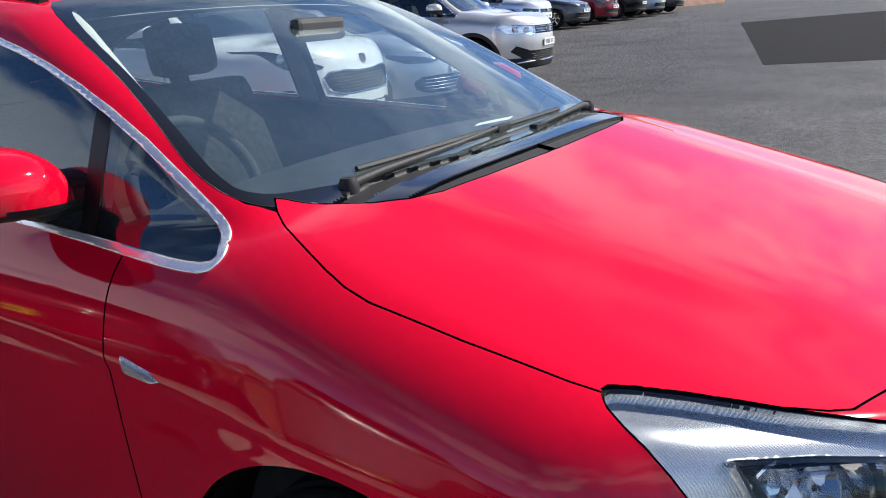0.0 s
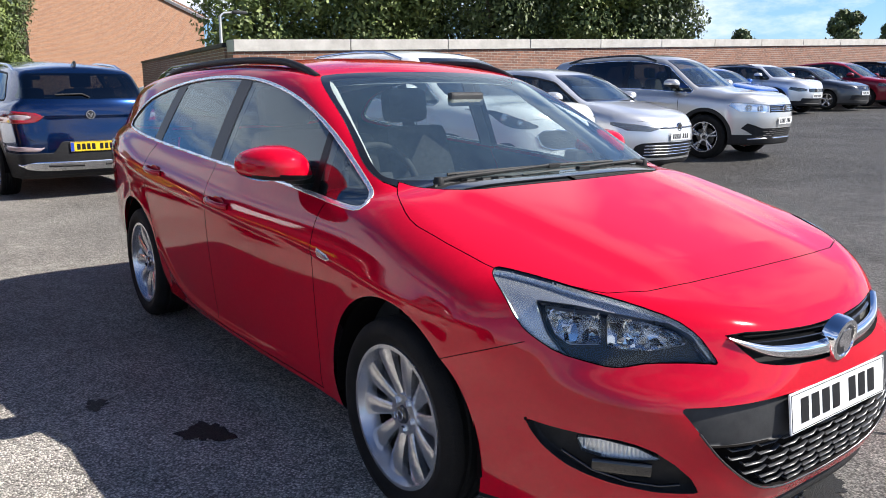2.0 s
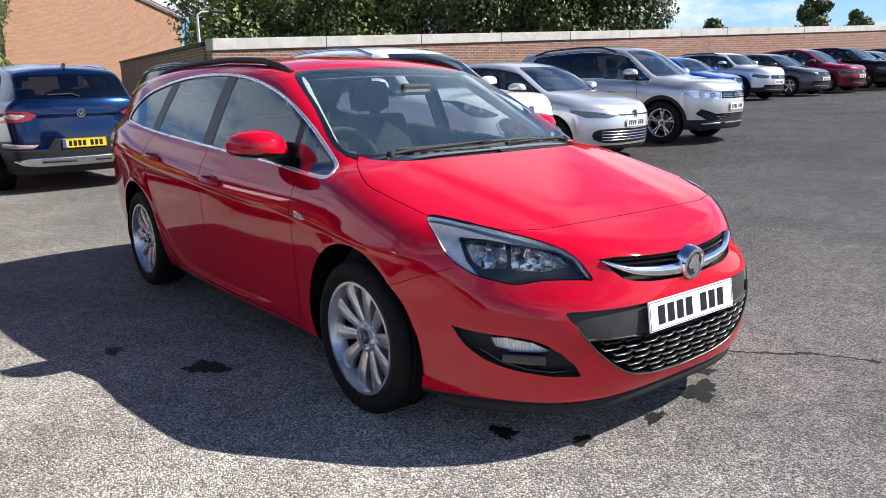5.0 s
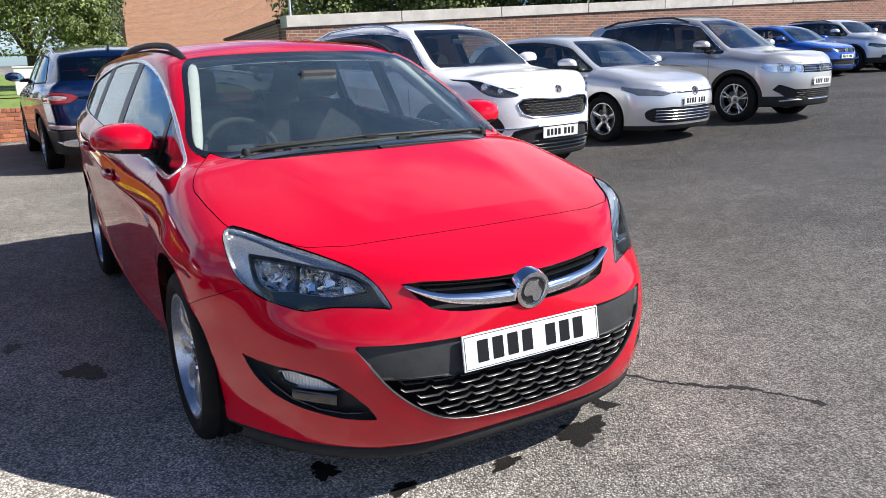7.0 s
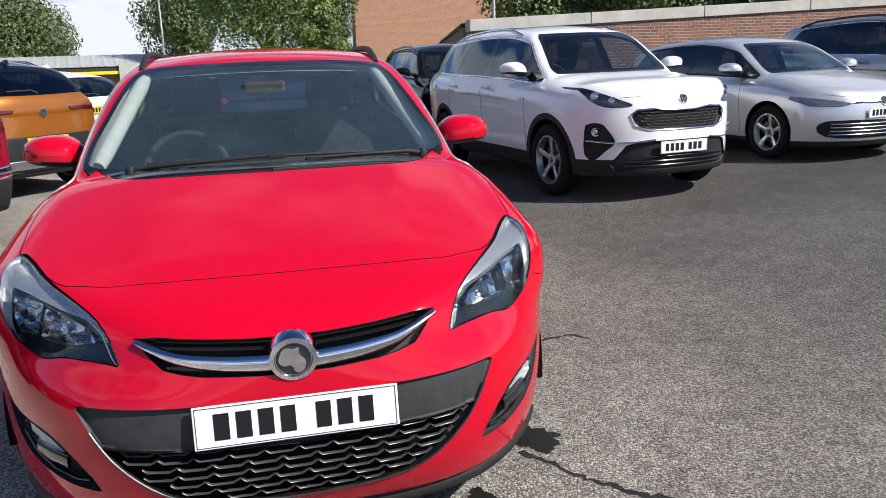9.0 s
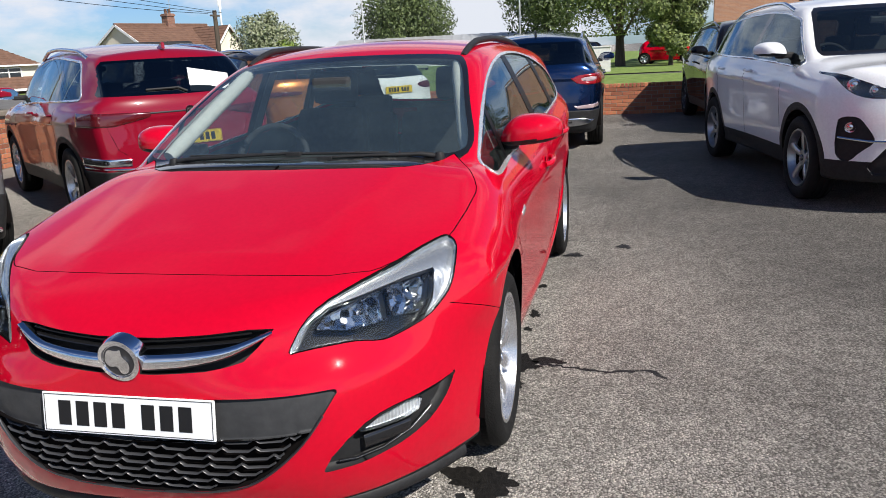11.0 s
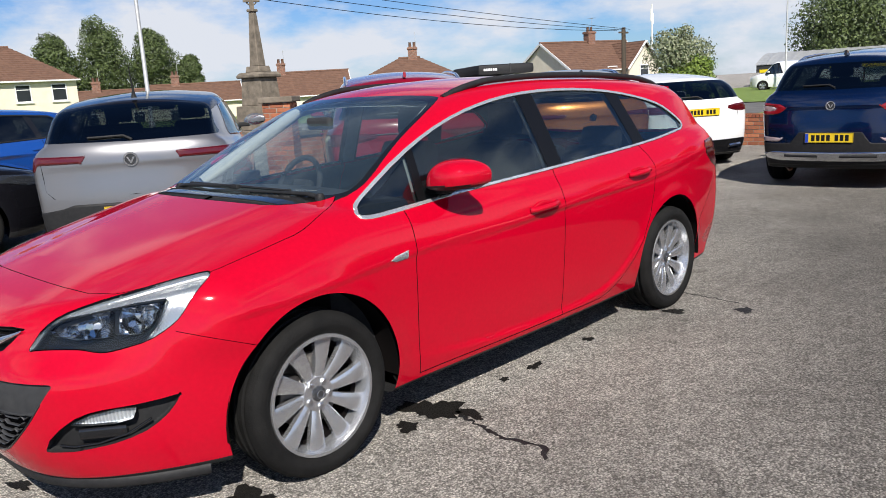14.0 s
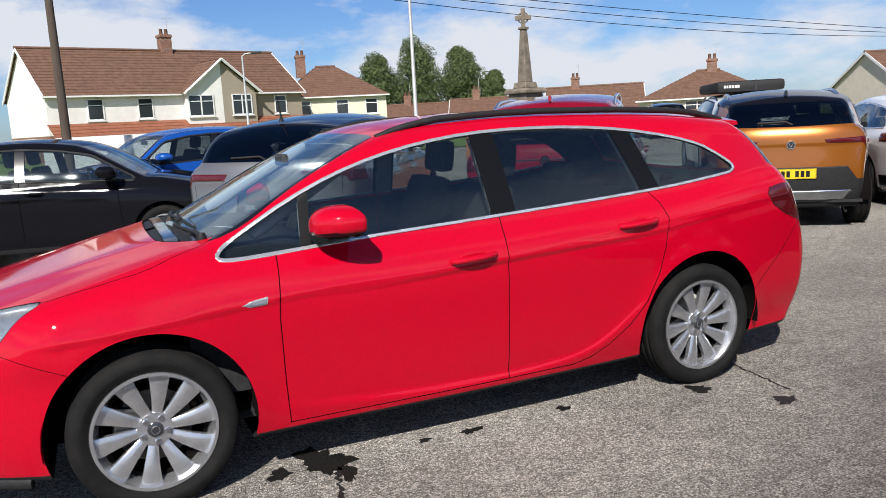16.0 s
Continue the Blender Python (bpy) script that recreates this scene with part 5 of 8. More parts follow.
def vehicle(name, label, m, s, mat, front_marks=(), rear_marks=(), cladding=None, glass=GLASS, rear_glass=GLASS_DARK, roof_mat=None, rails=None, strip=BLACK_PLASTIC, mirror_mat=None, h=0.026, inside=True, plates=(), fin=None, group="parked cars"):
    car = thing(name, m, label, "van" if "van" in name else "car", group)
    wb, rear, height = s["wheelbase"], s["rear"], s["height"]
    k = Skin(body_field(s), (rear - 0.1, 0, 0.1), (s["fo"] + 0.15, s["half"] + 0.1, height + 0.1), h)
    belt, roof = curve(s["belt"]), curve(s["roof"])
    sx, sz = s["screen"]
    xf = s.get("glass_front", sx - 0.12)
    xr = s.get("glass_rear", rear + 0.55)
    rise = s.get("glass_top", 0.125)
    low = [(x, float(belt(x)) + 0.015) for x in np.linspace(xf, xr, 7)]
    up = [(x, float(roof(x)) - rise) for x in np.linspace(xr + 0.25, sx - (float(roof(s["x_top"])) - rise - sz) * s["lean"] - 0.16, 6)]
    dlo = polygon(cornered(low + up, 0.07))
    zt = float(roof(s["x_top"])) - 0.02
    w0, w1 = s["half"] - 0.22, s["half"] - 0.36
    screen = polygon(cornered([(-0.4, sz + 0.0), (w0, sz + 0.0), (w1, zt), (-0.4, zt + 0.01)], 0.09))
    zr0, zr1 = s["belt"][3][1] + 0.02, height - s.get("rear_top", 0.17)
    back = polygon(cornered([(-0.4, zr0), (s["half"] - 0.17, zr0 + 0.02), (s["half"] - 0.30, zr1), (-0.4, zr1 + 0.01)], 0.08))
    arch_r = s["wheel_r"] + 0.045
    arch = lambda v, n: np.minimum(np.hypot(v[:, 0], v[:, 2] - s["wheel_r"]), np.hypot(v[:, 0] + wb, v[:, 2] - s["wheel_r"])) - arch_r
    sill = lambda v, n: v[:, 2] - (0.40 if cladding else 0.235)
    posts = [lambda v, n, a=a: np.abs(v[:, 0] - a[0] - a[1] * (v[:, 2] - 1.2)) for a in ((s.get("post_b", sx - 1.38), -0.05), (s.get("post_c", sx - 2.22), 0.20))]
    doors = [polyline([(s.get("post_a", sx - 0.32), 0.95), (s.get("post_a", sx - 0.32) + 0.03, 0.3)]), polyline([(s.get("post_b", sx - 1.38), 1.0), (s.get("post_b", sx - 1.38), 0.3)]), polyline([(s.get("post_c", sx - 2.22) - 0.05, 1.05), (s.get("post_c", sx - 2.22) - 0.05, 0.75), (-wb + 0.42, 0.35), (-wb + 0.6, 0.3)])]
    for c in ((side(dlo), 0.0), (side(dlo), 0.02), (front(screen), 0.0), (front(screen), -0.035), (front(back), 0.0), (arch, 0.0), (arch, 0.06), (sill, 0.0)):
        k.cut(*c)
    for p in posts:
        k.cut(p, 0.05)
    for dfn in doors:
        for lv in (0.004, -0.004):
            k.cut(lambda v, n, d=dfn: signed_gap(d, v), lv)
    for mk in (*front_marks, *rear_marks):
        mk["sd"] = polygon(mk["outline"])
        k.cut(front(mk["sd"]), 0.0)
    c, n = k.centres()
    x, y, z = c.T
    ya, ny = np.abs(y), np.abs(n[:, 1])
    lab = np.full(len(c), "body", dtype="U20")
    lab[(z > sz + 0.15) & (n[:, 2] > 0.6) & (x < sx - 0.2)] = "roof"
    clad = (z < 0.40) | ((arch(c, n) < 0.06) & (ny > 0.35))
    lab[clad if cladding else z < 0.235] = "cladding"
    ws = (n[:, 0] > 0.15) & (x < s["cowl_x"] + 0.02) & (z > sz - 0.05) & (n[:, 2] > 0.2)
    d = front(screen)(c, n)
    lab[ws & (d < 0)] = "screen_border"
    lab[ws & (d < -0.035)] = "windscreen"
    lab[(n[:, 0] < -0.25) & (front(back)(c, n) < 0) & (x < -wb)] = "rear_window"
    dd = side(dlo)(c, n)
    gl = (ny > 0.5) & (z > sz - 0.2)
    lab[gl & (dd < 0.02)] = "window_strip"
    lab[gl & (dd < 0)] = "pillar"
    pane = gl & (dd < 0) & (posts[0](c, n) > 0.05) & (posts[1](c, n) > 0.05)
    xb = s.get("post_b", sx - 1.38)
    xc = s.get("post_c", sx - 2.22) + 0.2 * (z - 1.2)
    lab[pane & (x > xb)] = "door_glass"
    lab[pane & (x < xb) & (x > xc)] = "rear_glass"
    lab[pane & (x < xc)] = "side_glass"
    for i, dfn in enumerate(doors):
        lab[(np.abs(signed_gap(dfn, c)) < 0.004) & (ny > 0.5) & (lab == "body")] = f"seam{i}"
    marks = []
    for i, (mk, ahead) in enumerate([(q, True) for q in front_marks] + [(q, False) for q in rear_marks]):
        zone = (n[:, 0] > mk.get("facing", 0.12)) & (x > s["fo"] - mk.get("deep", 0.55)) if ahead else (n[:, 0] < -mk.get("facing", 0.12)) & (x < rear + mk.get("deep", 0.32))
        lab[zone & (front(mk["sd"])(c, n) < 0)] = f"m{i}"
        marks.append(mk)
    lab[(arch(c, n) < 0) & (ya > 0.45) & (z < 1.0)] = "none"

    def add(nm, mask, mt, offset=0.0, walls=False, lb=""):
        me = k.piece(nm, mask, offset, walls)
        return None if me is None else part(nm, me, mt, car, lb)

    add("body", lab == "body", mat)
    add("roof", lab == "roof", roof_mat or mat)
    add("lower_cladding", lab == "cladding", BLACK_PLASTIC)
    for i in range(len(doors)):
        for half in (y > 0, y <= 0):
            add("panel_gap", (lab == f"seam{i}") & half, SEAM, -0.006, True)
    add("windscreen", lab == "windscreen", GLASS)
    add("windscreen_border", lab == "screen_border", BLACK_GLOSS)
    add("rear_window", lab == "rear_window", rear_glass)
    for half in (y > 0, y <= 0):
        add("door_glass", (lab == "door_glass") & half, glass)
        add("rear_glass", (lab == "rear_glass") & half, rear_glass if s.get("privacy") else glass)
        add("side_glass", (lab == "side_glass") & half, rear_glass if s.get("privacy") else glass)
        add("window_strip", (lab == "window_strip") & half, strip, 0.003, True)
        for run in (posts[0](c, n) <= 0.05, posts[1](c, n) <= 0.05):
            add("window_pillar", (lab == "pillar") & half & run, BLACK_GLOSS)
    if inside:
        add("cabin_lining", np.isin(lab, ["body", "roof", "pillar", "window_strip", "screen_border"]) & (z > 0.7) & (x < sx), TRIM, -0.03)
        cabin(car, s)
    else:
        add("cabin_lining", np.isin(lab, ["windscreen", "rear_window", "door_glass", "rear_glass", "side_glass", "body", "roof"]) & (z > 0.7) & (x < sx + 0.1), TRIM, -0.06)
    for i, mk in enumerate(marks):
        mask = lab == f"m{i}"
        for half in ((y > 0, y <= 0) if mk.get("pair", True) else (y < 9,)):
            add(mk["name"], mask & half, mk["mat"], mk.get("offset", 0.004), True, mk.get("label", ""))
            if mk.get("lens"):
                add("lens", mask & half, mk["lens"], 0.006)
    put_wheels(car, s)
    put_arches(car, s, arch_r + 0.002)
    mirror_pair(car, sx - 0.42, s["half"] + 0.06, sz + 0.06, mirror_mat or mat, 0.98)
    if rails is not None:
        for sgn in (-1, 1):
            pts = [(xx, sgn * (s["half"] - 0.30), float(roof(xx)) - 0.085 + 0.05 * min(1, 6 * t, 6 * (1 - t))) for t in np.linspace(0, 1, 13) for xx in [s["x_top"] - 0.25 + (rear + 0.75 - s["x_top"] + 0.25) * t]]
            part("roof_rail", tube(pts, 0.018, 8), rails, car)
    if fin is not None:
        f = slab([(-0.11, 0), (0.09, 0), (-0.07, 0.065), (-0.10, 0.065)], 0.03, 0.006)
        xx = rear + s.get("fin_x", 0.62)
        part("roof_fin", f, fin, car).matrix_local = pose(xx, 0.015, float(roof(xx)) - 0.01, 90)
    SKINS[car.name] = k, s
    for ahead, pz, yellow in plates:
        px = skin_at(car, 0.0, pz, ahead).x + (0.010 if ahead else -0.010)
        plate(car, pose(px, 0, pz, 0, 0, 90 if ahead else -90), yellow, blue=yellow and not ahead and s.get("blue", False))
    for sgn in (-1, 1):
        for hx in (s.get("post_b", sx - 1.38) + 0.16, s.get("post_c", sx - 2.22) + 0.10):
            b = tube([(hx - 0.1, sgn * (s["half"] - 0.005), sz - 0.13), (hx - 0.06, sgn * (s["half"] + 0.022), sz - 0.13), (hx + 0.06, sgn * (s["half"] + 0.022), sz - 0.135), (hx + 0.1, sgn * (s["half"] - 0.005), sz - 0.135)], 0.014, 6)
            part("door_handle", b, mat, car)
    return car


def axle_pose(x, y, heading):
    """A pose by the point of the ground below the middle of the front axle."""
    return pose(x, y, ground_z(x, y), 0, 0, heading)


def rear_pose(x, y, heading, s):
    """A pose by the middle of the tail."""
    a = radians(heading)
    d = -s["rear"]
    return axle_pose(x + d * math.cos(a), y + d * math.sin(a), heading)


def ground_z(x, y):
    """Level round the red car and towards the road; from two metres beyond it the car park rises by two in a hundred."""
    return 0.02 * 0.5 * math.log1p(math.exp(min(60.0, (y - 2.0) / 0.5)))


MID_SILVER = paint("mid_silver_paint", (0.22, 0.22, 0.23), 0.6, 0.3, 0.1)
SILVER = paint("silver_paint", (0.70, 0.71, 0.73), 0.65, 0.3, 0.1)
WARM_SILVER = paint("warm_silver_paint", (0.58, 0.57, 0.555), 0.7, 0.3, 0.1)
WHITE = paint("white_paint", (0.80, 0.81, 0.82), 0.0, 0.3)
BLUE = paint("blue_paint", (0.003, 0.020, 0.08), 0.75, 0.22, 0.1, specular=0.2)
BRIGHT_BLUE = paint("bright_blue_paint", (0.01, 0.09, 0.42), 0.3, 0.25, 0.1)
BLACK = paint("black_paint", (0.006, 0.006, 0.008), 0.0, 0.25, specular=0.0, coat=1.3)
GREY = paint("grey_paint", (0.05, 0.055, 0.065), 0.6, 0.3, 0.1)
ORANGE = paint("orange_paint", (0.36, 0.115, 0.012), 0.5, 0.28, 0.1)
WINE = paint("dark_red_paint", (0.21, 0.003, 0.016), 0.0, 0.3, 0.05, specular=0.1)
PALE_BLUE = paint("pale_blue_paint", (0.22, 0.27, 0.33), 0.7, 0.3, 0.1)

ALLOY_MIX = mottled("two_tone_alloy", (0.30, 0.31, 0.32), (0.5, 0.51, 0.53), 9, 0.3, 0.0, metal=0.85)
SUV = dict(length=4.48, half=0.925, height=1.645, wb=2.67, fo=0.91, bonnet_front=0.98, cowl=1.12, cowl_x=-0.10, belt0=1.03, belt1=1.12, lean=1.45, wheel_r=0.352, rim_r=0.24, floor=0.24, privacy=True, nose_sweep=0.5, tail_sweep=0.17)


def mark(name, outline, mat, pair=True, **more):
    return dict(name=name, outline=outline, mat=mat, pair=pair, **more)


def disc_badge(car, ahead, z, r, mat=CHROME):
    x = skin_at(car, 0, z, ahead, 0.004).x
    facing = 90 if ahead else -90
    b = lathe([(0.0, -0.003), (r * 0.70, -0.003), (r * 0.76, -0.010), (r * 0.94, -0.010), (r, -0.004), (r, 0.012)], 32)
    o = part("badge", b, mat, car, "round chrome badge")
    o.matrix_local = pose(x, 0, z, 0, 0, facing)
    part("badge_field", lathe([(0.0, -0.0045), (r * 0.70, -0.0045), (r * 0.70, -0.003)], 24), LAMP_DARK, o)
    part("badge_emblem", slab([(-r * 0.55, r * 0.35), (-r * 0.3, r * 0.35), (0, -r * 0.25), (r * 0.3, r * 0.35), (r * 0.55, r * 0.35), (r * 0.1, -r * 0.5), (-r * 0.1, -r * 0.5)], 0.004), mat, o).matrix_local = pose(0, -0.0048, 0, 90)


def slats(car, name, z0, z1, count, half, x, mat=BLACK_PLASTIC, thick=0.008, bow=0.1):
    for i in range(count):
        z = z0 + (z1 - z0) * (i + 0.5) / count
        face_tube(car, name, [(-half, z), (half, z)], thick, mat, True, -0.002, steps=12)


# white SUV facing out of its bay
s = profile(**{**SUV, "height": 1.685, "cowl": 1.165, "bonnet_front": 1.05, "belt0": 1.075, "belt1": 1.165}, rim_style="single", spokes=5, tail_lean=0.5, rim_mat=ALLOY_MIX)
TIGER = rounded([(-0.2, 0.835), (0.12, 0.835), (0.30, 0.855), (0.46, 0.845), (0.52, 0.80), (0.46, 0.69), (0.34, 0.66), (-0.2, 0.665)], 2)
wk = vehicle("suv_car", "glossy white SUV with black wheel-arch cladding and roof rails", axle_pose(-4.57, 3.59, 9), s, WHITE, cladding=True, rails=SATIN, strip=BRIGHT,
             front_marks=[mark("headlight", rounded([(0.47, 0.888), (0.56, 0.93), (0.68, 0.99), (0.79, 1.05), (0.825, 1.055), (0.815, 0.99), (0.76, 0.905), (0.68, 0.868), (0.56, 0.866)], 1), LAMP_DARK, lens=LENS, facing=-0.02, deep=0.85, offset=-0.012),
                          mark("grille", TIGER, BLACK_PLASTIC, False, offset=-0.03, label="black honeycomb grille"),
                          mark("intake", [(-0.2, 0.565), (0.42, 0.565), (0.55, 0.53), (0.66, 0.36), (0.62, 0.30), (-0.2, 0.30)], BLACK_PLASTIC, False, offset=-0.02),
                          mark("fog_surround", rounded([(0.63, 0.585), (0.69, 0.69), (0.72, 0.735), (0.80, 0.735), (0.825, 0.70), (0.828, 0.47), (0.80, 0.40), (0.75, 0.39), (0.70, 0.47), (0.63, 0.54)], 1), BLACK_PLASTIC, offset=-0.012, facing=0.0, deep=0.8)],
             plates=[(True, 0.50, False)])
disc_badge(wk, True, 0.925, 0.045)
mesh_rows(wk, 0.675, 0.83, 6, lambda z: 0.40 + 0.45 * (z - 0.675) , 0.075)
face_tube(wk, "grille_surround", [(-0.36, 0.66), (-0.48, 0.70), (-0.52, 0.80), (-0.46, 0.845), (-0.3, 0.855), (-0.12, 0.835), (0.12, 0.835), (0.3, 0.855), (0.46, 0.845), (0.52, 0.80), (0.48, 0.70), (0.36, 0.66), (-0.36, 0.66)], 0.009, CHROME, label="bright grille surround")
face_tube(wk, "chrome_trim", [(0.30, 0.575), (0.50, 0.555), (0.66, 0.555), (0.815, 0.575)], 0.009, CHROME, both=True)
slats(wk, "intake_bar", 0.32, 0.44, 3, 0.55, 0, BLACK_GLOSS, 0.008)
pods(wk, [(0.735, 0.965, 0.05, 30), (0.63, 0.925, 0.042, 24)], sink=0.012)
pods(wk, [(0.755, 0.655, 0.040, 34)], sink=0.004)
face_tube(wk, "bonnet_joint", [(-0.58, 0.955), (-0.4, 0.965), (0.4, 0.965), (0.58, 0.955)], 0.003, SEAM, lift=-0.001)

# black SUV behind it, against the low wall
s = profile(**{**SUV, "length": 4.6, "wheel_r": 0.36}, rim_style="double", spokes=5, rim_mat=ALLOY_DARK)
vehicle("suv_car", "glossy black SUV parked nose outwards beside a low wall", axle_pose(-10.12, 3.42, 4), s, BLACK, cladding=True, rails=BLACK_GLOSS,
        front_marks=[mark("headlight", [(0.5, 0.82), (0.86, 0.92), (0.88, 0.84), (0.6, 0.77)], LAMP_DARK, lens=LENS, facing=0.05), mark("grille", [(-0.2, 0.82), (0.45, 0.82), (0.4, 0.6), (-0.2, 0.6)], BLACK_GLOSS, False, offset=-0.02)])

# silver hatchback
HATCH = dict(length=4.28, half=0.895, height=1.46, wb=2.63, fo=0.86, bonnet_front=0.80, cowl=0.99, cowl_x=-0.12, belt0=0.93, belt1=1.0, lean=1.75, wheel_r=0.318, rim_r=0.216, floor=0.17)
s = profile(**HATCH, rim_style="single", spokes=5, privacy=True)
golf = vehicle("hatchback_car", "silver metallic hatchback with slim headlamps", axle_pose(-5.55, 6.71, 8), s, SILVER,
               front_marks=[mark("headlight", [(0.42, 0.665), (0.62, 0.70), (0.88, 0.745), (0.88, 0.70), (0.78, 0.63), (0.55, 0.62), (0.44, 0.645)], LAMP_EDGE, lens=LENS, facing=0.05),
                            mark("grille_slot", [(-0.2, 0.672), (0.42, 0.672), (0.42, 0.648), (-0.2, 0.648)], BLACK_GLOSS, False, offset=-0.008),
                            mark("intake", rounded([(-0.2, 0.46), (0.62, 0.48), (0.74, 0.42), (0.70, 0.30), (0.5, 0.26), (-0.2, 0.26)], 1), BLACK_PLASTIC, False, offset=-0.02)],
               plates=[(True, 0.545, False)])
disc_badge(golf, True, 0.665, 0.06)
pods(golf, [(0.70, 0.685, 0.028, 30), (0.61, 0.67, 0.024, 26)], sink=0.006)
face_tube(golf, "lamp_line", [(-0.62, 0.70), (-0.42, 0.668), (0.42, 0.668), (0.62, 0.70)], 0.004, BRIGHT)
face_tube(golf, "bonnet_joint", [(-0.66, 0.755), (-0.4, 0.72), (0.4, 0.72), (0.66, 0.755)], 0.003, SEAM, lift=-0.001)
slats(golf, "chrome_trim", 0.29, 0.45, 4, 0.62, 0.865, SATIN, 0.006, 0.17)

# warm silver SUV
s = profile(**{**SUV, "height": 1.675, "bonnet_front": 0.99, "cowl": 1.12}, rim_style="double", spokes=5, rim_mat=ALLOY)
tig = vehicle("suv_car", "warm silver metallic SUV with black lower trim", axle_pose(-5.79, 9.59, 9), s, WARM_SILVER, cladding=True, rails=BLACK_GLOSS, strip=SATIN,
              front_marks=[mark("headlight", [(0.44, 0.86), (0.86, 0.90), (0.90, 0.85), (0.82, 0.755), (0.46, 0.745)], LAMP_SILVER, lens=LENS, offset=-0.02, facing=0.05),
                           mark("grille", [(-0.2, 0.86), (0.44, 0.86), (0.44, 0.745), (-0.2, 0.735)], BLACK_GLOSS, False, offset=-0.02),
                           mark("intake", [(-0.2, 0.50), (0.55, 0.50), (0.74, 0.58), (0.80, 0.50), (0.62, 0.36), (-0.2, 0.36)], BLACK_PLASTIC, False, offset=-0.02)],
              plates=[(True, 0.61, False)])
disc_badge(tig, True, 0.80, 0.065)
pods(tig, [(0.72, 0.815, 0.045, 30), (0.58, 0.805, 0.04, 24)], sink=0.004)
face_tube(tig, "bumper_trim", [(-0.72, 0.33), (-0.5, 0.345), (0.5, 0.345), (0.72, 0.33)], 0.012, SATIN)
mesh_rows(tig, 0.37, 0.49, 4, lambda z: 0.52, 0.10)
face_tube(tig, "bonnet_joint", [(-0.66, 0.91), (-0.4, 0.885), (0.4, 0.885), (0.66, 0.91)], 0.003, SEAM, lift=-0.001)
slats(tig, "chrome_trim", 0.75, 0.86, 3, 0.42, 0.912, CHROME, 0.006)

# the far row against the wall
def common_front(dark=LAMP_DARK):
    return [mark("headlight", [(0.45, 0.76), (0.84, 0.82), (0.87, 0.74), (0.7, 0.68), (0.48, 0.69)], dark, lens=LENS, facing=0.05),
            mark("grille", [(-0.2, 0.77), (0.42, 0.77), (0.40, 0.66), (-0.2, 0.65)], BLACK_GLOSS, False, offset=-0.02),
            mark("intake", [(-0.2, 0.46), (0.6, 0.48), (0.65, 0.33), (-0.2, 0.30)], BLACK_PLASTIC, False, offset=-0.02)]


ROW = [(-11.6, 19.2, BRIGHT_BLUE, HATCH, "bright blue hatchback in a row of parked cars", "hatchback_car", False),
       (-11.8, 21.9, SILVER, {**SUV, "length": 4.24, "height": 1.55, "half": 0.9}, "silver small SUV with roof rails in a row of parked cars", "suv_car", True),
       (-11.75, 25.0, GREY, HATCH, "dark grey hatchback in a row of parked cars", "hatchback_car", False),
       (-11.8, 27.8, WINE, {**HATCH, "height": 1.6, "cowl": 1.05, "belt0": 1.0, "belt1": 1.06, "bonnet_front": 0.9}, "dark red compact people carrier in a row of parked cars", "people_carrier_car", False),
       (-11.7, 30.5, BLACK, {**SUV, "length": 4.3, "height": 1.6}, "black small SUV in a row of parked cars", "suv_car", True),
       (-11.8, 33.3, PALE_BLUE, HATCH, "pale blue hatchback in a row of parked cars", "hatchback_car", False),
       (-11.9, 36.2, GREY, {**SUV, "height": 1.6}, "grey SUV in a row of parked cars", "suv_car", True)]
for x, y, mt, base, lb, nm, rl in ROW:
    s = profile(**base, rim_style="single", spokes=5)
    c = vehicle(nm, lb, axle_pose(x, y, 0), s, mt, front_marks=common_front(), cladding=rl, rails=BLACK_GLOSS if rl else None, h=0.036, plates=[(True, 0.55, False)])
    disc_badge(c, True, 0.72, 0.055)

# silver-grey SUV seen from behind, tail towards the red estate
s = profile(**{**SUV, "half": 0.93, "height": 1.575, "belt1": 1.11}, rim_style="double", rear_top=0.13, tail_lean=0.55)
gl = vehicle("suv_car", "silver SUV with dark roof and slim red tail lamps", rear_pose(-1.30, -3.36, 236, s), s, MID_SILVER, cladding=True, roof_mat=BLACK, fin=None, strip=BLACK_GLOSS,
             rear_marks=[mark("tail_lamp", [(0.36, 1.035), (0.97, 1.045), (0.97, 0.915), (0.80, 0.92), (0.77, 0.975), (0.40, 0.975)], LAMP_DEEP, label="slim dark red tail lamp", facing=-0.1, deep=0.5),
                         mark("bumper_panel", [(-0.2, 0.63), (0.50, 0.63), (0.60, 0.60), (0.86, 0.56), (0.90, 0.28), (-0.2, 0.28)], BLACK_PLASTIC, False, offset=0.003, label="black plastic lower bumper"),
                         mark("corner_reflector", [(0.86, 0.66), (0.93, 0.66), (0.93, 0.52), (0.88, 0.52)], LAMP_RED, facing=-0.1, deep=0.5)],
             plates=[(False, 0.545, True)])
disc_badge(gl, False, 0.985, 0.062)
face_tube(gl, "skid_bar", [(-0.72, 0.32), (-0.60, 0.40), (-0.45, 0.43), (0.45, 0.43), (0.60, 0.40), (0.72, 0.32)], 0.02, SATIN, False, 0.004, "silver lower bumper bar")
tail_gear(gl, 1.15, [(-0.74, 0.98), (-0.72, 0.75), (-0.66, 0.69), (0.66, 0.69), (0.72, 0.75), (0.74, 0.98)])
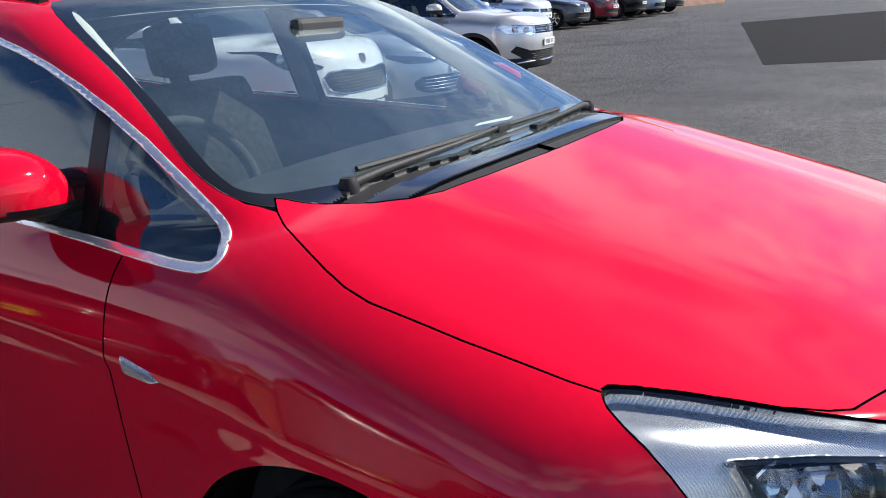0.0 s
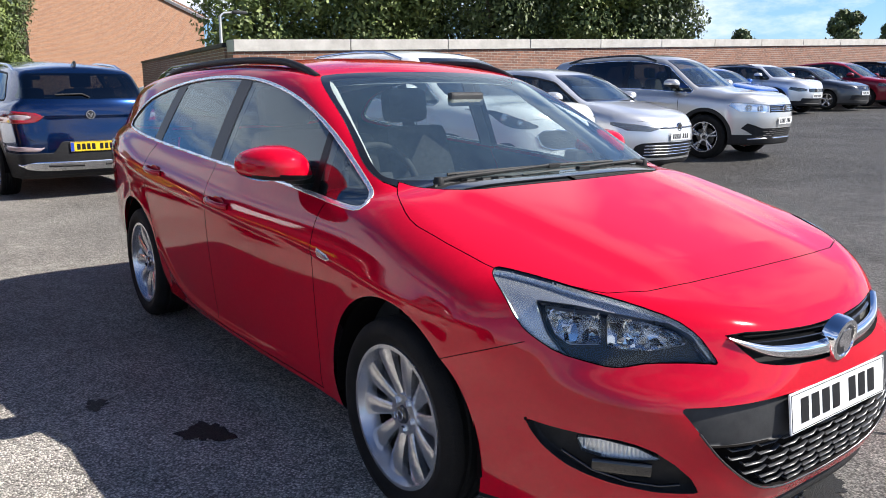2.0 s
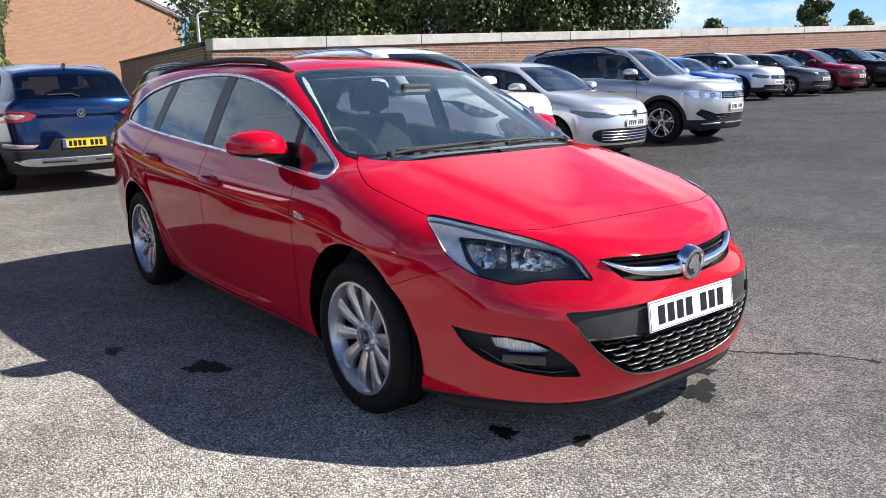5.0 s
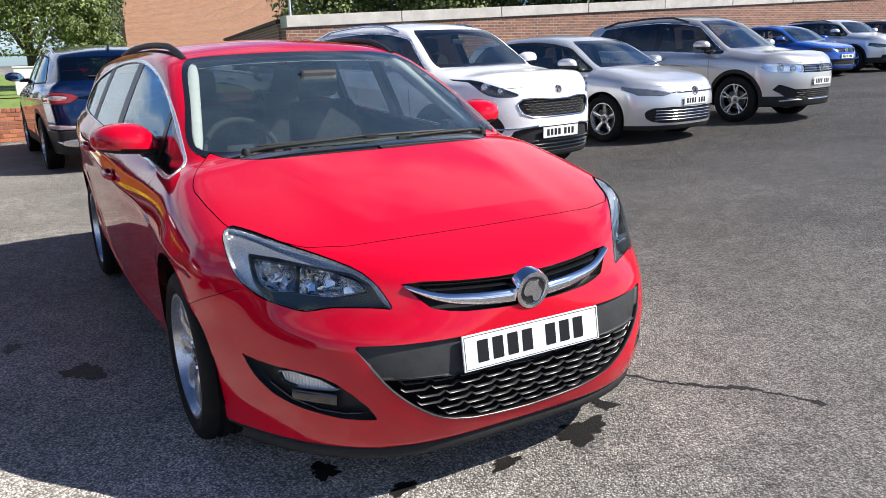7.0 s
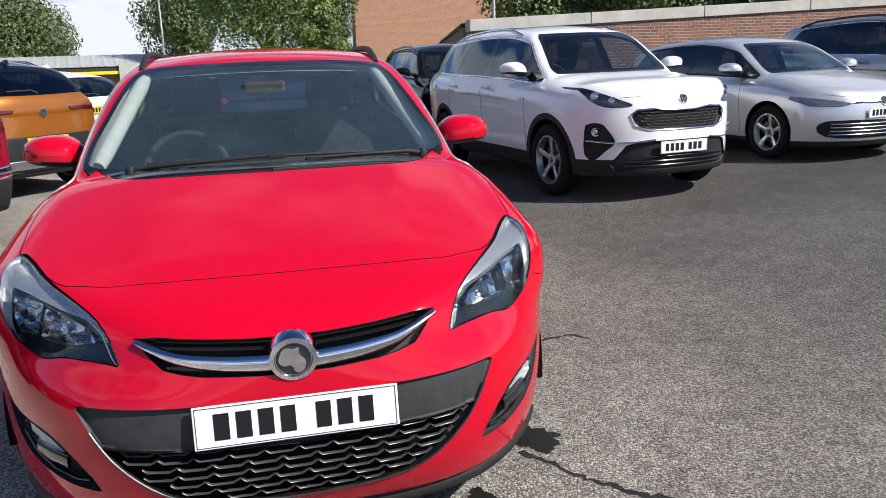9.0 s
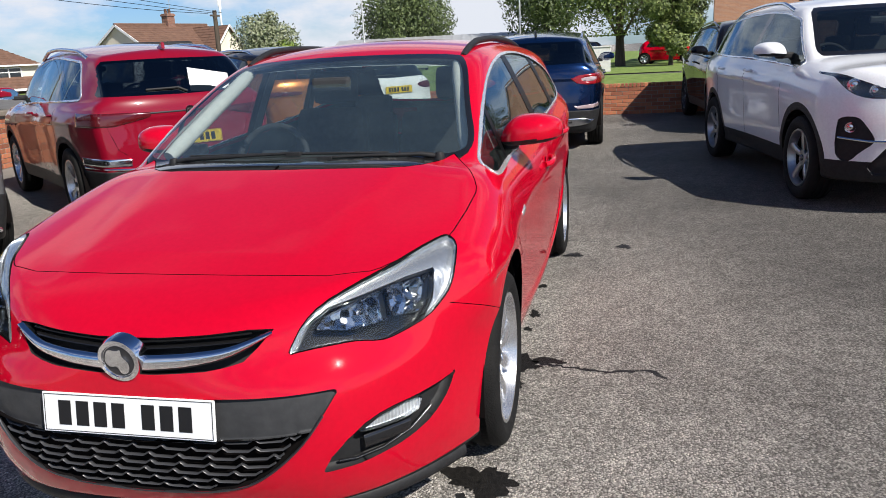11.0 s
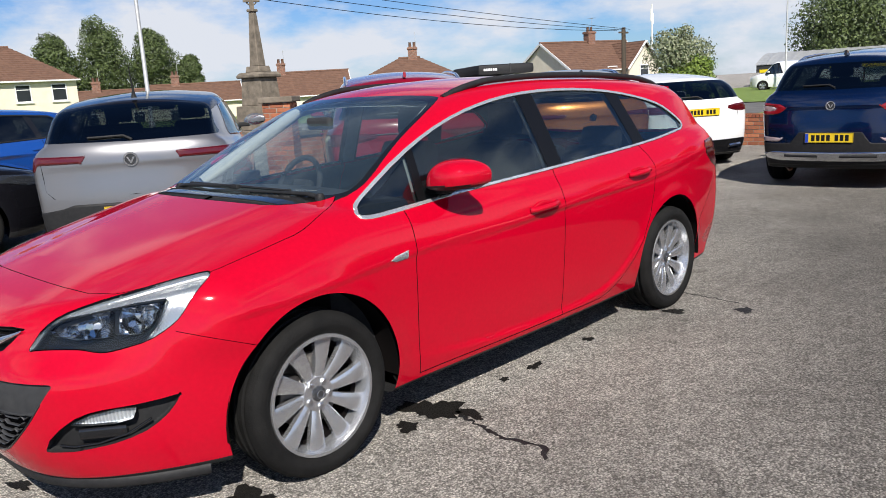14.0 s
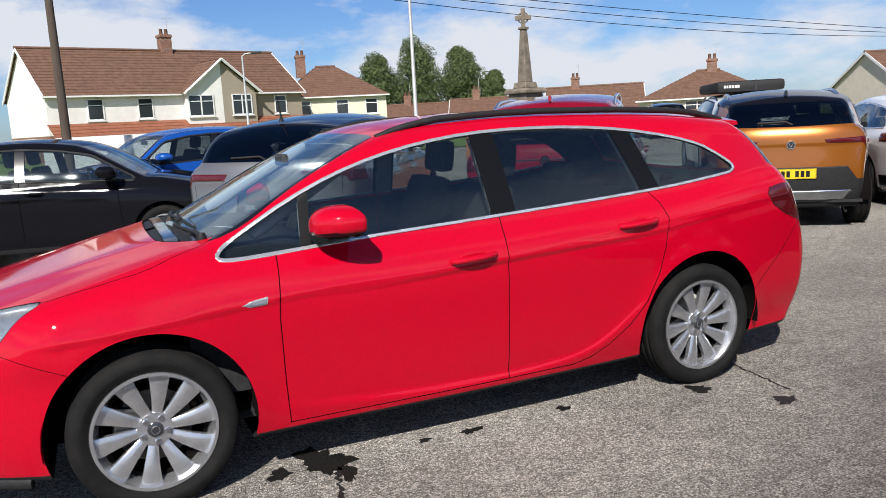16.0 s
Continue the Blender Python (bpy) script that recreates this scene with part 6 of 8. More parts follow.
part("aerial", tube([(s["rear"] + 0.60, 0, 1.50), (s["rear"] + 0.60, 0, 1.56), (s["rear"] + 0.52, 0, 1.77)], 0.022, 8, [1.2, 0.5, 0.15]), BLACK_PLASTIC, gl, "short black roof aerial")

# dark red SUV
s = profile(**SUV, rim_style="single", rear_top=0.18, tail_lean=0.5)
rk = vehicle("suv_car", "glossy dark red SUV with chrome-edged windows and roof rails", rear_pose(-3.86, -2.56, 231, s), s, WINE, cladding=True, rails=SATIN, strip=BRIGHT, fin=LAMP_RED,
             rear_marks=[mark("tail_lamp", [(0.34, 1.01), (0.97, 1.03), (0.97, 0.91), (0.66, 0.905), (0.36, 0.97)], LAMP_DEEP, label="dark red tail lamp", facing=-0.1, deep=0.5),
                         mark("bumper_panel", [(-0.2, 0.50), (0.97, 0.52), (0.97, 0.28), (-0.2, 0.28)], BLACK_PLASTIC, False, offset=0.003, facing=-0.1, deep=0.5),
                         mark("reversing_lamp", [(0.56, 0.62), (0.88, 0.635), (0.88, 0.565), (0.58, 0.555)], LAMP_SILVER, facing=-0.1, deep=0.5)],
             plates=[(False, 0.755, True)])
disc_badge(rk, False, 0.995, 0.05)
face_tube(rk, "light_bar", [(-0.36, 1.0), (0.36, 1.0)], 0.009, LAMP_DARK, False)
face_tube(rk, "chrome_trim", [(-0.86, 0.545), (-0.5, 0.52), (0.5, 0.52), (0.86, 0.545)], 0.010, CHROME, False, 0.004)
tail_gear(rk, 1.17, [(-0.72, 0.90), (-0.66, 0.70), (-0.60, 0.655), (0.60, 0.655), (0.66, 0.70), (0.72, 0.90)])
p1 = skin_at(rk, -0.26, 1.26, False, 0.02)
card = slab([(-0.20, -0.11), (0.17, -0.13), (0.20, 0.05), (-0.17, 0.13)], 0.002)
tagged(part("paper_sheet", card, PAPER), "white paper sheet tucked under a rear wiper", "paper").matrix_world = rk.matrix_world @ Matrix.Translation(p1) @ pose(0, 0, 0, 0, 0, -90) @ pose(0, 0, 0, 62)

# orange crossover and white hatchback by the low wall
s = profile(**{**SUV, "length": 4.23, "half": 0.9, "height": 1.58}, rim_style="double", rear_top=0.17, tail_lean=0.5)
oc = vehicle("crossover_car", "metallic orange crossover with a black roof, tail towards the lane", rear_pose(-6.95, -2.43, 229, s), s, ORANGE, cladding=True, roof_mat=BLACK, rails=SATIN, fin=BLACK_GLOSS,
             rear_marks=[mark("tail_lamp", [(0.34, 1.0), (0.95, 1.02), (0.95, 0.84), (0.80, 0.85), (0.74, 0.95), (0.36, 0.96)], LAMP_DEEP, facing=-0.1, deep=0.5),
                         mark("bumper_panel", [(-0.2, 0.70), (0.58, 0.70), (0.68, 0.56), (0.95, 0.54), (0.95, 0.30), (-0.2, 0.30)], BLACK_PLASTIC, False, offset=0.004, facing=-0.1, deep=0.5),
                         mark("bumper_trim", [(-0.2, 0.44), (0.62, 0.44), (0.55, 0.34), (-0.2, 0.34)], SATIN, False, offset=0.010)], plates=[(False, 0.63, True)])
disc_badge(oc, False, 0.95, 0.05)
tail_gear(oc, 1.17, [(-0.72, 0.90), (-0.66, 0.74), (0.66, 0.74), (0.72, 0.90)])
s = profile(**{**HATCH, "length": 4.42, "half": 0.9}, rim_style="double", rear_top=0.15, tail_lean=0.6)
wa = vehicle("hatchback_car", "glossy white hatchback with dark tinted rear window", rear_pose(-9.75, -2.29, 232, s), s, WHITE, strip=BRIGHT,
             rear_marks=[mark("tail_lamp", rounded([(0.40, 0.93), (0.93, 0.965), (0.93, 0.85), (0.62, 0.83), (0.42, 0.87)], 1), LAMP_DEEP, facing=-0.1, deep=0.5), mark("diffuser", [(-0.2, 0.40), (0.7, 0.42), (0.9, 0.40), (0.9, 0.2), (-0.2, 0.2)], BLACK_GLOSS, False, offset=0.004, facing=-0.1, deep=0.5)], plates=[(False, 0.84, True)])
face_tube(wa, "exhaust_trim", [(0.45, 0.31), (0.66, 0.32)], 0.03, SATIN, False, both=True)
tail_gear(wa, 1.04, [(-0.60, 0.83), (-0.58, 0.66), (0.58, 0.66), (0.60, 0.83)])

# dark blue SUV in the lane
s = profile(**{**SUV, "length": 4.45, "height": 1.61, "half": 0.92, "wb": 2.65}, rim_style="double", rim_mat=ALLOY, rear_top=0.17, tail_lean=0.45, blue=True)
kj = vehicle("suv_car", "dark blue metallic SUV with black lower bumper", rear_pose(-7.96, 0.085, 182, s), s, BLUE, cladding=True, rails=SATIN, fin=BLACK_GLOSS,
             rear_marks=[mark("tail_lamp", rounded([(0.46, 0.985), (0.94, 1.035), (0.96, 0.89), (0.60, 0.87)], 1), LAMP_RED, label="red tail lamp", facing=-0.1, deep=0.6),
                         mark("lamp_insert", rounded([(0.60, 0.965), (0.82, 0.985), (0.82, 0.925), (0.66, 0.915)], 1), LAMP_CLEAR),
                         mark("bumper_panel", [(-0.2, 0.67), (0.34, 0.67), (0.43, 0.545), (0.97, 0.54), (0.97, 0.28), (-0.2, 0.28)], BLACK_PLASTIC, False, offset=0.003, facing=-0.1, deep=0.5),
                         mark("reflector", [(0.52, 0.60), (0.84, 0.625), (0.86, 0.57), (0.58, 0.56)], LAMP_CLEAR, facing=0.0, deep=0.4),
                         mark("bumper_trim", [(-0.2, 0.435), (0.62, 0.445), (0.78, 0.41), (0.70, 0.36), (0.55, 0.34), (-0.2, 0.335)], SATIN, False, offset=0.012)], plates=[(False, 0.605, True)])
disc_badge(kj, False, 0.97, 0.055)
face_tube(kj, "trim_slot", [(0.12, 0.39), (0.5, 0.395)], 0.018, BLACK_PLASTIC, False, 0.006, both=True)
tail_gear(kj, 1.17, [(-0.72, 0.88), (-0.70, 0.72), (-0.62, 0.68), (0.62, 0.68), (0.70, 0.72), (0.72, 0.88)])

# blue and black cars beyond the silver SUV
s = profile(**{**SUV, "height": 1.53, "cowl": 1.04, "bonnet_front": 0.9, "belt0": 0.98, "belt1": 1.06}, rim_style="single")
vehicle("suv_car", "bright blue SUV parked beyond the silver one", axle_pose(0.03, -8.9, 20), s, BRIGHT_BLUE, h=0.036, front_marks=common_front())
s = profile(**HATCH, rim_style="single")
vehicle("hatchback_car", "glossy black hatchback parked side-on by other cars", axle_pose(-0.8, -6.45, 165), s, BLACK, h=0.03, front_marks=common_front())
# car with a folded roof tent behind the orange one, and a dark car beyond the wall
s = profile(**SUV, rim_style="single")
rt = vehicle("suv_car", "pale SUV carrying a black soft roof box", axle_pose(-13.05, -9.8, 236), s, WHITE, h=0.036, rails=BLACK_GLOSS)
bm = bmesh.new()
box(bm, -2.75, -0.35, -0.62, 0.62, 1.66, 1.88, 0.07)
for v in bm.verts:
    v.co.z += 0.02 * math.sin(v.co.x * 5) if v.co.z > 1.8 else 0
bag = tagged(part("roof_box", smooth_all(bm), material("black_canvas", (0.008, 0.008, 0.009), 0.7), None), "black soft-shell roof box strapped on a car", "roof box")
bag.matrix_world = rt.matrix_world
for i, wide in enumerate((0.035, 0.03, 0.035, 0.03, 0.035, 0.035)):
    part("printed_bar", boxed(-2.756, -2.748, 0.50 - 0.05 * i - wide, 0.50 - 0.05 * i, 1.735, 1.785), PAPER, bag, "white printed bar")
part("strap", boxed(-2.758, -2.748, -0.10, -0.07, 1.67, 1.87), GREY_PLASTIC, bag)
s = profile(**SUV, rim_style="single")
vehicle("suv_car", "black SUV parked beyond the brick wall", rear_pose(-24.4, -25.0, 240, s), s, BLACK, h=0.04, rear_marks=[mark("tail_lamp", [(0.5, 0.95), (0.9, 1.0), (0.9, 0.85), (0.6, 0.85)], LAMP_RED)], plates=[(False, 0.7, True)])


# ---- ground and boundary ----
def tarmac():
    m = material("tarmac", (0.1, 0.1, 0.1), 0.6, 0.0, Specular_IOR_Level=0.2, Diffuse_Roughness=1.0)
    nodes, link = m.node_tree.nodes, m.node_tree.links.new
    b = nodes["Principled BSDF"]
    co = nodes.new("ShaderNodeTexCoord")
    stone = node(m, "ShaderNodeTexVoronoi", Scale=125.0)
    big = node(m, "ShaderNodeTexNoise", Scale=0.55, Detail=6.0, Roughness=0.6)
    mid = node(m, "ShaderNodeTexNoise", Scale=9.0, Detail=8.0, Roughness=0.75)
    fine = node(m, "ShaderNodeTexNoise", Scale=230.0, Detail=4.0, Roughness=0.7)
    for t in (stone, big, mid, fine):
        link(co.outputs["Object"], t.inputs["Vector"])
    hue = nodes.new("ShaderNodeValToRGB")
    hue.color_ramp.elements[0].color, hue.color_ramp.elements[1].color = (0.15, 0.139, 0.125, 1), (0.44, 0.413, 0.377, 1)
    hue.color_ramp.elements[0].position, hue.color_ramp.elements[1].position = 0.12, 0.95
    sep = nodes.new("ShaderNodeSeparateColor")
    link(stone.outputs["Color"], sep.inputs["Color"])
    link(sep.outputs["Red"], hue.inputs["Fac"])
    worn = nodes.new("ShaderNodeMapRange")
    worn.inputs["From Min"].default_value, worn.inputs["From Max"].default_value = 0.3, 0.7
    worn.inputs["To Min"].default_value, worn.inputs["To Max"].default_value = 0.62, 1.25
    link(big.outputs["Fac"], worn.inputs["Value"])
    worn2 = nodes.new("ShaderNodeMapRange")
    worn2.inputs["From Min"].default_value, worn2.inputs["From Max"].default_value = 0.3, 0.7
    worn2.inputs["To Min"].default_value, worn2.inputs["To Max"].default_value = 0.7, 1.25
    link(mid.outputs["Fac"], worn2.inputs["Value"])
    mul = nodes.new("ShaderNodeMath")
    mul.operation = "MULTIPLY"
    link(worn.outputs["Result"], mul.inputs[0])
    link(worn2.outputs["Result"], mul.inputs[1])
    # pale on the side of the bays, darker coarse stones in the lane and beyond; light is painted into this tone
    place = nodes.new("ShaderNodeSeparateXYZ")
    link(co.outputs["Object"], place.inputs[0])
    drift = node(m, "ShaderNodeTexNoise", Scale=0.7, Detail=5.0, Roughness=0.6)
    link(co.outputs["Object"], drift.inputs["Vector"])
    sway = nodes.new("ShaderNodeMath")
    sway.operation = "MULTIPLY_ADD"
    sway.inputs[1].default_value = 1.6
    link(drift.outputs["Fac"], sway.inputs[0])
    link(place.outputs["Y"], sway.inputs[2])
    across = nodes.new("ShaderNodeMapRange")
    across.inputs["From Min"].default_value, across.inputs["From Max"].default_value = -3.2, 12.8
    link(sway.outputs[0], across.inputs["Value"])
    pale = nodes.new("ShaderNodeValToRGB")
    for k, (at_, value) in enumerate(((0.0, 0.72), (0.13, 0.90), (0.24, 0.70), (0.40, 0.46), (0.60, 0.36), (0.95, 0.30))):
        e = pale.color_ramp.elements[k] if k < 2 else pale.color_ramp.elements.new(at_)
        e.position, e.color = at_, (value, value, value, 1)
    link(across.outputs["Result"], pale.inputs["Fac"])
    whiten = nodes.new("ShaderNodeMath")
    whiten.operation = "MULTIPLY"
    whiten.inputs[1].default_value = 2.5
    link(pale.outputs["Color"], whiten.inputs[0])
    # darker behind the car, brighter ahead: light put into the tone here too
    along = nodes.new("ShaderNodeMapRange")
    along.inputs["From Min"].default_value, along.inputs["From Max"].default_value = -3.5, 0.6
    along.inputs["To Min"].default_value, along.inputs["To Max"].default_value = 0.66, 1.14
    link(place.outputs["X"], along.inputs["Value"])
    place_light = nodes.new("ShaderNodeMath")
    place_light.operation = "MULTIPLY"
    link(whiten.outputs[0], place_light.inputs[0])
    link(along.outputs["Result"], place_light.inputs[1])
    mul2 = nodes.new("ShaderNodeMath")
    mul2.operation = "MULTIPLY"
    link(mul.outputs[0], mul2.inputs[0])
    link(place_light.outputs[0], mul2.inputs[1])
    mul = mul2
    # dark binder in the gaps between the stones
    gap = nodes.new("ShaderNodeMapRange")
    gap.inputs["From Min"].default_value, gap.inputs["From Max"].default_value = 0.30, 0.72
    gap.inputs["To Min"].default_value, gap.inputs["To Max"].default_value = 1.10, 0.50
    link(stone.outputs["Distance"], gap.inputs["Value"])
    mul3 = nodes.new("ShaderNodeMath")
    mul3.operation = "MULTIPLY"
    link(mul.outputs[0], mul3.inputs[0])
    link(gap.outputs["Result"], mul3.inputs[1])
    mul = mul3
    tint = nodes.new("ShaderNodeVectorMath")
    tint.operation = "SCALE"
    link(hue.outputs["Color"], tint.inputs[0])
    link(mul.outputs[0], tint.inputs["Scale"])
    link(tint.outputs[0], b.inputs["Base Color"])
    high = nodes.new("ShaderNodeMath")
    high.operation = "SUBTRACT"
    link(fine.outputs["Fac"], high.inputs[0])
    link(stone.outputs["Distance"], high.inputs[1])
    bn = node(m, "ShaderNodeBump", Strength=1.0, Distance=0.014)
    link(high.outputs[0], bn.inputs["Height"])
    link(bn.outputs["Normal"], b.inputs["Normal"])
    return m


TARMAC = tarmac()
TAR = mottled("bitumen", (0.008, 0.008, 0.009), (0.03, 0.03, 0.031), 40, 0.6, 0.5, 200)
OIL = mottled("oil_stain", (0.004, 0.004, 0.004), (0.022, 0.020, 0.018), 60, 0.5, 0.5, 220)
for wet in (OIL, TAR):
    wet.node_tree.nodes["Principled BSDF"].inputs["Specular IOR Level"].default_value = 0.2
DARK_TARMAC = mottled("dark_tarmac", (0.011, 0.011, 0.012), (0.022, 0.022, 0.023), 60, 0.9, 0.5, 240)
DARK_TARMAC.node_tree.nodes["Principled BSDF"].inputs["Specular IOR Level"].default_value = 0.05
GRASS = mottled("grass", (0.085, 0.14, 0.022), (0.21, 0.29, 0.06), 3.0, 0.95, 0.8, 60)
CONCRETE = mottled("concrete", (0.36, 0.34, 0.31), (0.52, 0.50, 0.46), 2.5, 0.9, 0.3, 60)


def bricks(name, tones, mortar, scale=1.0):
    """Brickwork by the metre: 225 by 75 mm with joints, each brick of its own tone."""
    m = material(name, tones[0], 0.9)
    nodes, link = m.node_tree.nodes, m.node_tree.links.new
    b = nodes["Principled BSDF"]
    co = nodes.new("ShaderNodeTexCoord")
    tex = nodes.new("ShaderNodeTexBrick")
    tex.inputs["Scale"].default_value = 1.0
    tex.inputs["Brick Width"].default_value, tex.inputs["Row Height"].default_value, tex.inputs["Mortar Size"].default_value = 0.225 * scale, 0.075 * scale, 0.006 * scale
    tex.inputs["Color1"].default_value, tex.inputs["Color2"].default_value, tex.inputs["Mortar"].default_value = (*tones[0], 1), (*tones[1], 1), (*mortar, 1)
    sep, com = nodes.new("ShaderNodeSeparateXYZ"), nodes.new("ShaderNodeCombineXYZ")
    add = nodes.new("ShaderNodeMath")
    link(co.outputs["Object"], sep.inputs[0])
    link(sep.outputs["X"], add.inputs[0])
    link(sep.outputs["Y"], add.inputs[1])
    link(add.outputs[0], com.inputs["X"])
    link(sep.outputs["Z"], com.inputs["Y"])
    link(com.outputs[0], tex.inputs["Vector"])
    var = node(m, "ShaderNodeTexNoise", Scale=6.0, Detail=8.0, Roughness=0.8)
    link(co.outputs["Object"], var.inputs["Vector"])
    mr = nodes.new("ShaderNodeMapRange")
    mr.inputs["To Min"].default_value, mr.inputs["To Max"].default_value = 0.6, 1.35
    link(var.outputs["Fac"], mr.inputs["Value"])
    sc = nodes.new("ShaderNodeVectorMath")
    sc.operation = "SCALE"
    link(tex.outputs["Color"], sc.inputs[0])
    link(mr.outputs["Result"], sc.inputs["Scale"])
    link(sc.outputs[0], b.inputs["Base Color"])
    bn = node(m, "ShaderNodeBump", Strength=0.7, Distance=0.01)
    bn.invert = True
    link(tex.outputs["Fac"], bn.inputs["Height"])
    link(bn.outputs["Normal"], b.inputs["Normal"])
    return m


BRICK = bricks("red_brown_brick", ((0.27, 0.125, 0.08), (0.16, 0.082, 0.06)), (0.38, 0.34, 0.29))
BRICK_TAN = bricks("tan_brick", ((0.33, 0.175, 0.10), (0.25, 0.125, 0.075)), (0.33, 0.27, 0.22))
MORTAR = mottled("mortar", (0.24, 0.22, 0.19), (0.36, 0.33, 0.29), 12, 0.95, 0.3, 80)

gx = sorted({*np.linspace(-140, 140, 15).tolist(), -600.0, -300.0, 300.0, 600.0})
gy = sorted({*np.linspace(-140, 140, 15).tolist(), *np.linspace(0.5, 5.0, 19).tolist(), -600.0, -300.0, 300.0, 600.0})
bm = bmesh.new()
gv = [[bm.verts.new((x, y, ground_z(x, min(y, 70.0)))) for y in gy] for x in gx]
for i in range(len(gx) - 1):
    for j in range(len(gy) - 1):
        bm.faces.new((gv[i][j], gv[i + 1][j], gv[i + 1][j + 1], gv[i][j + 1])).smooth = True
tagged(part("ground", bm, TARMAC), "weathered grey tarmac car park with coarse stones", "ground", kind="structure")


def strip(name, points, widths, mat, label, seed=1, z=0.003):
    """A crooked flat streak on the ground."""
    rnd = random.Random(seed)
    fine = []
    for (a, wa), (b, wb_) in zip(list(zip(points, widths))[:-1], list(zip(points, widths))[1:]):
        n = max(3, int(math.dist(a, b) / 0.02))
        for i in range(n):
            t = i / n
            fine.append((a[0] + (b[0] - a[0]) * t + rnd.gauss(0, 0.006), a[1] + (b[1] - a[1]) * t + rnd.gauss(0, 0.006), (wa + (wb_ - wa) * t) * rnd.uniform(0.5, 1.4)))
    bm = bmesh.new()
    prev = None
    for i, (x, y, w) in enumerate(fine):
        q = fine[min(i + 1, len(fine) - 1)]
        p = fine[max(i - 1, 0)]
        d = Vector((q[0] - p[0], q[1] - p[1], 0))
        if d.length < 1e-6:
            continue
        d.normalize()
        s_ = Vector((-d.y, d.x, 0))
        pair = bm.verts.new(Vector((x, y, z)) + s_ * w), bm.verts.new(Vector((x, y, z)) - s_ * w)
        if prev:
            bm.faces.new((prev[0], pair[0], pair[1], prev[1]))
        prev = pair
    return tagged(part(name, bm, mat), label, "ground mark", "marks on the tarmac")


def blot(name, x, y, rx, ry, mat, label, seed, z=0.0035):
    rnd = random.Random(seed)
    ph = [rnd.uniform(0, 6.3) for _ in range(6)]
    bm = bmesh.new()
    ring = []
    for i in range(56):
        t = 2 * math.pi * i / 56
        r = 1 + 0.22 * math.sin(2 * t + ph[0]) + 0.16 * math.sin(3 * t + ph[1]) + 0.14 * math.sin(5 * t + ph[2]) + 0.12 * math.sin(9 * t + ph[3]) + rnd.uniform(-0.1, 0.1)
        ring.append(bm.verts.new((x + rx * r * math.cos(t), y + ry * r * math.sin(t), z)))
    bm.faces.new(ring)
    return tagged(part(name, bm, mat), label, "ground mark", "marks on the tarmac")


strip("tarmac_crack", [(-0.64, 0.60), (-0.69, 0.92), (-0.62, 1.22), (-0.65, 1.40), (-0.57, 1.47), (-0.58, 1.67), (-0.53, 1.78), (-0.58, 1.91)], [0.012, 0.01, 0.009, 0.013, 0.010, 0.012, 0.018, 0.03], TAR, "dark crack filled with bitumen in the tarmac", 3)
strip("tarmac_crack", [(-3.05, 0.6), (-3.02, 0.79), (-2.99, 1.01), (-2.96, 1.20)], [0.006, 0.007, 0.007, 0.008], TAR, "thin dark crack in the tarmac", 4)
strip("tarmac_crack", [(0.42, 0.78), (0.65, 0.92), (0.77, 1.03), (0.86, 1.14), (1.04, 1.24), (1.15, 1.26)], [0.012, 0.009, 0.016, 0.014, 0.008, 0.022], TAR, "dark crack with bitumen patches in the tarmac", 5)
blot("bitumen_patch", -2.84, 1.28, 0.07, 0.04, TAR, "small bluish bitumen patch on tarmac", 6)
for i, (x, y, rx, ry) in enumerate(((0.78, 0.34, 0.075, 0.10), (0.82, -0.02, 0.03, 0.06), (0.77, -0.39, 0.03, 0.05), (0.53, -0.57, 0.05, 0.05), (0.66, 0.56, 0.04, 0.045), (-0.9, -1.18, 0.10, 0.08), (-1.44, -1.46, 0.05, 0.05), (-0.66, 0.78, 0.10, 0.13), (-1.36, 0.82, 0.05, 0.03), (-1.87, 0.81, 0.04, 0.025), (-1.13, 0.81, 0.03, 0.02), (-0.72, 0.95, 0.03, 0.09), (0.33, 0.83, 0.09, 0.11), (-0.46, 0.82, 0.05, 0.05), (-2.6, 0.95, 0.06, 0.05))):
    blot("oil_stain", x, y, rx, ry, OIL, "dark oily stain on tarmac", 10 + i)
bm = slab([(-2.1, 11.6), (-0.3, 12.2), (-1.6, 27.0), (-5.3, 23.5)], 0.004)
tagged(part("dark_patch", bm, DARK_TARMAC), "darker rectangular patch on the tarmac", "ground mark", "marks on the tarmac").matrix_world = pose(0, 2, 0, math.degrees(math.atan(0.02))) @ pose(0, -2, 0)


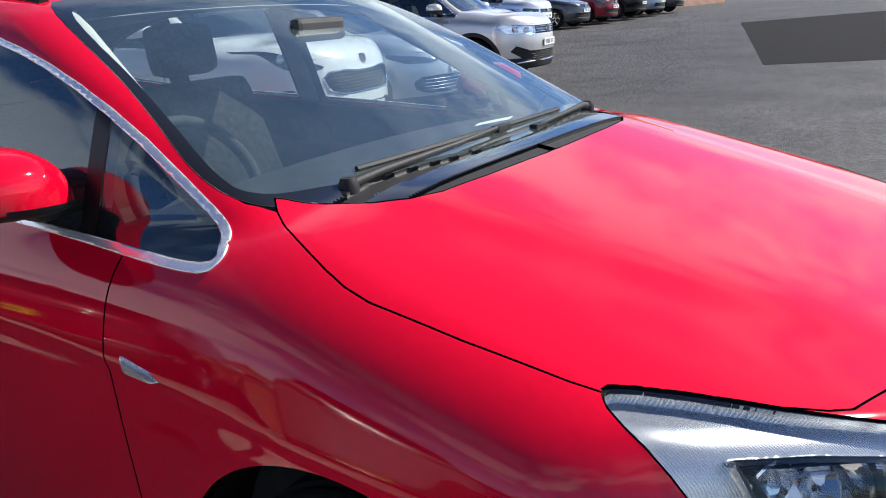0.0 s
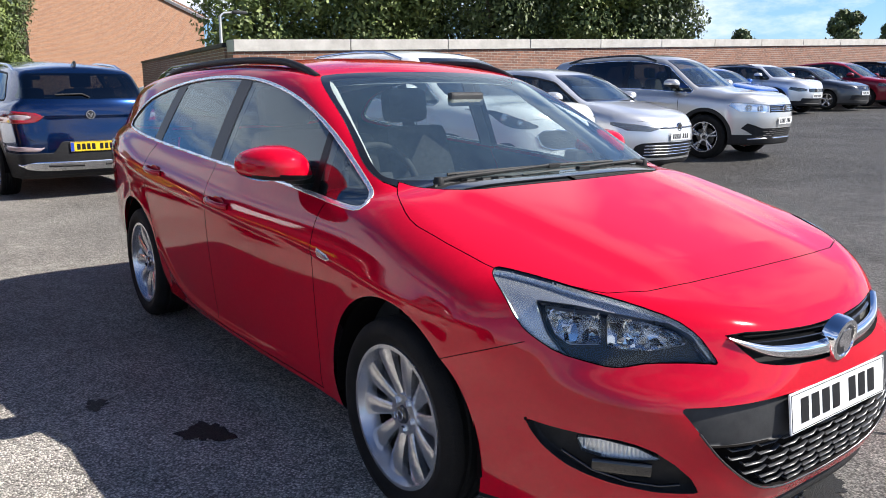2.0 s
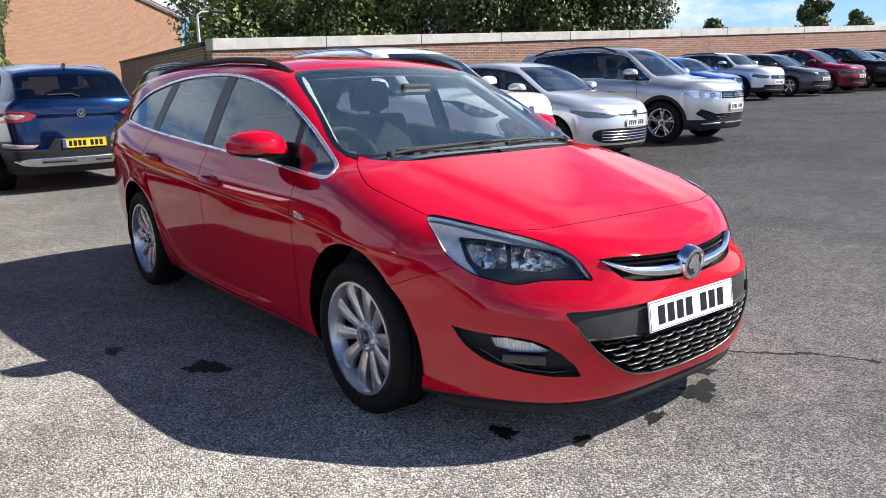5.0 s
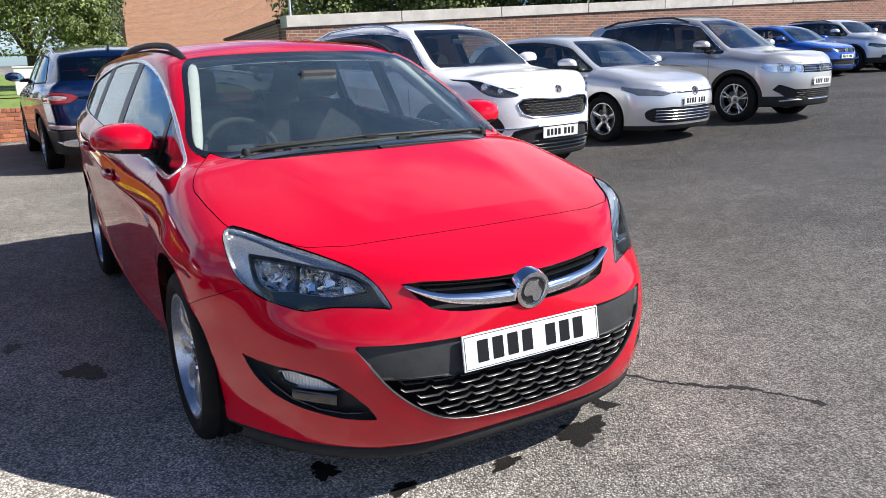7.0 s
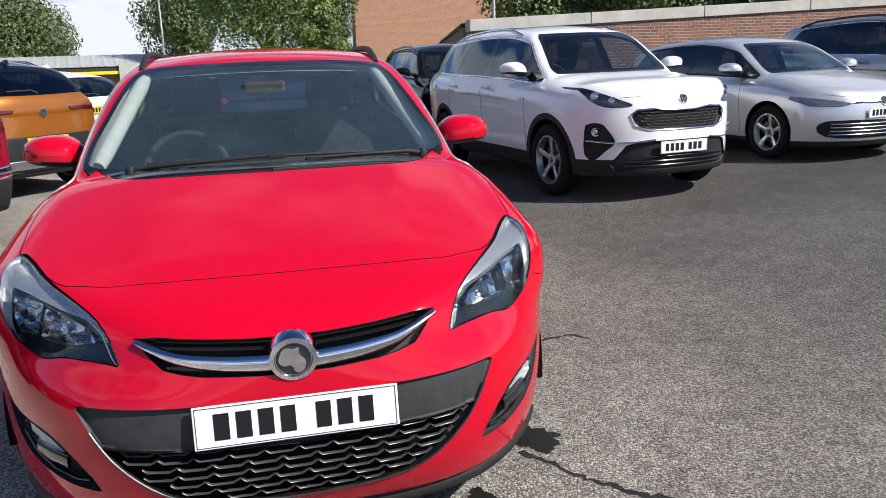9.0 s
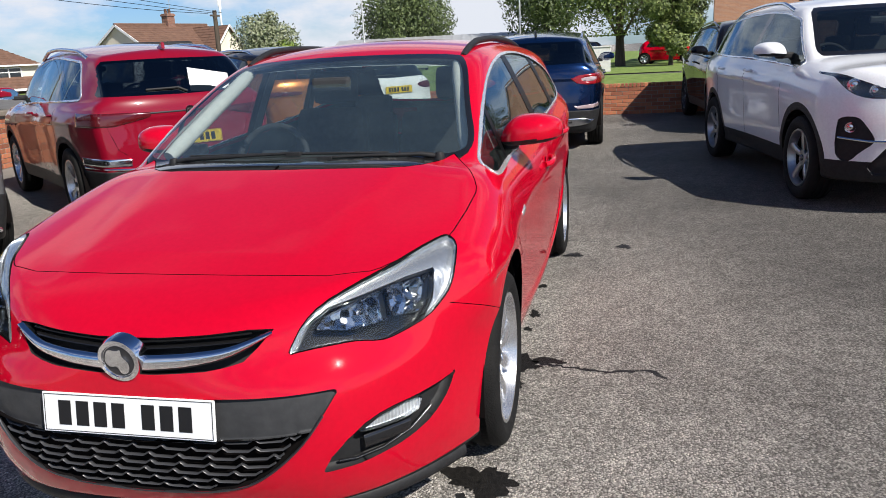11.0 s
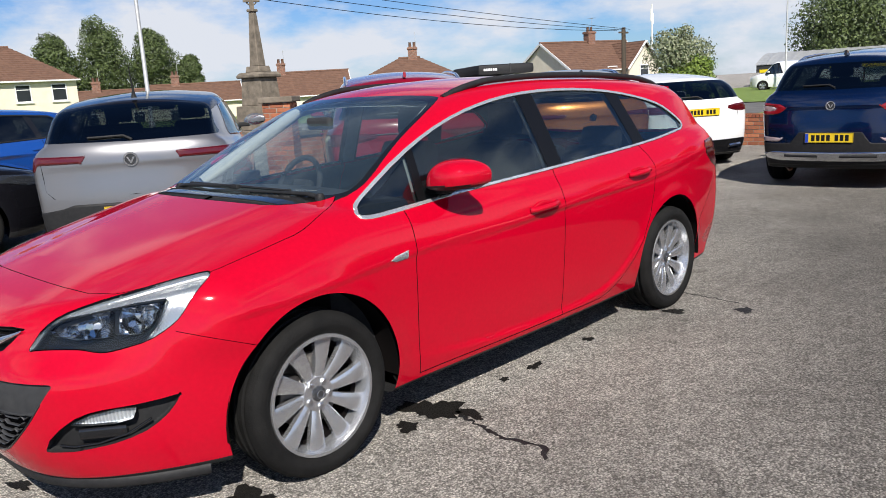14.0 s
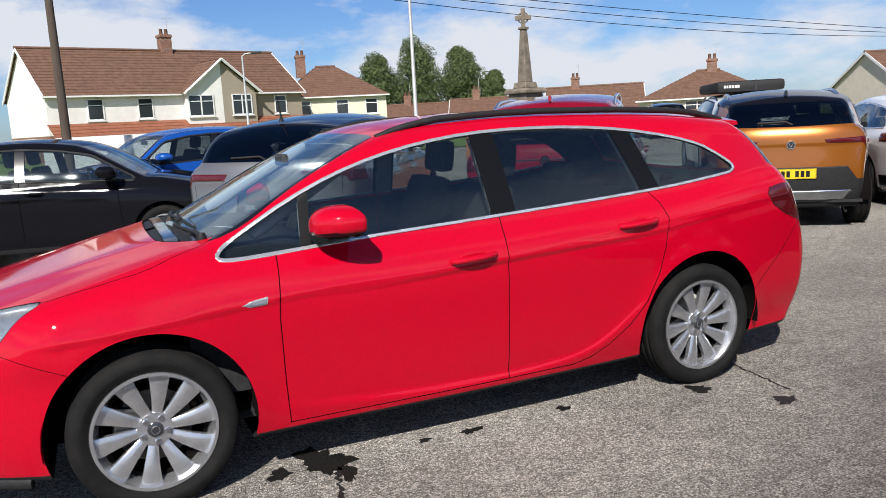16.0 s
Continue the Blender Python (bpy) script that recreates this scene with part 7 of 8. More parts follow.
def long_wall(name, p, q, top0, top1, thick, mat, cope, label, cope_h=0.27, stone=3.06, cope_out=0.05):
    """A brick wall with coping stones laid end to end."""
    p, q = Vector((*p, 0)), Vector((*q, 0))
    d = q - p
    length = d.length
    a = math.atan2(d.y, d.x)
    wall = new(name)
    wall.matrix_world = Matrix.Translation(p) @ pose(0, 0, 0, 0, 0, math.degrees(a))
    tagged(wall, label, "wall", kind="structure")
    bm = bmesh.new()
    vs = box(bm, 0, length, -thick / 2, thick / 2, -4.0, 0)
    for v in vs:
        if v.co.z > -1:
            v.co.z = (top0 if v.co.x < length / 2 else top1) - cope_h
    part("brickwork", bm, mat, wall)
    n = max(1, round(length / stone))
    for i in range(n):
        x0, x1 = i * length / n + 0.006, (i + 1) * length / n - 0.006
        bm = bmesh.new()
        z0, z1 = top0 + (top1 - top0) * x0 / length, top0 + (top1 - top0) * x1 / length
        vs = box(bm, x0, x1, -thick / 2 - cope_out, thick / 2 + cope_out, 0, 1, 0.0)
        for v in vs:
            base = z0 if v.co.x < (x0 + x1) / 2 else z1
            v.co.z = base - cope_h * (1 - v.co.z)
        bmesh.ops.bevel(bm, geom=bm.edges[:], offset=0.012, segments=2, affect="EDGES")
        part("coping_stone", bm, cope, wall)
    return wall


long_wall("wall_east", (-15.65, 4.9), (-16.2, 63.0), 2.28, 4.20, 0.33, BRICK, CONCRETE, "long red-brown brick wall with pale concrete coping")
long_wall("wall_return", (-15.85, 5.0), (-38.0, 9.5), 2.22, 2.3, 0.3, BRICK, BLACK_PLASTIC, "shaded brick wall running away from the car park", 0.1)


# ---- the low wall, grass and road beyond it ----
def brick_run(name, p, q, height, label, seed, built=300, cap=True):
    """A low wall of single bricks in running bond, with a mortar core."""
    p, q = Vector((*p, 0)), Vector((*q, 0))
    length = (q - p).length
    wall = new(name)
    wall.matrix_world = Matrix.Translation(p) @ pose(0, 0, 0, 0, 0, math.degrees(math.atan2(q.y - p.y, q.x - p.x)))
    tagged(wall, label, "wall", kind="structure")
    part("mortar", boxed(0, length, -0.10, 0.10, -0.1, height - 0.076), MORTAR, wall)
    rnd = random.Random(seed)
    meshes = []
    for w in (0.215, 0.1025):
        me = bpy.data.meshes.new("brick")
        b = boxed(-w / 2, w / 2, -0.106, 0.106, 0, 0.065, 0.004)
        b.to_mesh(me)
        b.free()
        me.materials.append(BRICK_PIECE)
        meshes.append(me)
    n = 0
    rest = bmesh.new()
    for r in range(int((height - 0.08) / 0.075)):
        x = 0.11 - (0.1125 if r % 2 else 0)
        while x < length - 0.1:
            if x > 0.05:
                if n < built:
                    b = new("brick", meshes[0])
                    b.parent = wall
                    b.matrix_local = pose(x, rnd.uniform(-0.002, 0.002), r * 0.075 + 0.005, 0, 0, rnd.uniform(-0.4, 0.4))
                else:
                    box(rest, x - 0.1075, x + 0.1075, -0.106, 0.106, r * 0.075 + 0.005, r * 0.075 + 0.07)
                n += 1
            x += 0.225
    if len(rest.verts):
        tagged(part("bricks", rest, BRICK_PIECE, wall), kind="stuff")
    else:
        rest.free()
    if cap:
        bm = bmesh.new()
        x = 0.0
        me = bpy.data.meshes.new("cap_brick")
        b = boxed(-0.0325, 0.0325, -0.112, 0.112, 0, 0.07, 0.005)
        b.to_mesh(me)
        b.free()
        me.materials.append(BRICK_PIECE)
        z = int((height - 0.08) / 0.075) * 0.075 + 0.005
        while x < length:
            o = new("cap_brick", me)
            o.parent = wall
            o.matrix_local = pose(x + 0.036, 0, z + rnd.uniform(-0.002, 0.002))
            x += 0.075
    return wall


def brick_piece():
    m = material("orange_red_brick", (0.35, 0.12, 0.06), 0.9)
    nodes, link = m.node_tree.nodes, m.node_tree.links.new
    info = nodes.new("ShaderNodeObjectInfo")
    ramp = nodes.new("ShaderNodeValToRGB")
    ramp.color_ramp.elements[0].color, ramp.color_ramp.elements[1].color = (0.22, 0.075, 0.04, 1), (0.46, 0.17, 0.085, 1)
    link(info.outputs["Random"], ramp.inputs["Fac"])
    co = nodes.new("ShaderNodeTexCoord")
    nz = node(m, "ShaderNodeTexNoise", Scale=30.0, Detail=6.0)
    link(co.outputs["Object"], nz.inputs["Vector"])
    mix = nodes.new("ShaderNodeMix")
    mix.data_type, mix.blend_type = "RGBA", "MULTIPLY"
    mix.inputs["Factor"].default_value = 0.6
    link(ramp.outputs["Color"], mix.inputs["A"])
    link(nz.outputs["Color"], mix.inputs["B"])
    bright = nodes.new("ShaderNodeVectorMath")
    bright.operation = "SCALE"
    bright.inputs["Scale"].default_value = 1.5
    link(mix.outputs["Result"], bright.inputs[0])
    link(bright.outputs[0], nodes["Principled BSDF"].inputs["Base Color"])
    bn = node(m, "ShaderNodeBump", Strength=0.4, Distance=0.004)
    link(nz.outputs["Fac"], bn.inputs["Height"])
    link(bn.outputs["Normal"], nodes["Principled BSDF"].inputs["Normal"])
    return m


BRICK_PIECE = brick_piece()
ROAD = mottled("road", (0.09, 0.088, 0.085), (0.16, 0.155, 0.15), 1.2, 0.9, 0.3, 60)


def sheet(name, outline, z, mat, label, category):
    bm = bmesh.new()
    bm.faces.new([bm.verts.new((x, y, z)) for x, y in outline])
    bmesh.ops.recalc_face_normals(bm, faces=bm.faces)
    for f in bm.faces:
        if f.normal.z < 0:
            f.normal_flip()
    return tagged(part(name, bm, mat), label, category, kind="structure")


sheet("verge", [(-13.75, -5.0), (-13.75, 4.3), (-25.0, 6.5), (-27.0, -6.0)], 0.30, GRASS, "mown grass verge behind the low wall", "grass")
part("verge_edge", boxed(-13.74, -13.70, -4.9, 4.3, -0.1, 0.31), MORTAR).matrix_world = Matrix()
tagged(bpy.data.objects["verge_edge"], "low earth edge of the verge", "edging", kind="structure")
sheet("road", [(-25.0, -60), (-25.0, 9.0), (-33.0, 10.0), (-37.0, -60)], 0.02, ROAD, "grey asphalt road beyond the grass", "road")
sheet("green", [(-34.0, -26), (-33.6, 14.0), (-120.0, 40.0), (-120.0, -26)], 0.06, GRASS, "open green with mown grass", "grass")
sheet("far_green", [(60, -32), (-25, -32), (-120, -60), (-120, -140), (80, -140)], 0.05, GRASS, "grass and gardens in front of the houses", "grass")


# ---- trees ----
STREET_WHITE = mottled("weathered_white_paint", (0.58, 0.57, 0.54), (0.76, 0.75, 0.72), 5, 0.7, 0.1, 60)
BARK = mottled("bark", (0.06, 0.045, 0.035), (0.14, 0.11, 0.085), 6, 0.95, 0.6, 40, stretch=(1, 1, 0.2))


def leaf_material(name, dark, light):
    m = material(name, dark, 0.6)
    nodes, link = m.node_tree.nodes, m.node_tree.links.new
    geo = nodes.new("ShaderNodeNewGeometry")
    ramp = nodes.new("ShaderNodeValToRGB")
    ramp.color_ramp.elements[0].color, ramp.color_ramp.elements[1].color = (*dark, 1), (*light, 1)
    link(geo.outputs["Random Per Island"], ramp.inputs["Fac"])
    link(ramp.outputs["Color"], nodes["Principled BSDF"].inputs["Base Color"])
    return m


LEAF = leaf_material("leaves", (0.045, 0.075, 0.016), (0.20, 0.25, 0.065))
LEAF_DARK = leaf_material("dark_leaves", (0.028, 0.046, 0.015), (0.115, 0.155, 0.045))
LEAF_PALE = leaf_material("pale_leaves", (0.08, 0.11, 0.04), (0.32, 0.34, 0.22))
LEAF_LIME = leaf_material("lime_leaves", (0.07, 0.12, 0.015), (0.20, 0.27, 0.04))


def tree(name, x, y, height, radius, base, mat, label, seed, leaves=9000, leaf=0.16, lobes=14, trunk_r=0.16, slim=1.0):
    """A tapered trunk with limbs, and a crown of many small leaves gathered in uneven lobes."""
    rng = np.random.default_rng(seed)
    t = thing(name, pose(x, y, ground_z(x, y)), label, "tree", "trees")
    lean = rng.normal(0, 0.03, 2)
    top = height * 0.82
    pts = [(lean[0] * z * k, lean[1] * z * k, z) for k, z in zip((0, 0.5, 1, 1.2), (-0.1, base * 0.7, base + (top - base) * 0.45, top))]
    part("trunk", tube(pts, trunk_r, 9, [1.25, 0.9, 0.6, 0.2]), BARK, t)
    centres, radii = [], []
    for i in range(lobes):
        f = (i + 0.5) / lobes
        zc = base + (height - base) * (0.12 + 0.76 * f) + rng.normal(0, 0.25)
        wide = math.sin(math.pi * min(0.98, 0.22 + 0.72 * f)) ** 0.8
        a = i * 2.4 + rng.uniform(-0.5, 0.5)
        r = radius * wide * rng.uniform(0.35, 0.72)
        centres.append((r * math.cos(a), r * math.sin(a), zc))
        radii.append(radius * rng.uniform(0.34, 0.55) * (0.6 + 0.5 * wide))
    for i in range(0, lobes, 2):
        c = centres[i]
        z0 = max(base * 0.6, c[2] - radius * 0.7)
        part("limb", tube([(0, 0, z0), (c[0] * 0.5, c[1] * 0.5, (z0 + c[2]) / 2 + 0.1), c], trunk_r * 0.4, 6, [1, 0.6, 0.15]), BARK, t)
    centres, radii = np.array(centres), np.array(radii)
    k = rng.integers(0, lobes, leaves)
    d = rng.normal(size=(leaves, 3))
    d /= np.linalg.norm(d, axis=1)[:, None]
    rr = rng.uniform(0.55, 1.12, leaves) ** 0.7
    pos = centres[k] + d * (radii[k] * rr)[:, None] * np.array([1, 1, 0.85 * slim])
    pos += rng.normal(0, 0.08, pos.shape)
    pos[:, 2] = np.maximum(pos[:, 2], base * 0.75)
    nrm = d + rng.normal(0, 0.5, d.shape)
    nrm /= np.linalg.norm(nrm, axis=1)[:, None]
    u = np.cross(nrm, rng.normal(size=(leaves, 3)))
    u /= np.linalg.norm(u, axis=1)[:, None]
    w = np.cross(nrm, u)
    s1 = (leaf * rng.uniform(0.6, 1.5, leaves))[:, None]
    v = np.stack([pos - u * s1, pos + w * s1 * 0.5, pos + u * s1, pos - w * s1 * 0.5], 1).reshape(-1, 3)
    q = np.arange(leaves * 4).reshape(-1, 4)
    part("crown", soup("crown", v, q, None, smooth=False), mat, t)
    return t


# the belt of trees behind the long wall
for i, (x, y, h_, r, mt) in enumerate(((-30.5, 12.5, 8.4, 3.2, LEAF), (-28.5, 17.5, 8.8, 3.4, LEAF), (-26.5, 22.0, 9.2, 3.6, LEAF_DARK), (-24.0, 26.0, 9.0, 3.3, LEAF), (-22.6, 28.3, 9.0, 2.9, LEAF_DARK), (-33.0, 20.0, 9.6, 4.0, LEAF_DARK), (-29.0, 27.5, 9.8, 4.0, LEAF_DARK))):
    tree("tree", x, y, h_, r, 1.2, mt, "leafy green tree behind the long brick wall", 20 + i, 24000, 0.10, 22)
tree("tree", -45.0, 0.9, 11.0, 5.0, 2.4, LEAF, "broad green tree with pale branches on the green", 40, 52000, 0.085, 30, 0.26)
tree("tree", -49.0, 4.5, 9.0, 2.3, 1.6, LEAF_DARK, "dark green tree beside the brick building", 46, 24000, 0.08, 24)
cab = thing("utility_cabinet", pose(-36.5, 0.1, 0.06), "plain white utility cabinet on the grass", "cabinet")
part("body", boxed(-0.25, 0.25, -0.42, 0.42, 0, 1.15, 0.02), STREET_WHITE, cab)
part("lid", boxed(-0.29, 0.29, -0.46, 0.46, 1.15, 1.21, 0.015), STREET_WHITE, cab)
tree("tree", -42.5, 3.6, 5.5, 1.5, 0.3, LEAF, "slim ivy-covered tree on the green", 41, 14000, 0.085, 10, 0.14)
tree("tree", -78.0, -6.5, 10.5, 4.2, 2.0, LEAF_DARK, "dark green tree across the road", 42, 16000, 0.15, 18)
tree("tree", -84.6, -22.9, 8.3, 6.0, 0.6, LEAF_DARK, "round dense green tree behind a shed", 43, 26000, 0.15, 28)
tree("tree", -53.4, -25.2, 4.6, 2.5, 1.6, LEAF_PALE, "small pale flowering tree", 44, 7000, 0.10, 20)
tree("shrub", -52.4, -23.7, 2.3, 2.2, 0.2, LEAF_LIME, "bright green shrub beside a small tree", 45, 7000, 0.12, 12)
for i, (x, y, h_, r) in enumerate(((-37.5, -87.5, 11.6, 3.5), (-43.2, -86.6, 10.8, 3.2), (-32.6, -88.6, 10.2, 3.0), (-47.0, -85.0, 7.6, 1.7))):
    tree("tree", x, y, h_, r, 1.0, LEAF_DARK, "tall dark green tree behind the houses", 50 + i, 24000, 0.12, 30)
tree("tree", -34.5, 70.0, 7.6, 1.8, 1.0, LEAF_DARK, "dark conifer far behind the wall", 56, 4000, 0.2, 10)
tree("tree", -31.3, 71.4, 6.2, 1.6, 0.8, LEAF_DARK, "dark conifer far behind the wall", 59, 4000, 0.16, 10)
tree("tree", -38.0, 60.0, 5.0, 1.8, 1.0, LEAF_DARK, "small dark tree far behind the wall", 57, 3000, 0.2, 8)
tree("tree", -41.0, 55.0, 5.0, 1.6, 1.0, LEAF_DARK, "small dark tree far behind the wall", 58, 3000, 0.2, 8)

GRIT = material("yellow_plastic", (0.75, 0.55, 0.01), 0.5)
# ---- houses ----
TILE_BROWN = mottled("brown_roof_tiles", (0.105, 0.056, 0.038), (0.185, 0.10, 0.066), 3, 0.9, 0.5, 30)
RENDER_WHITE = mottled("white_render", (0.70, 0.69, 0.66), (0.80, 0.79, 0.76), 2, 0.95, 0.3, 50)
RENDER_CREAM = mottled("cream_render", (0.66, 0.60, 0.48), (0.76, 0.70, 0.58), 2, 0.95, 0.3, 50)
RENDER_GREY = mottled("pebbledash", (0.26, 0.22, 0.17), (0.38, 0.33, 0.26), 30, 0.95, 0.5, 120)
UPVC = material("white_frame", (0.78, 0.78, 0.78), 0.4)
PANE = material("house_window", (0.03, 0.035, 0.04), 0.06, 0.0, Coat_Weight=0.5)
WOOD_POLE = mottled("wooden_pole", (0.05, 0.038, 0.03), (0.11, 0.085, 0.065), 5, 0.95, 0.4, 40, stretch=(1, 1, 0.1))
STEEL = mottled("galvanised_steel", (0.42, 0.43, 0.43), (0.55, 0.56, 0.56), 4, 0.5, 0.0, metal=0.4)
STONE = mottled("weathered_stone", (0.10, 0.085, 0.065), (0.24, 0.20, 0.155), 4, 0.95, 0.5, 40)


def tile_courses(bm, x0, x1, eave, ridge, y0, y1, hip0=0.0, hip1=0.0, step=0.33):
    """One roof slope from y0 (eave) to y1 (ridge) in overlapping courses."""
    n = max(3, int(math.hypot(ridge - eave, y1 - y0) / step))
    line = lambda t, up: [bm.verts.new((a, y0 + (y1 - y0) * t, eave + (ridge - eave) * t + up)) for a in (x0 + hip0 * t, x1 - hip1 * t)]
    low = line(0, -0.02)
    for i in range(n):
        lip, high = line(i / n, 0.045), line((i + 1) / n, 0)
        bm.faces.new((low[0], low[1], lip[1], lip[0]))
        bm.faces.new((lip[0], lip[1], high[1], high[0]))
        low = high


def window(house, x, z, w, h_, y, mat=UPVC, panes=2):
    """A framed window on the front wall at that place, set into the wall."""
    f = bmesh.new()
    for a in ((x - w / 2, x + w / 2, z, z + 0.07), (x - w / 2, x + w / 2, z + h_ - 0.07, z + h_), (x - w / 2, x - w / 2 + 0.07, z, z + h_), (x + w / 2 - 0.07, x + w / 2, z, z + h_)):
        box(f, a[0], a[1], y - 0.05, y + 0.03, a[2], a[3])
    for i in range(1, panes):
        xm = x - w / 2 + w * i / panes
        box(f, xm - 0.035, xm + 0.035, y - 0.05, y + 0.03, z, z + h_)
    box(f, x - w / 2, x + w / 2, y - 0.05, y + 0.03, z + h_ * 0.68, z + h_ * 0.68 + 0.05)
    o = part("window", f, mat, house, "white framed window")
    for i in range(panes):
        a, b = x - w / 2 + w * i / panes + 0.05, x - w / 2 + w * (i + 1) / panes - 0.05
        part("pane", boxed(a, b, y - 0.01, y + 0.0, z + 0.05, z + h_ - 0.05), PANE, o)
    part("sill", boxed(x - w / 2 - 0.06, x + w / 2 + 0.06, y - 0.12, y + 0.02, z - 0.08, z), UPVC, o)


def chimney(house, x, y, z, h_=1.3, w=0.75):
    bm = boxed(x - w / 2, x + w / 2, y - 0.35, y + 0.35, z - 0.8, z + h_)
    box(bm, x - w / 2 - 0.06, x + w / 2 + 0.06, y - 0.41, y + 0.41, z + h_ - 0.2, z + h_ - 0.05)
    c = part("chimney", bm, BRICK, house)
    for dx in (-0.18, 0.18):
        part("chimney_pot", lathe([(0.13, 0), (0.11, 0.35), (0.13, 0.38)], 12, "z"), TILE_BROWN, c).matrix_local = pose(x + dx, y, z + h_)
    ae = tube([(x + 0.3, y, z + h_ - 0.2), (x + 0.3, y, z + h_ + 1.2)], 0.02, 5)
    for i in range(5):
        box(ae, x + 0.05 + 0.12 * i, x + 0.06 + 0.12 * i, y - 0.28, y + 0.28, z + h_ + 1.1, z + h_ + 1.115)
    part("aerial", ae, STEEL, c)


def house(x, y, face, w, d, eave, ridge, wall, label, hip=0.0, base=0.0, lower=None, gable_front=None, windows=(), stacks=(), lean_to=None, split=None):
    """A house whose front looks along -y of its pose."""
    o = thing("house", pose(x, y, base, 0, 0, face), label, "house", "houses")
    if lower:
        part("ground_floor_wall", boxed(-w / 2, w / 2, 0, d, -0.3, 2.5), lower, o)
    if split is not None:
        part("wall", boxed(-w / 2, split, 0.004, d, 2.5 if lower else -0.3, eave), wall, o)
        part("wall", boxed(split, w / 2, 0.004, d, 2.5 if lower else -0.3, eave), RENDER_GREY, o, "grey pebbledash wall")
    else:
        part("wall", boxed(-w / 2, w / 2, 0.004, d, 2.5 if lower else -0.3, eave), wall, o)
    if not hip:
        for sx_ in (-1, 1):
            bm = bmesh.new()
            a = sx_ * (w / 2 - 0.02)
            vs = [bm.verts.new(p) for p in ((a, 0, eave), (a, d, eave), (a, d / 2, ridge - 0.05), (a - sx_ * 0.2, 0, eave), (a - sx_ * 0.2, d, eave), (a - sx_ * 0.2, d / 2, ridge - 0.05))]
            bm.faces.new(vs[:3])
            bm.faces.new(vs[3:][::-1])
            for i in range(3):
                j = (i + 1) % 3
                bm.faces.new((vs[i], vs[j], vs[3 + j], vs[3 + i]))
            bmesh.ops.recalc_face_normals(bm, faces=bm.faces)
            part("gable", bm, wall, o)
            for ya, yb in ((-0.3, d / 2), (d + 0.3, d / 2)):
                bm = bmesh.new()
                k0 = eave - 0.3 * (ridge - eave) / (d / 2)
                vv = [bm.verts.new(p) for p in ((sx_ * (w / 2 + 0.22), ya, k0 - 0.15), (sx_ * (w / 2 + 0.22), yb, ridge - 0.15), (sx_ * (w / 2 + 0.22), yb, ridge + 0.06), (sx_ * (w / 2 + 0.22), ya, k0 + 0.06))]
                f = bm.faces.new(vv)
                r = bmesh.ops.extrude_face_region(bm, geom=[f])
                bmesh.ops.translate(bm, vec=(-sx_ * 0.06, 0, 0), verts=[v for v in r["geom"] if isinstance(v, bmesh.types.BMVert)])
                bmesh.ops.recalc_face_normals(bm, faces=bm.faces)
                part("bargeboard", bm, UPVC, o)
    bm = bmesh.new()
    over = 0.22
    k0 = eave - 0.3 * (ridge - eave) / (d / 2)
    tile_courses(bm, -w / 2 - over, w / 2 + over, k0, ridge, -0.3, d / 2, hip, hip)
    tile_courses(bm, -w / 2 - over, w / 2 + over, k0, ridge, d + 0.3, d / 2, hip, hip)
    if hip:
        for sx_ in (-1, 1):
            n = 14
            low = None
            for i in range(n + 1):
                t = i / n
                xa, za, e0 = sx_ * (w / 2 + over - hip * t), k0 + (ridge - k0) * t, (d / 2 + 0.3) * (1 - t)
                lip = [bm.verts.new((xa, d / 2 + q * e0, za + 0.04)) for q in (-1, 1)]
                under = [bm.verts.new((xa, d / 2 + q * e0, za)) for q in (-1, 1)]
                if low:
                    bm.faces.new((low[0], low[1], under[1], under[0]))
                bm.faces.new((under[0], under[1], lip[1], lip[0]))
                low = lip
    part("roof", bm, TILE_BROWN, o, "brown tiled roof")
    part("ridge_tiles", tube([(-w / 2 - over + hip, d / 2, ridge + 0.03), (w / 2 + over - hip, d / 2, ridge + 0.03)], 0.10, 8), TILE_BROWN, o)
    part("gutter", boxed(-w / 2 - over, w / 2 + over, -0.38, -0.28, k0 - 0.08, k0 + 0.02), UPVC, o)
    if gable_front:
        gx, gw, gz = gable_front
        for sx_ in (-1, 1):
            bm = bmesh.new()
            vs = [bm.verts.new(p) for p in ((gx, -0.6, 2.5), (gx + sx_ * gw / 2, -0.6, 2.5), (gx + sx_ * gw / 2, -0.6, eave), (gx, -0.6, gz))]
            f = bm.faces.new(vs)
            r = bmesh.ops.extrude_face_region(bm, geom=[f])
            bmesh.ops.translate(bm, vec=(0, 0.8, 0), verts=[v for v in r["geom"] if isinstance(v, bmesh.types.BMVert)])
            bmesh.ops.recalc_face_normals(bm, faces=bm.faces)
            part("front_gable", bm, RENDER_GREY if split is not None and sx_ > 0 else wall, o)
        for sx_ in (-1, 1):
            bm = bmesh.new()
            n = 10
            low = None
            for i in range(n + 1):
                t = i / n
                xa, za = gx + sx_ * (gw / 2 + 0.3) * (1 - t), eave - 0.2 + (gz + 0.3 - eave) * t
                under, lip = ([bm.verts.new((xa, yy, za + up)) for yy in (-0.9, d * 0.45)] for up in (0.0, 0.04))
                if low:
                    bm.faces.new((low[0], low[1], under[1], under[0]))
                bm.faces.new((under[0], under[1], lip[1], lip[0]))
                low = lip
            part("gable_roof", bm, TILE_BROWN, o)
            part("bargeboard", tube([(gx + sx_ * (gw / 2 + 0.35), -0.92, eave - 0.25), (gx, -0.92, gz + 0.1)], 0.09, 4), UPVC, o)
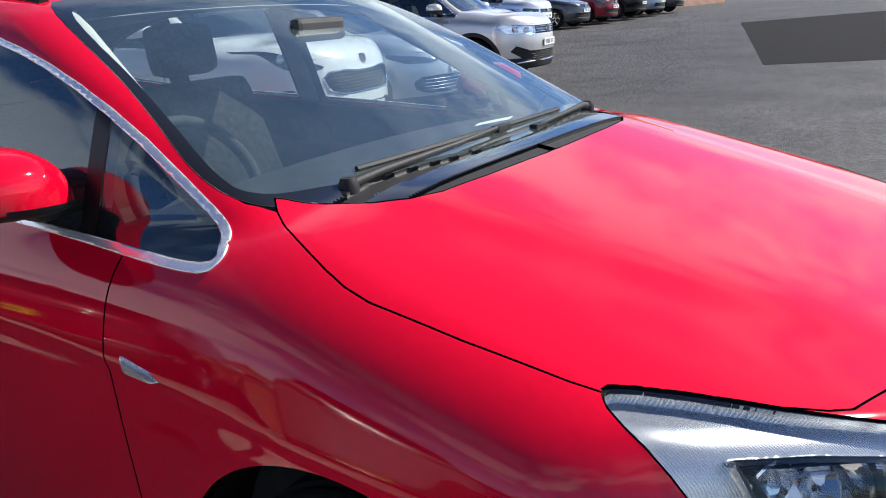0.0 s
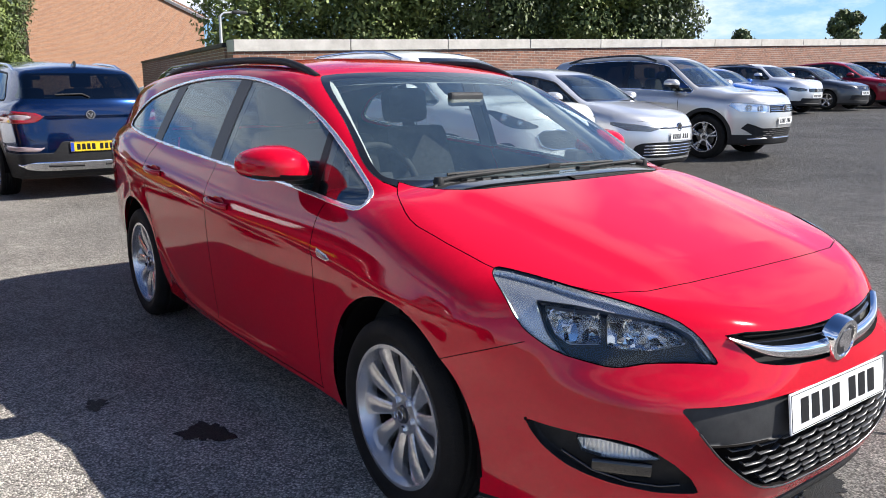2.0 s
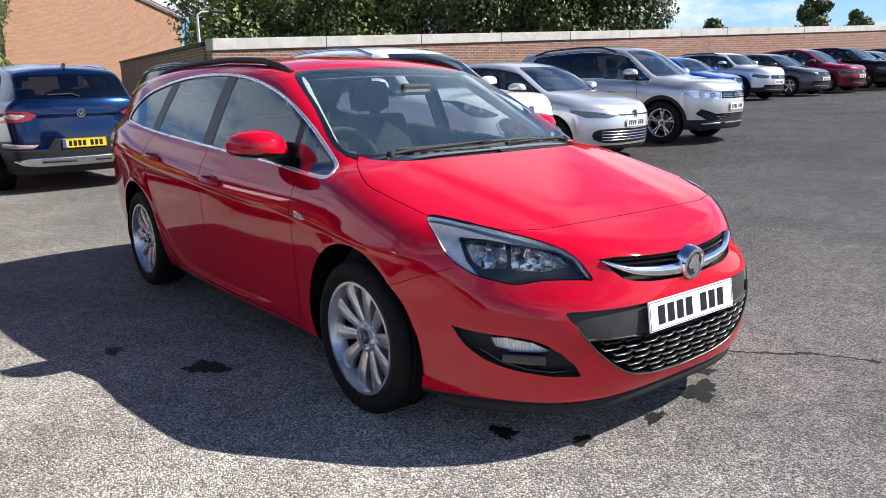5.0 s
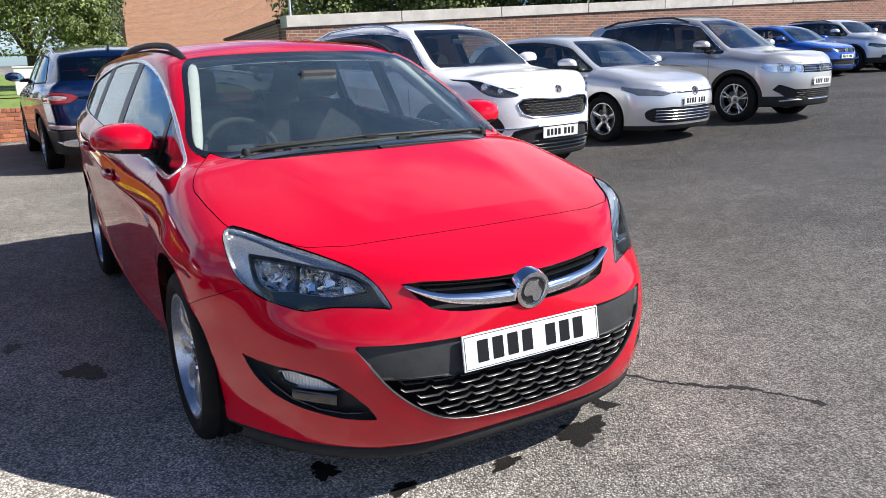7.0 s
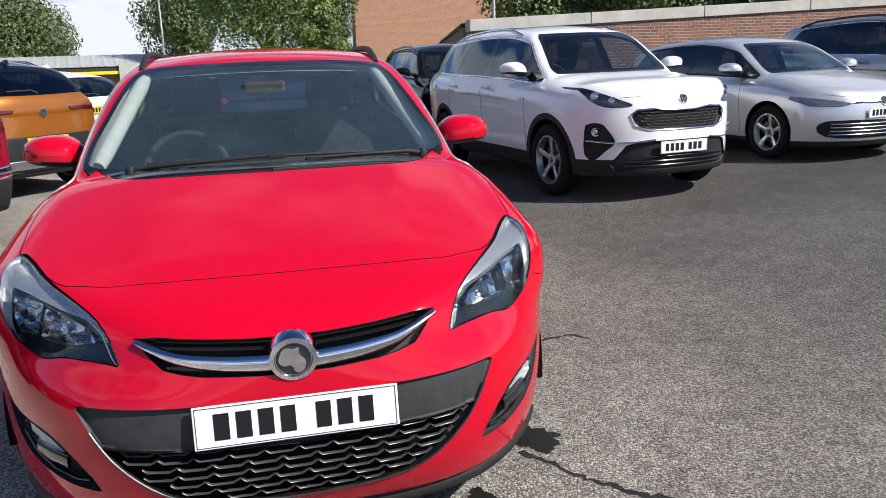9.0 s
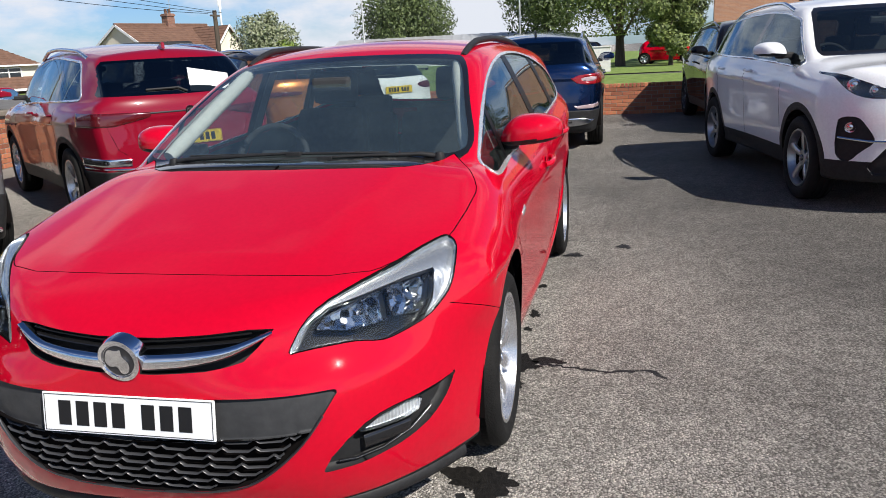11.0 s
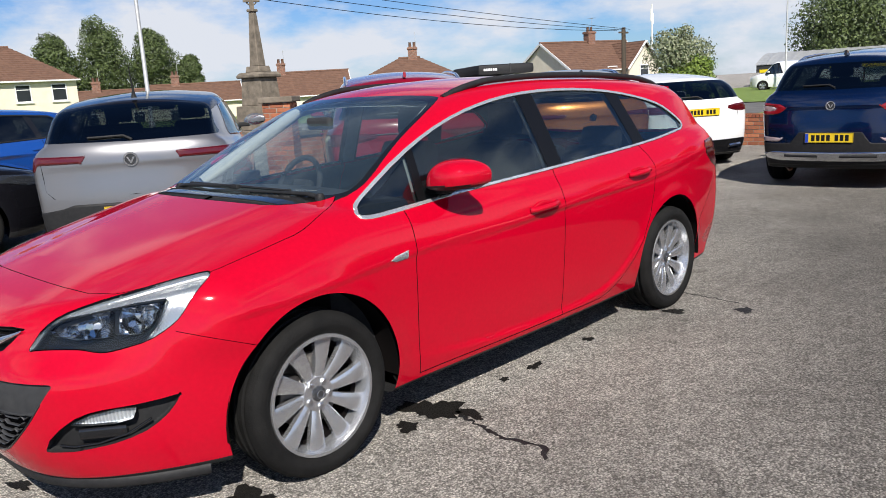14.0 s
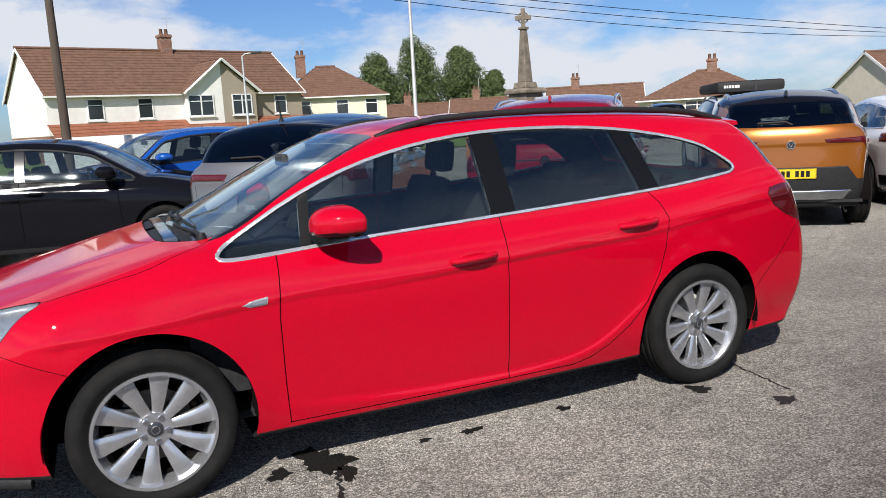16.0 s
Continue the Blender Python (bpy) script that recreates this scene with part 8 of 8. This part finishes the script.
    if lean_to:
        bm = bmesh.new()
        tile_courses(bm, -w / 2 - 0.1, w / 2 + 0.1, 2.35, 3.15, -1.3, 0.0)
        part("canopy_roof", bm, lean_to, o, "tiled canopy over the ground floor")
        part("fascia", boxed(-w / 2 - 0.1, w / 2 + 0.1, -1.36, -1.28, 2.2, 2.36), UPVC, o)
    for wx, wz, ww, wh, *yy in windows:
        window(o, wx, wz, ww, wh, yy[0] if yy else 0.0, panes=max(1, round(ww / 0.8)))
    for cx_, ch in stacks:
        chimney(o, cx_, d / 2, ridge, ch)
    return o


def at(az, dist, eye=(0.16, 3.95)):
    a = radians(az)
    return eye[0] + dist * math.cos(a), eye[1] + dist * math.sin(a)


def fall(dist):
    """The land drops gently towards the houses."""
    return -0.012 * dist


TILE_RED = mottled("red_canopy_tiles", (0.20, 0.07, 0.04), (0.30, 0.11, 0.06), 3, 0.9, 0.5, 30)
# pair of houses, white and pebbledash
hx, hy = at(-96.4, 55.0)
house(hx, hy, 199, 17.6, 8.0, 5.0, 7.95, RENDER_WHITE, "pair of two-storey houses, white render and pebbledash, brown tiles", base=-0.8, lower=BRICK, lean_to=TILE_RED, split=2.2,
      gable_front=(2.2, 5.0, 6.9), windows=((-6.0, 3.3, 1.0, 1.3), (-2.9, 3.3, 1.0, 1.3), (0.6, 3.3, 1.8, 1.4, -0.62), (3.6, 3.3, 1.5, 1.4, -0.62), (7.0, 3.3, 1.0, 1.3), (-4.5, 0.7, 2.2, 1.3), (0.5, 0.7, 2.2, 1.3), (5.5, 0.7, 2.2, 1.3)), stacks=((0.6, 1.1),))
# hipped cream house beside it
hx, hy = at(-106.5, 62.0)
house(hx, hy, 172, 8.0, 9.0, 4.2, 6.6, RENDER_CREAM, "cream rendered house with a hipped brown roof", hip=3.4, base=-0.4, windows=((-2.4, 2.6, 1.0, 1.2), (0.5, 2.6, 1.0, 1.2), (2.8, 2.6, 1.0, 1.2)), stacks=((-2.0, 1.0),))
# row of lower houses behind the cross
for az, dist, w, ridge in ((-112.6, 80, 7.0, 4.6), (-117.8, 78, 8.5, 4.8), (-125.0, 72, 8.6, 5.2)):
    hx, hy = at(az, dist)
    house(hx, hy, 90 + az + 180, w, 7.0, 3.2, ridge, RENDER_CREAM, "low cream house with a brown gabled roof", base=-1.45, windows=((-2.0, 1.4, 1.0, 1.1), (2.0, 1.4, 1.0, 1.1)), stacks=((-w * 0.2, 0.9),))
hx, hy = at(-132.5, 63)
house(hx, hy, 135, 9.8, 8.0, 4.1, 6.1, RENDER_CREAM, "cream semi-detached house with a hipped brown roof", hip=4.2, base=-1.95, lower=BRICK, lean_to=TILE_BROWN, windows=((-3.4, 2.7, 1.0, 1.1), (-0.6, 2.7, 1.8, 1.1), (3.0, 2.7, 1.6, 1.1)), stacks=((0.3, 0.9),))
hx, hy = at(-147.3, 67)
house(hx, hy, 162, 9.0, 8.0, 4.0, 6.3, RENDER_CREAM, "cream house with gables and a brown tiled roof", base=-1.6, lower=BRICK, gable_front=(2.6, 3.2, 5.9), windows=((2.6, 3.0, 1.0, 1.1, -0.62), (-0.3, 3.0, 1.0, 1.1)), stacks=((0.6, 0.9),))
hx, hy = at(-80.0, 60.0)
house(hx, hy, 185, 9.0, 8.0, 4.4, 6.6, RENDER_WHITE, "white rendered house with a brown roof", base=-0.9, lower=BRICK, windows=((-2.4, 2.9, 1.0, 1.2), (2.4, 2.9, 1.0, 1.2)))

# brick building with a plain gable towards the car park
b = thing("brick_building", pose(-50.9, 6.6, -0.15, 0, 0, 118), "tan brick building with a plain gable wall", "building")
bm = bmesh.new()
vs = [bm.verts.new(p) for p in ((0, 0, -0.2), (15.0, 0, -0.2), (15.0, 0, 6.1), (6.6, 0, 8.3), (0, 0, 6.2))]
f = bm.faces.new(vs)
r = bmesh.ops.extrude_face_region(bm, geom=[f])
bmesh.ops.translate(bm, vec=(5.0, 7.6, 0), verts=[v for v in r["geom"] if isinstance(v, bmesh.types.BMVert)])
bmesh.ops.recalc_face_normals(bm, faces=bm.faces)
part("wall", bm, BRICK_TAN, b)
for (xa, za), (xb, zb) in (((-0.4, 6.15), (6.6, 8.45)), ((15.4, 6.05), (6.6, 8.45))):
    part("verge_board", tube([(xa, -0.12, za), (xb, -0.12, zb)], 0.16, 4), UPVC, b)
    bm = bmesh.new()
    vv = [bm.verts.new(p) for p in ((xa, -0.25, za), (xb, -0.25, zb), (xb + 5.1, 7.8, zb), (xa + 5.1, 7.8, za))]
    f = bm.faces.new(vv)
    r = bmesh.ops.extrude_face_region(bm, geom=[f])
    bmesh.ops.translate(bm, vec=(0, 0, 0.18), verts=[v for v in r["geom"] if isinstance(v, bmesh.types.BMVert)])
    bmesh.ops.recalc_face_normals(bm, faces=bm.faces)
    part("roof_slope", bm, TILE_BROWN, b)

# low shop with a shallow metal roof and a yellow fascia line
b = thing("shop_building", pose(-73.6, -20.8, fall(76), 0, 0, 100.9), "low brick shop with a shallow ribbed metal roof and yellow fascia", "shop")
part("wall", boxed(-6, 16, 0, 12, -0.2, 2.5), BRICK_TAN, b)
part("fascia", boxed(-6.3, 16.3, -0.5, 0.0, 2.15, 2.85), GREY_PLASTIC, b, "dark grey fascia")
part("fascia_line", boxed(-6.0, 9.0, -0.56, -0.5, 2.12, 2.40), GRIT, b, "bright yellow fascia line")
part("white_panel", boxed(2.6, 5.2, -0.06, 0.0, -0.1, 2.12), UPVC, b)
part("white_panel", boxed(-5.8, -3.2, -0.06, 0.0, -0.1, 2.12), UPVC, b)
part("shop_window", boxed(-2.6, 0.2, -0.05, 0.0, 0.5, 2.05), PANE, b)
part("shop_door", boxed(0.8, 2.0, -0.07, 0.0, -0.1, 2.05), PANE, b)
part("corner_block", boxed(8.6, 10.6, -0.7, 0.0, -0.1, 3.0), STEEL, b, "plain grey corner block")
bm = bmesh.new()
rows = [[bm.verts.new((x, -0.6 + 13.2 * t, 2.80 + 1.15 * math.sin(math.pi * t) + 0.04 * (i % 4 == 0))) for i, x in enumerate(np.linspace(-6.4, 16.4, 93))] for t in np.linspace(0, 1, 11)]
for p, q in zip(rows, rows[1:]):
    for i in range(92):
        bm.faces.new((p[i], p[i + 1], q[i + 1], q[i]))
part("roof", bm, STEEL, b, "ribbed grey metal roof")

# ---- cross, posts and wires ----
c = thing("stone_cross", pose(-15.07, -22.2, -0.27), "weathered stone memorial cross on a stepped plinth", "monument")
for name, r0, r1, z0, z1 in (("plinth_block", 1.3, 1.3, 0, 0.3), ("plinth_block", 1.0, 1.0, 0.3, 0.6), ("plinth_block", 0.72, 0.66, 0.6, 1.5), ("plinth_block", 0.52, 0.46, 1.5, 2.5), ("plinth_block", 0.58, 0.60, 2.5, 2.58), ("plinth_block", 0.60, 0.5, 2.58, 2.7), ("plinth_block", 0.34, 0.30, 2.7, 2.92), ("plinth_block", 0.21, 0.105, 2.92, 4.85), ("plinth_block", 0.15, 0.15, 4.85, 4.95)):
    bm = bmesh.new()
    q0 = [bm.verts.new((sx_ * r0, sy * r0, z0)) for sx_, sy in ((-1, -1), (1, -1), (1, 1), (-1, 1))]
    q1 = [bm.verts.new((sx_ * r1, sy * r1, z1)) for sx_, sy in ((-1, -1), (1, -1), (1, 1), (-1, 1))]
    for i in range(4):
        j = (i + 1) % 4
        bm.faces.new((q0[i], q0[j], q1[j], q1[i]))
    bm.faces.new(q0[::-1])
    bm.faces.new(q1)
    bmesh.ops.bevel(bm, geom=bm.edges[:], offset=0.02, segments=1, affect="EDGES")
    part("shaft" if z1 > 4 else name, bm, STONE, c).matrix_local = pose(0, 0, 0, 0, 0, 15)
bm = boxed(-0.30, 0.30, -0.07, 0.07, 5.2, 5.36, 0.02)
box(bm, -0.08, 0.08, -0.072, 0.072, 4.95, 5.62, 0.02)
part("cross_head", bm, STONE, c).matrix_local = pose(0, 0, 0, 0, 0, 150)
part("cross_ring", tube([(0.19 * math.cos(t), 0, 5.28 + 0.19 * math.sin(t)) for t in np.linspace(0, 2 * math.pi, 25)], 0.03, 6), STONE, c).matrix_local = pose(0, 0, 0, 0, 0, 150)


def street_lamp(x, y, h_, arm, label="grey steel street lamp column"):
    o = thing("street_lamp", pose(x, y, fall(math.hypot(x, y)) if y < 0 else 0, 0, 0, arm), label, "street lamp", "street lamps")
    part("column", tube([(0, 0, -0.1), (0, 0, 1.2), (0, 0, 1.25), (0, 0, h_)], 0.075, 10, [1.25, 1.25, 0.9, 0.6]), STEEL, o)
    part("bracket", tube([(0, 0, h_), (0.15, 0, h_ + 0.12), (0.6, 0, h_ + 0.16)], 0.035, 8), STEEL, o)
    part("lantern", smooth_all(boxed(0.45, 1.0, -0.12, 0.12, h_ + 0.10, h_ + 0.22, 0.05)), GREY_PLASTIC, o)


street_lamp(-9.75, -20.25, 8.0, 200)
x, y = at(-100.3, 42)
street_lamp(x, y, 5.6, 160)
x, y = at(-160.6, 60, (2.25, 2.24))
street_lamp(x, y, 8.0, 90)
x, y = at(-171.6, 55, (2.25, 2.24))
street_lamp(x, y, 8.0, 90)
x, y = at(158.7, 30, (2.34, -2.32))
street_lamp(x, y, 3.6, 90)
for nm, az, dist, hh, lab in (("telegraph_pole", -148.7, 50, 5.2, "dark wooden telegraph pole with wires"), ("telegraph_pole", -88.6, 30, 8.5, "tall brown wooden telegraph pole")):
    x, y = at(az, dist, (1.33, 3.42) if az < -100 else (0.16, 3.95))
    o = thing(nm, pose(x, y, fall(dist) * 1.25), lab, "telegraph pole", "telegraph poles")
    part("pole", tube([(0, 0, -0.2), (0, 0, hh)], 0.15, 10, [1.15, 0.8]), WOOD_POLE, o)
    part("crossarm", boxed(-0.5, 0.5, -0.05, 0.05, hh - 0.35, hh - 0.25), WOOD_POLE, o)
    part("white_band", lathe([(0.16, 1.5), (0.162, 1.5), (0.158, 1.75), (0.155, 1.75)], 12, "z"), UPVC, o)
    if az < -100:
        POLE_TOP = Vector((x, y, hh - 0.2 + fall(dist) * 1.25))
    else:
        NEAR_TOP = Vector((x, y, hh - 0.3 + fall(dist) * 1.25))
x, y = at(-150.9, 140, (1.33, 3.42))
o = thing("phone_mast", pose(x, y, fall(140)), "tall slim white phone mast", "mast")
part("mast_pole", tube([(0, 0, -0.2), (0, 0, 15.0)], 0.17, 8, [1.3, 0.8]), UPVC, o)
for k_ in range(3):
    part("antenna", boxed(-0.42 + 0.34 * k_, -0.24 + 0.34 * k_, -0.1, 0.1, 11.8 + 0.2 * k_, 13.6 + 0.3 * k_), UPVC, o)
for i, (dx, dz, sag) in enumerate(((-0.45, 0.0, 0.9), (0.0, 0.05, 0.6), (0.45, 0.0, 0.3))):
    p, q = POLE_TOP + Vector((0, dx, 0.05)), NEAR_TOP + Vector((dx, 0, dz))
    pts = [p.lerp(q, t) - Vector((0, 0, sag * 4 * t * (1 - t))) for t in np.linspace(0, 1, 24)]
    tagged(part("overhead_wire", tube(pts, 0.014, 5), SEAM), "thin dark overhead telephone wire", "wire", "overhead wires")
# pillar and wall by the dark red SUV, grit bin on the grass beyond
def pillar(x, y, turn, w, h_):
    o = new("pillar")
    o.matrix_world = pose(x, y, 0, 0, 0, turn)
    tagged(o, "square brick gate pillar with a stone cap", "pillar", kind="structure")
    part("mortar", boxed(-w / 2 + 0.008, w / 2 - 0.008, -w / 2 + 0.008, w / 2 - 0.008, -0.1, h_), MORTAR, o)
    me = {}
    for ln in (0.213, 0.100):
        b = boxed(-ln / 2, ln / 2, -0.05, 0.05, 0, 0.065, 0.004)
        me[ln] = bpy.data.meshes.new("brick")
        b.to_mesh(me[ln])
        b.free()
        me[ln].materials.append(BRICK_PIECE)
    rnd = random.Random(9)
    for r_ in range(int(h_ / 0.075)):
        for side_ in range(4):
            row_ = ((-0.1135, 0.213), (0.1135, 0.213)) if (r_ + side_) % 2 else ((-0.170, 0.100), (0.0, 0.213), (0.170, 0.100))
            for xx, ln in row_:
                br = new("brick", me[ln])
                br.parent = o
                br.matrix_local = pose(0, 0, 0, 0, 0, 90 * side_) @ pose(xx, -w / 2 + 0.05 + rnd.uniform(-0.002, 0.002), r_ * 0.075 + 0.005)
    part("cap_stone", boxed(-w / 2 - 0.05, w / 2 + 0.05, -w / 2 - 0.05, w / 2 + 0.05, h_, h_ + 0.09, 0.015), STONE, o)


pillar(-5.75, -7.55, 40, 0.45, 1.36)
brick_run("wall_gate", (-6.05, -7.85), (-9.0, -8.3), 0.86, "low brick wall with a stone coping", 5, 170, cap=False)
part("coping", boxed(0, 2.98, -0.15, 0.15, 0.785, 0.86, 0.012), STONE, bpy.data.objects["wall_gate"])
g = thing("grit_bin", pose(-17.9, -20.2, 0, 0, 0, 45) @ Matrix.Scale(0.62, 4), "bright yellow plastic grit bin on the grass", "bin")
part("bin_body", boxed(-0.55, 0.55, -0.35, 0.35, 0, 0.75, 0.05), GRIT, g)
part("lid", boxed(-0.6, 0.6, -0.4, 0.4, 0.75, 0.92, 0.06), GRIT, g)
brick_run("wall_low", (-13.6, -3.4), (-13.62, 3.9), 0.62, "low orange-red brick wall along the grass", 7, 290)
for i in range(14):
    x, y = at(-87.5 - 0.75 * i, 33.0)
    tagged(part("fence_panel", boxed(-0.22, 0.22, -0.02, 0.02, 0, 1.5, 0.01), UPVC), "white painted fence panel", "fence", "fence panels").matrix_world = pose(x, y, 0, 0, 0, 0)

# distant vehicles
VAN = dict(length=5.2, half=0.96, height=2.0, wb=3.1, fo=0.95, bonnet_front=1.0, cowl=1.2, cowl_x=0.05, belt0=1.1, belt1=1.2, lean=0.9, wheel_r=0.34, rim_r=0.22, tail_lean=0.08, roof_drop=0.03, tumble=0.15)
s = profile(**VAN)
s["glass_rear"], s["post_b"], s["post_c"] = -1.3, -1.0, -1.25
for (x, y), face, mt, lb in ((at(-164.0, 66, (2.25, 2.24)), 200, SILVER, "silver panel van parked by the shed"), (at(-159.3, 62, (2.25, 2.24)), 284, WHITE, "white panel van parked by the shed")):
    vehicle("panel_van", lb, axle_pose(x, y, face), s, mt, h=0.07, inside=False)
s = profile(**{**HATCH, "length": 3.7, "wb": 2.4})
vehicle("hatchback_car", "small bright red hatchback on the green", axle_pose(-46.0, 4.8, 75), s, RED, h=0.05, inside=False)
s = profile(**SUV)
vehicle("suv_car", "dark SUV parked across the road", axle_pose(-64.0, -4.0, 300), s, BLACK, h=0.06, inside=False)
s = profile(**HATCH)
vehicle("hatchback_car", "white hatchback far behind the blue SUV", axle_pose(-40.0, 10.5, 200), s, WHITE, h=0.05, inside=False)
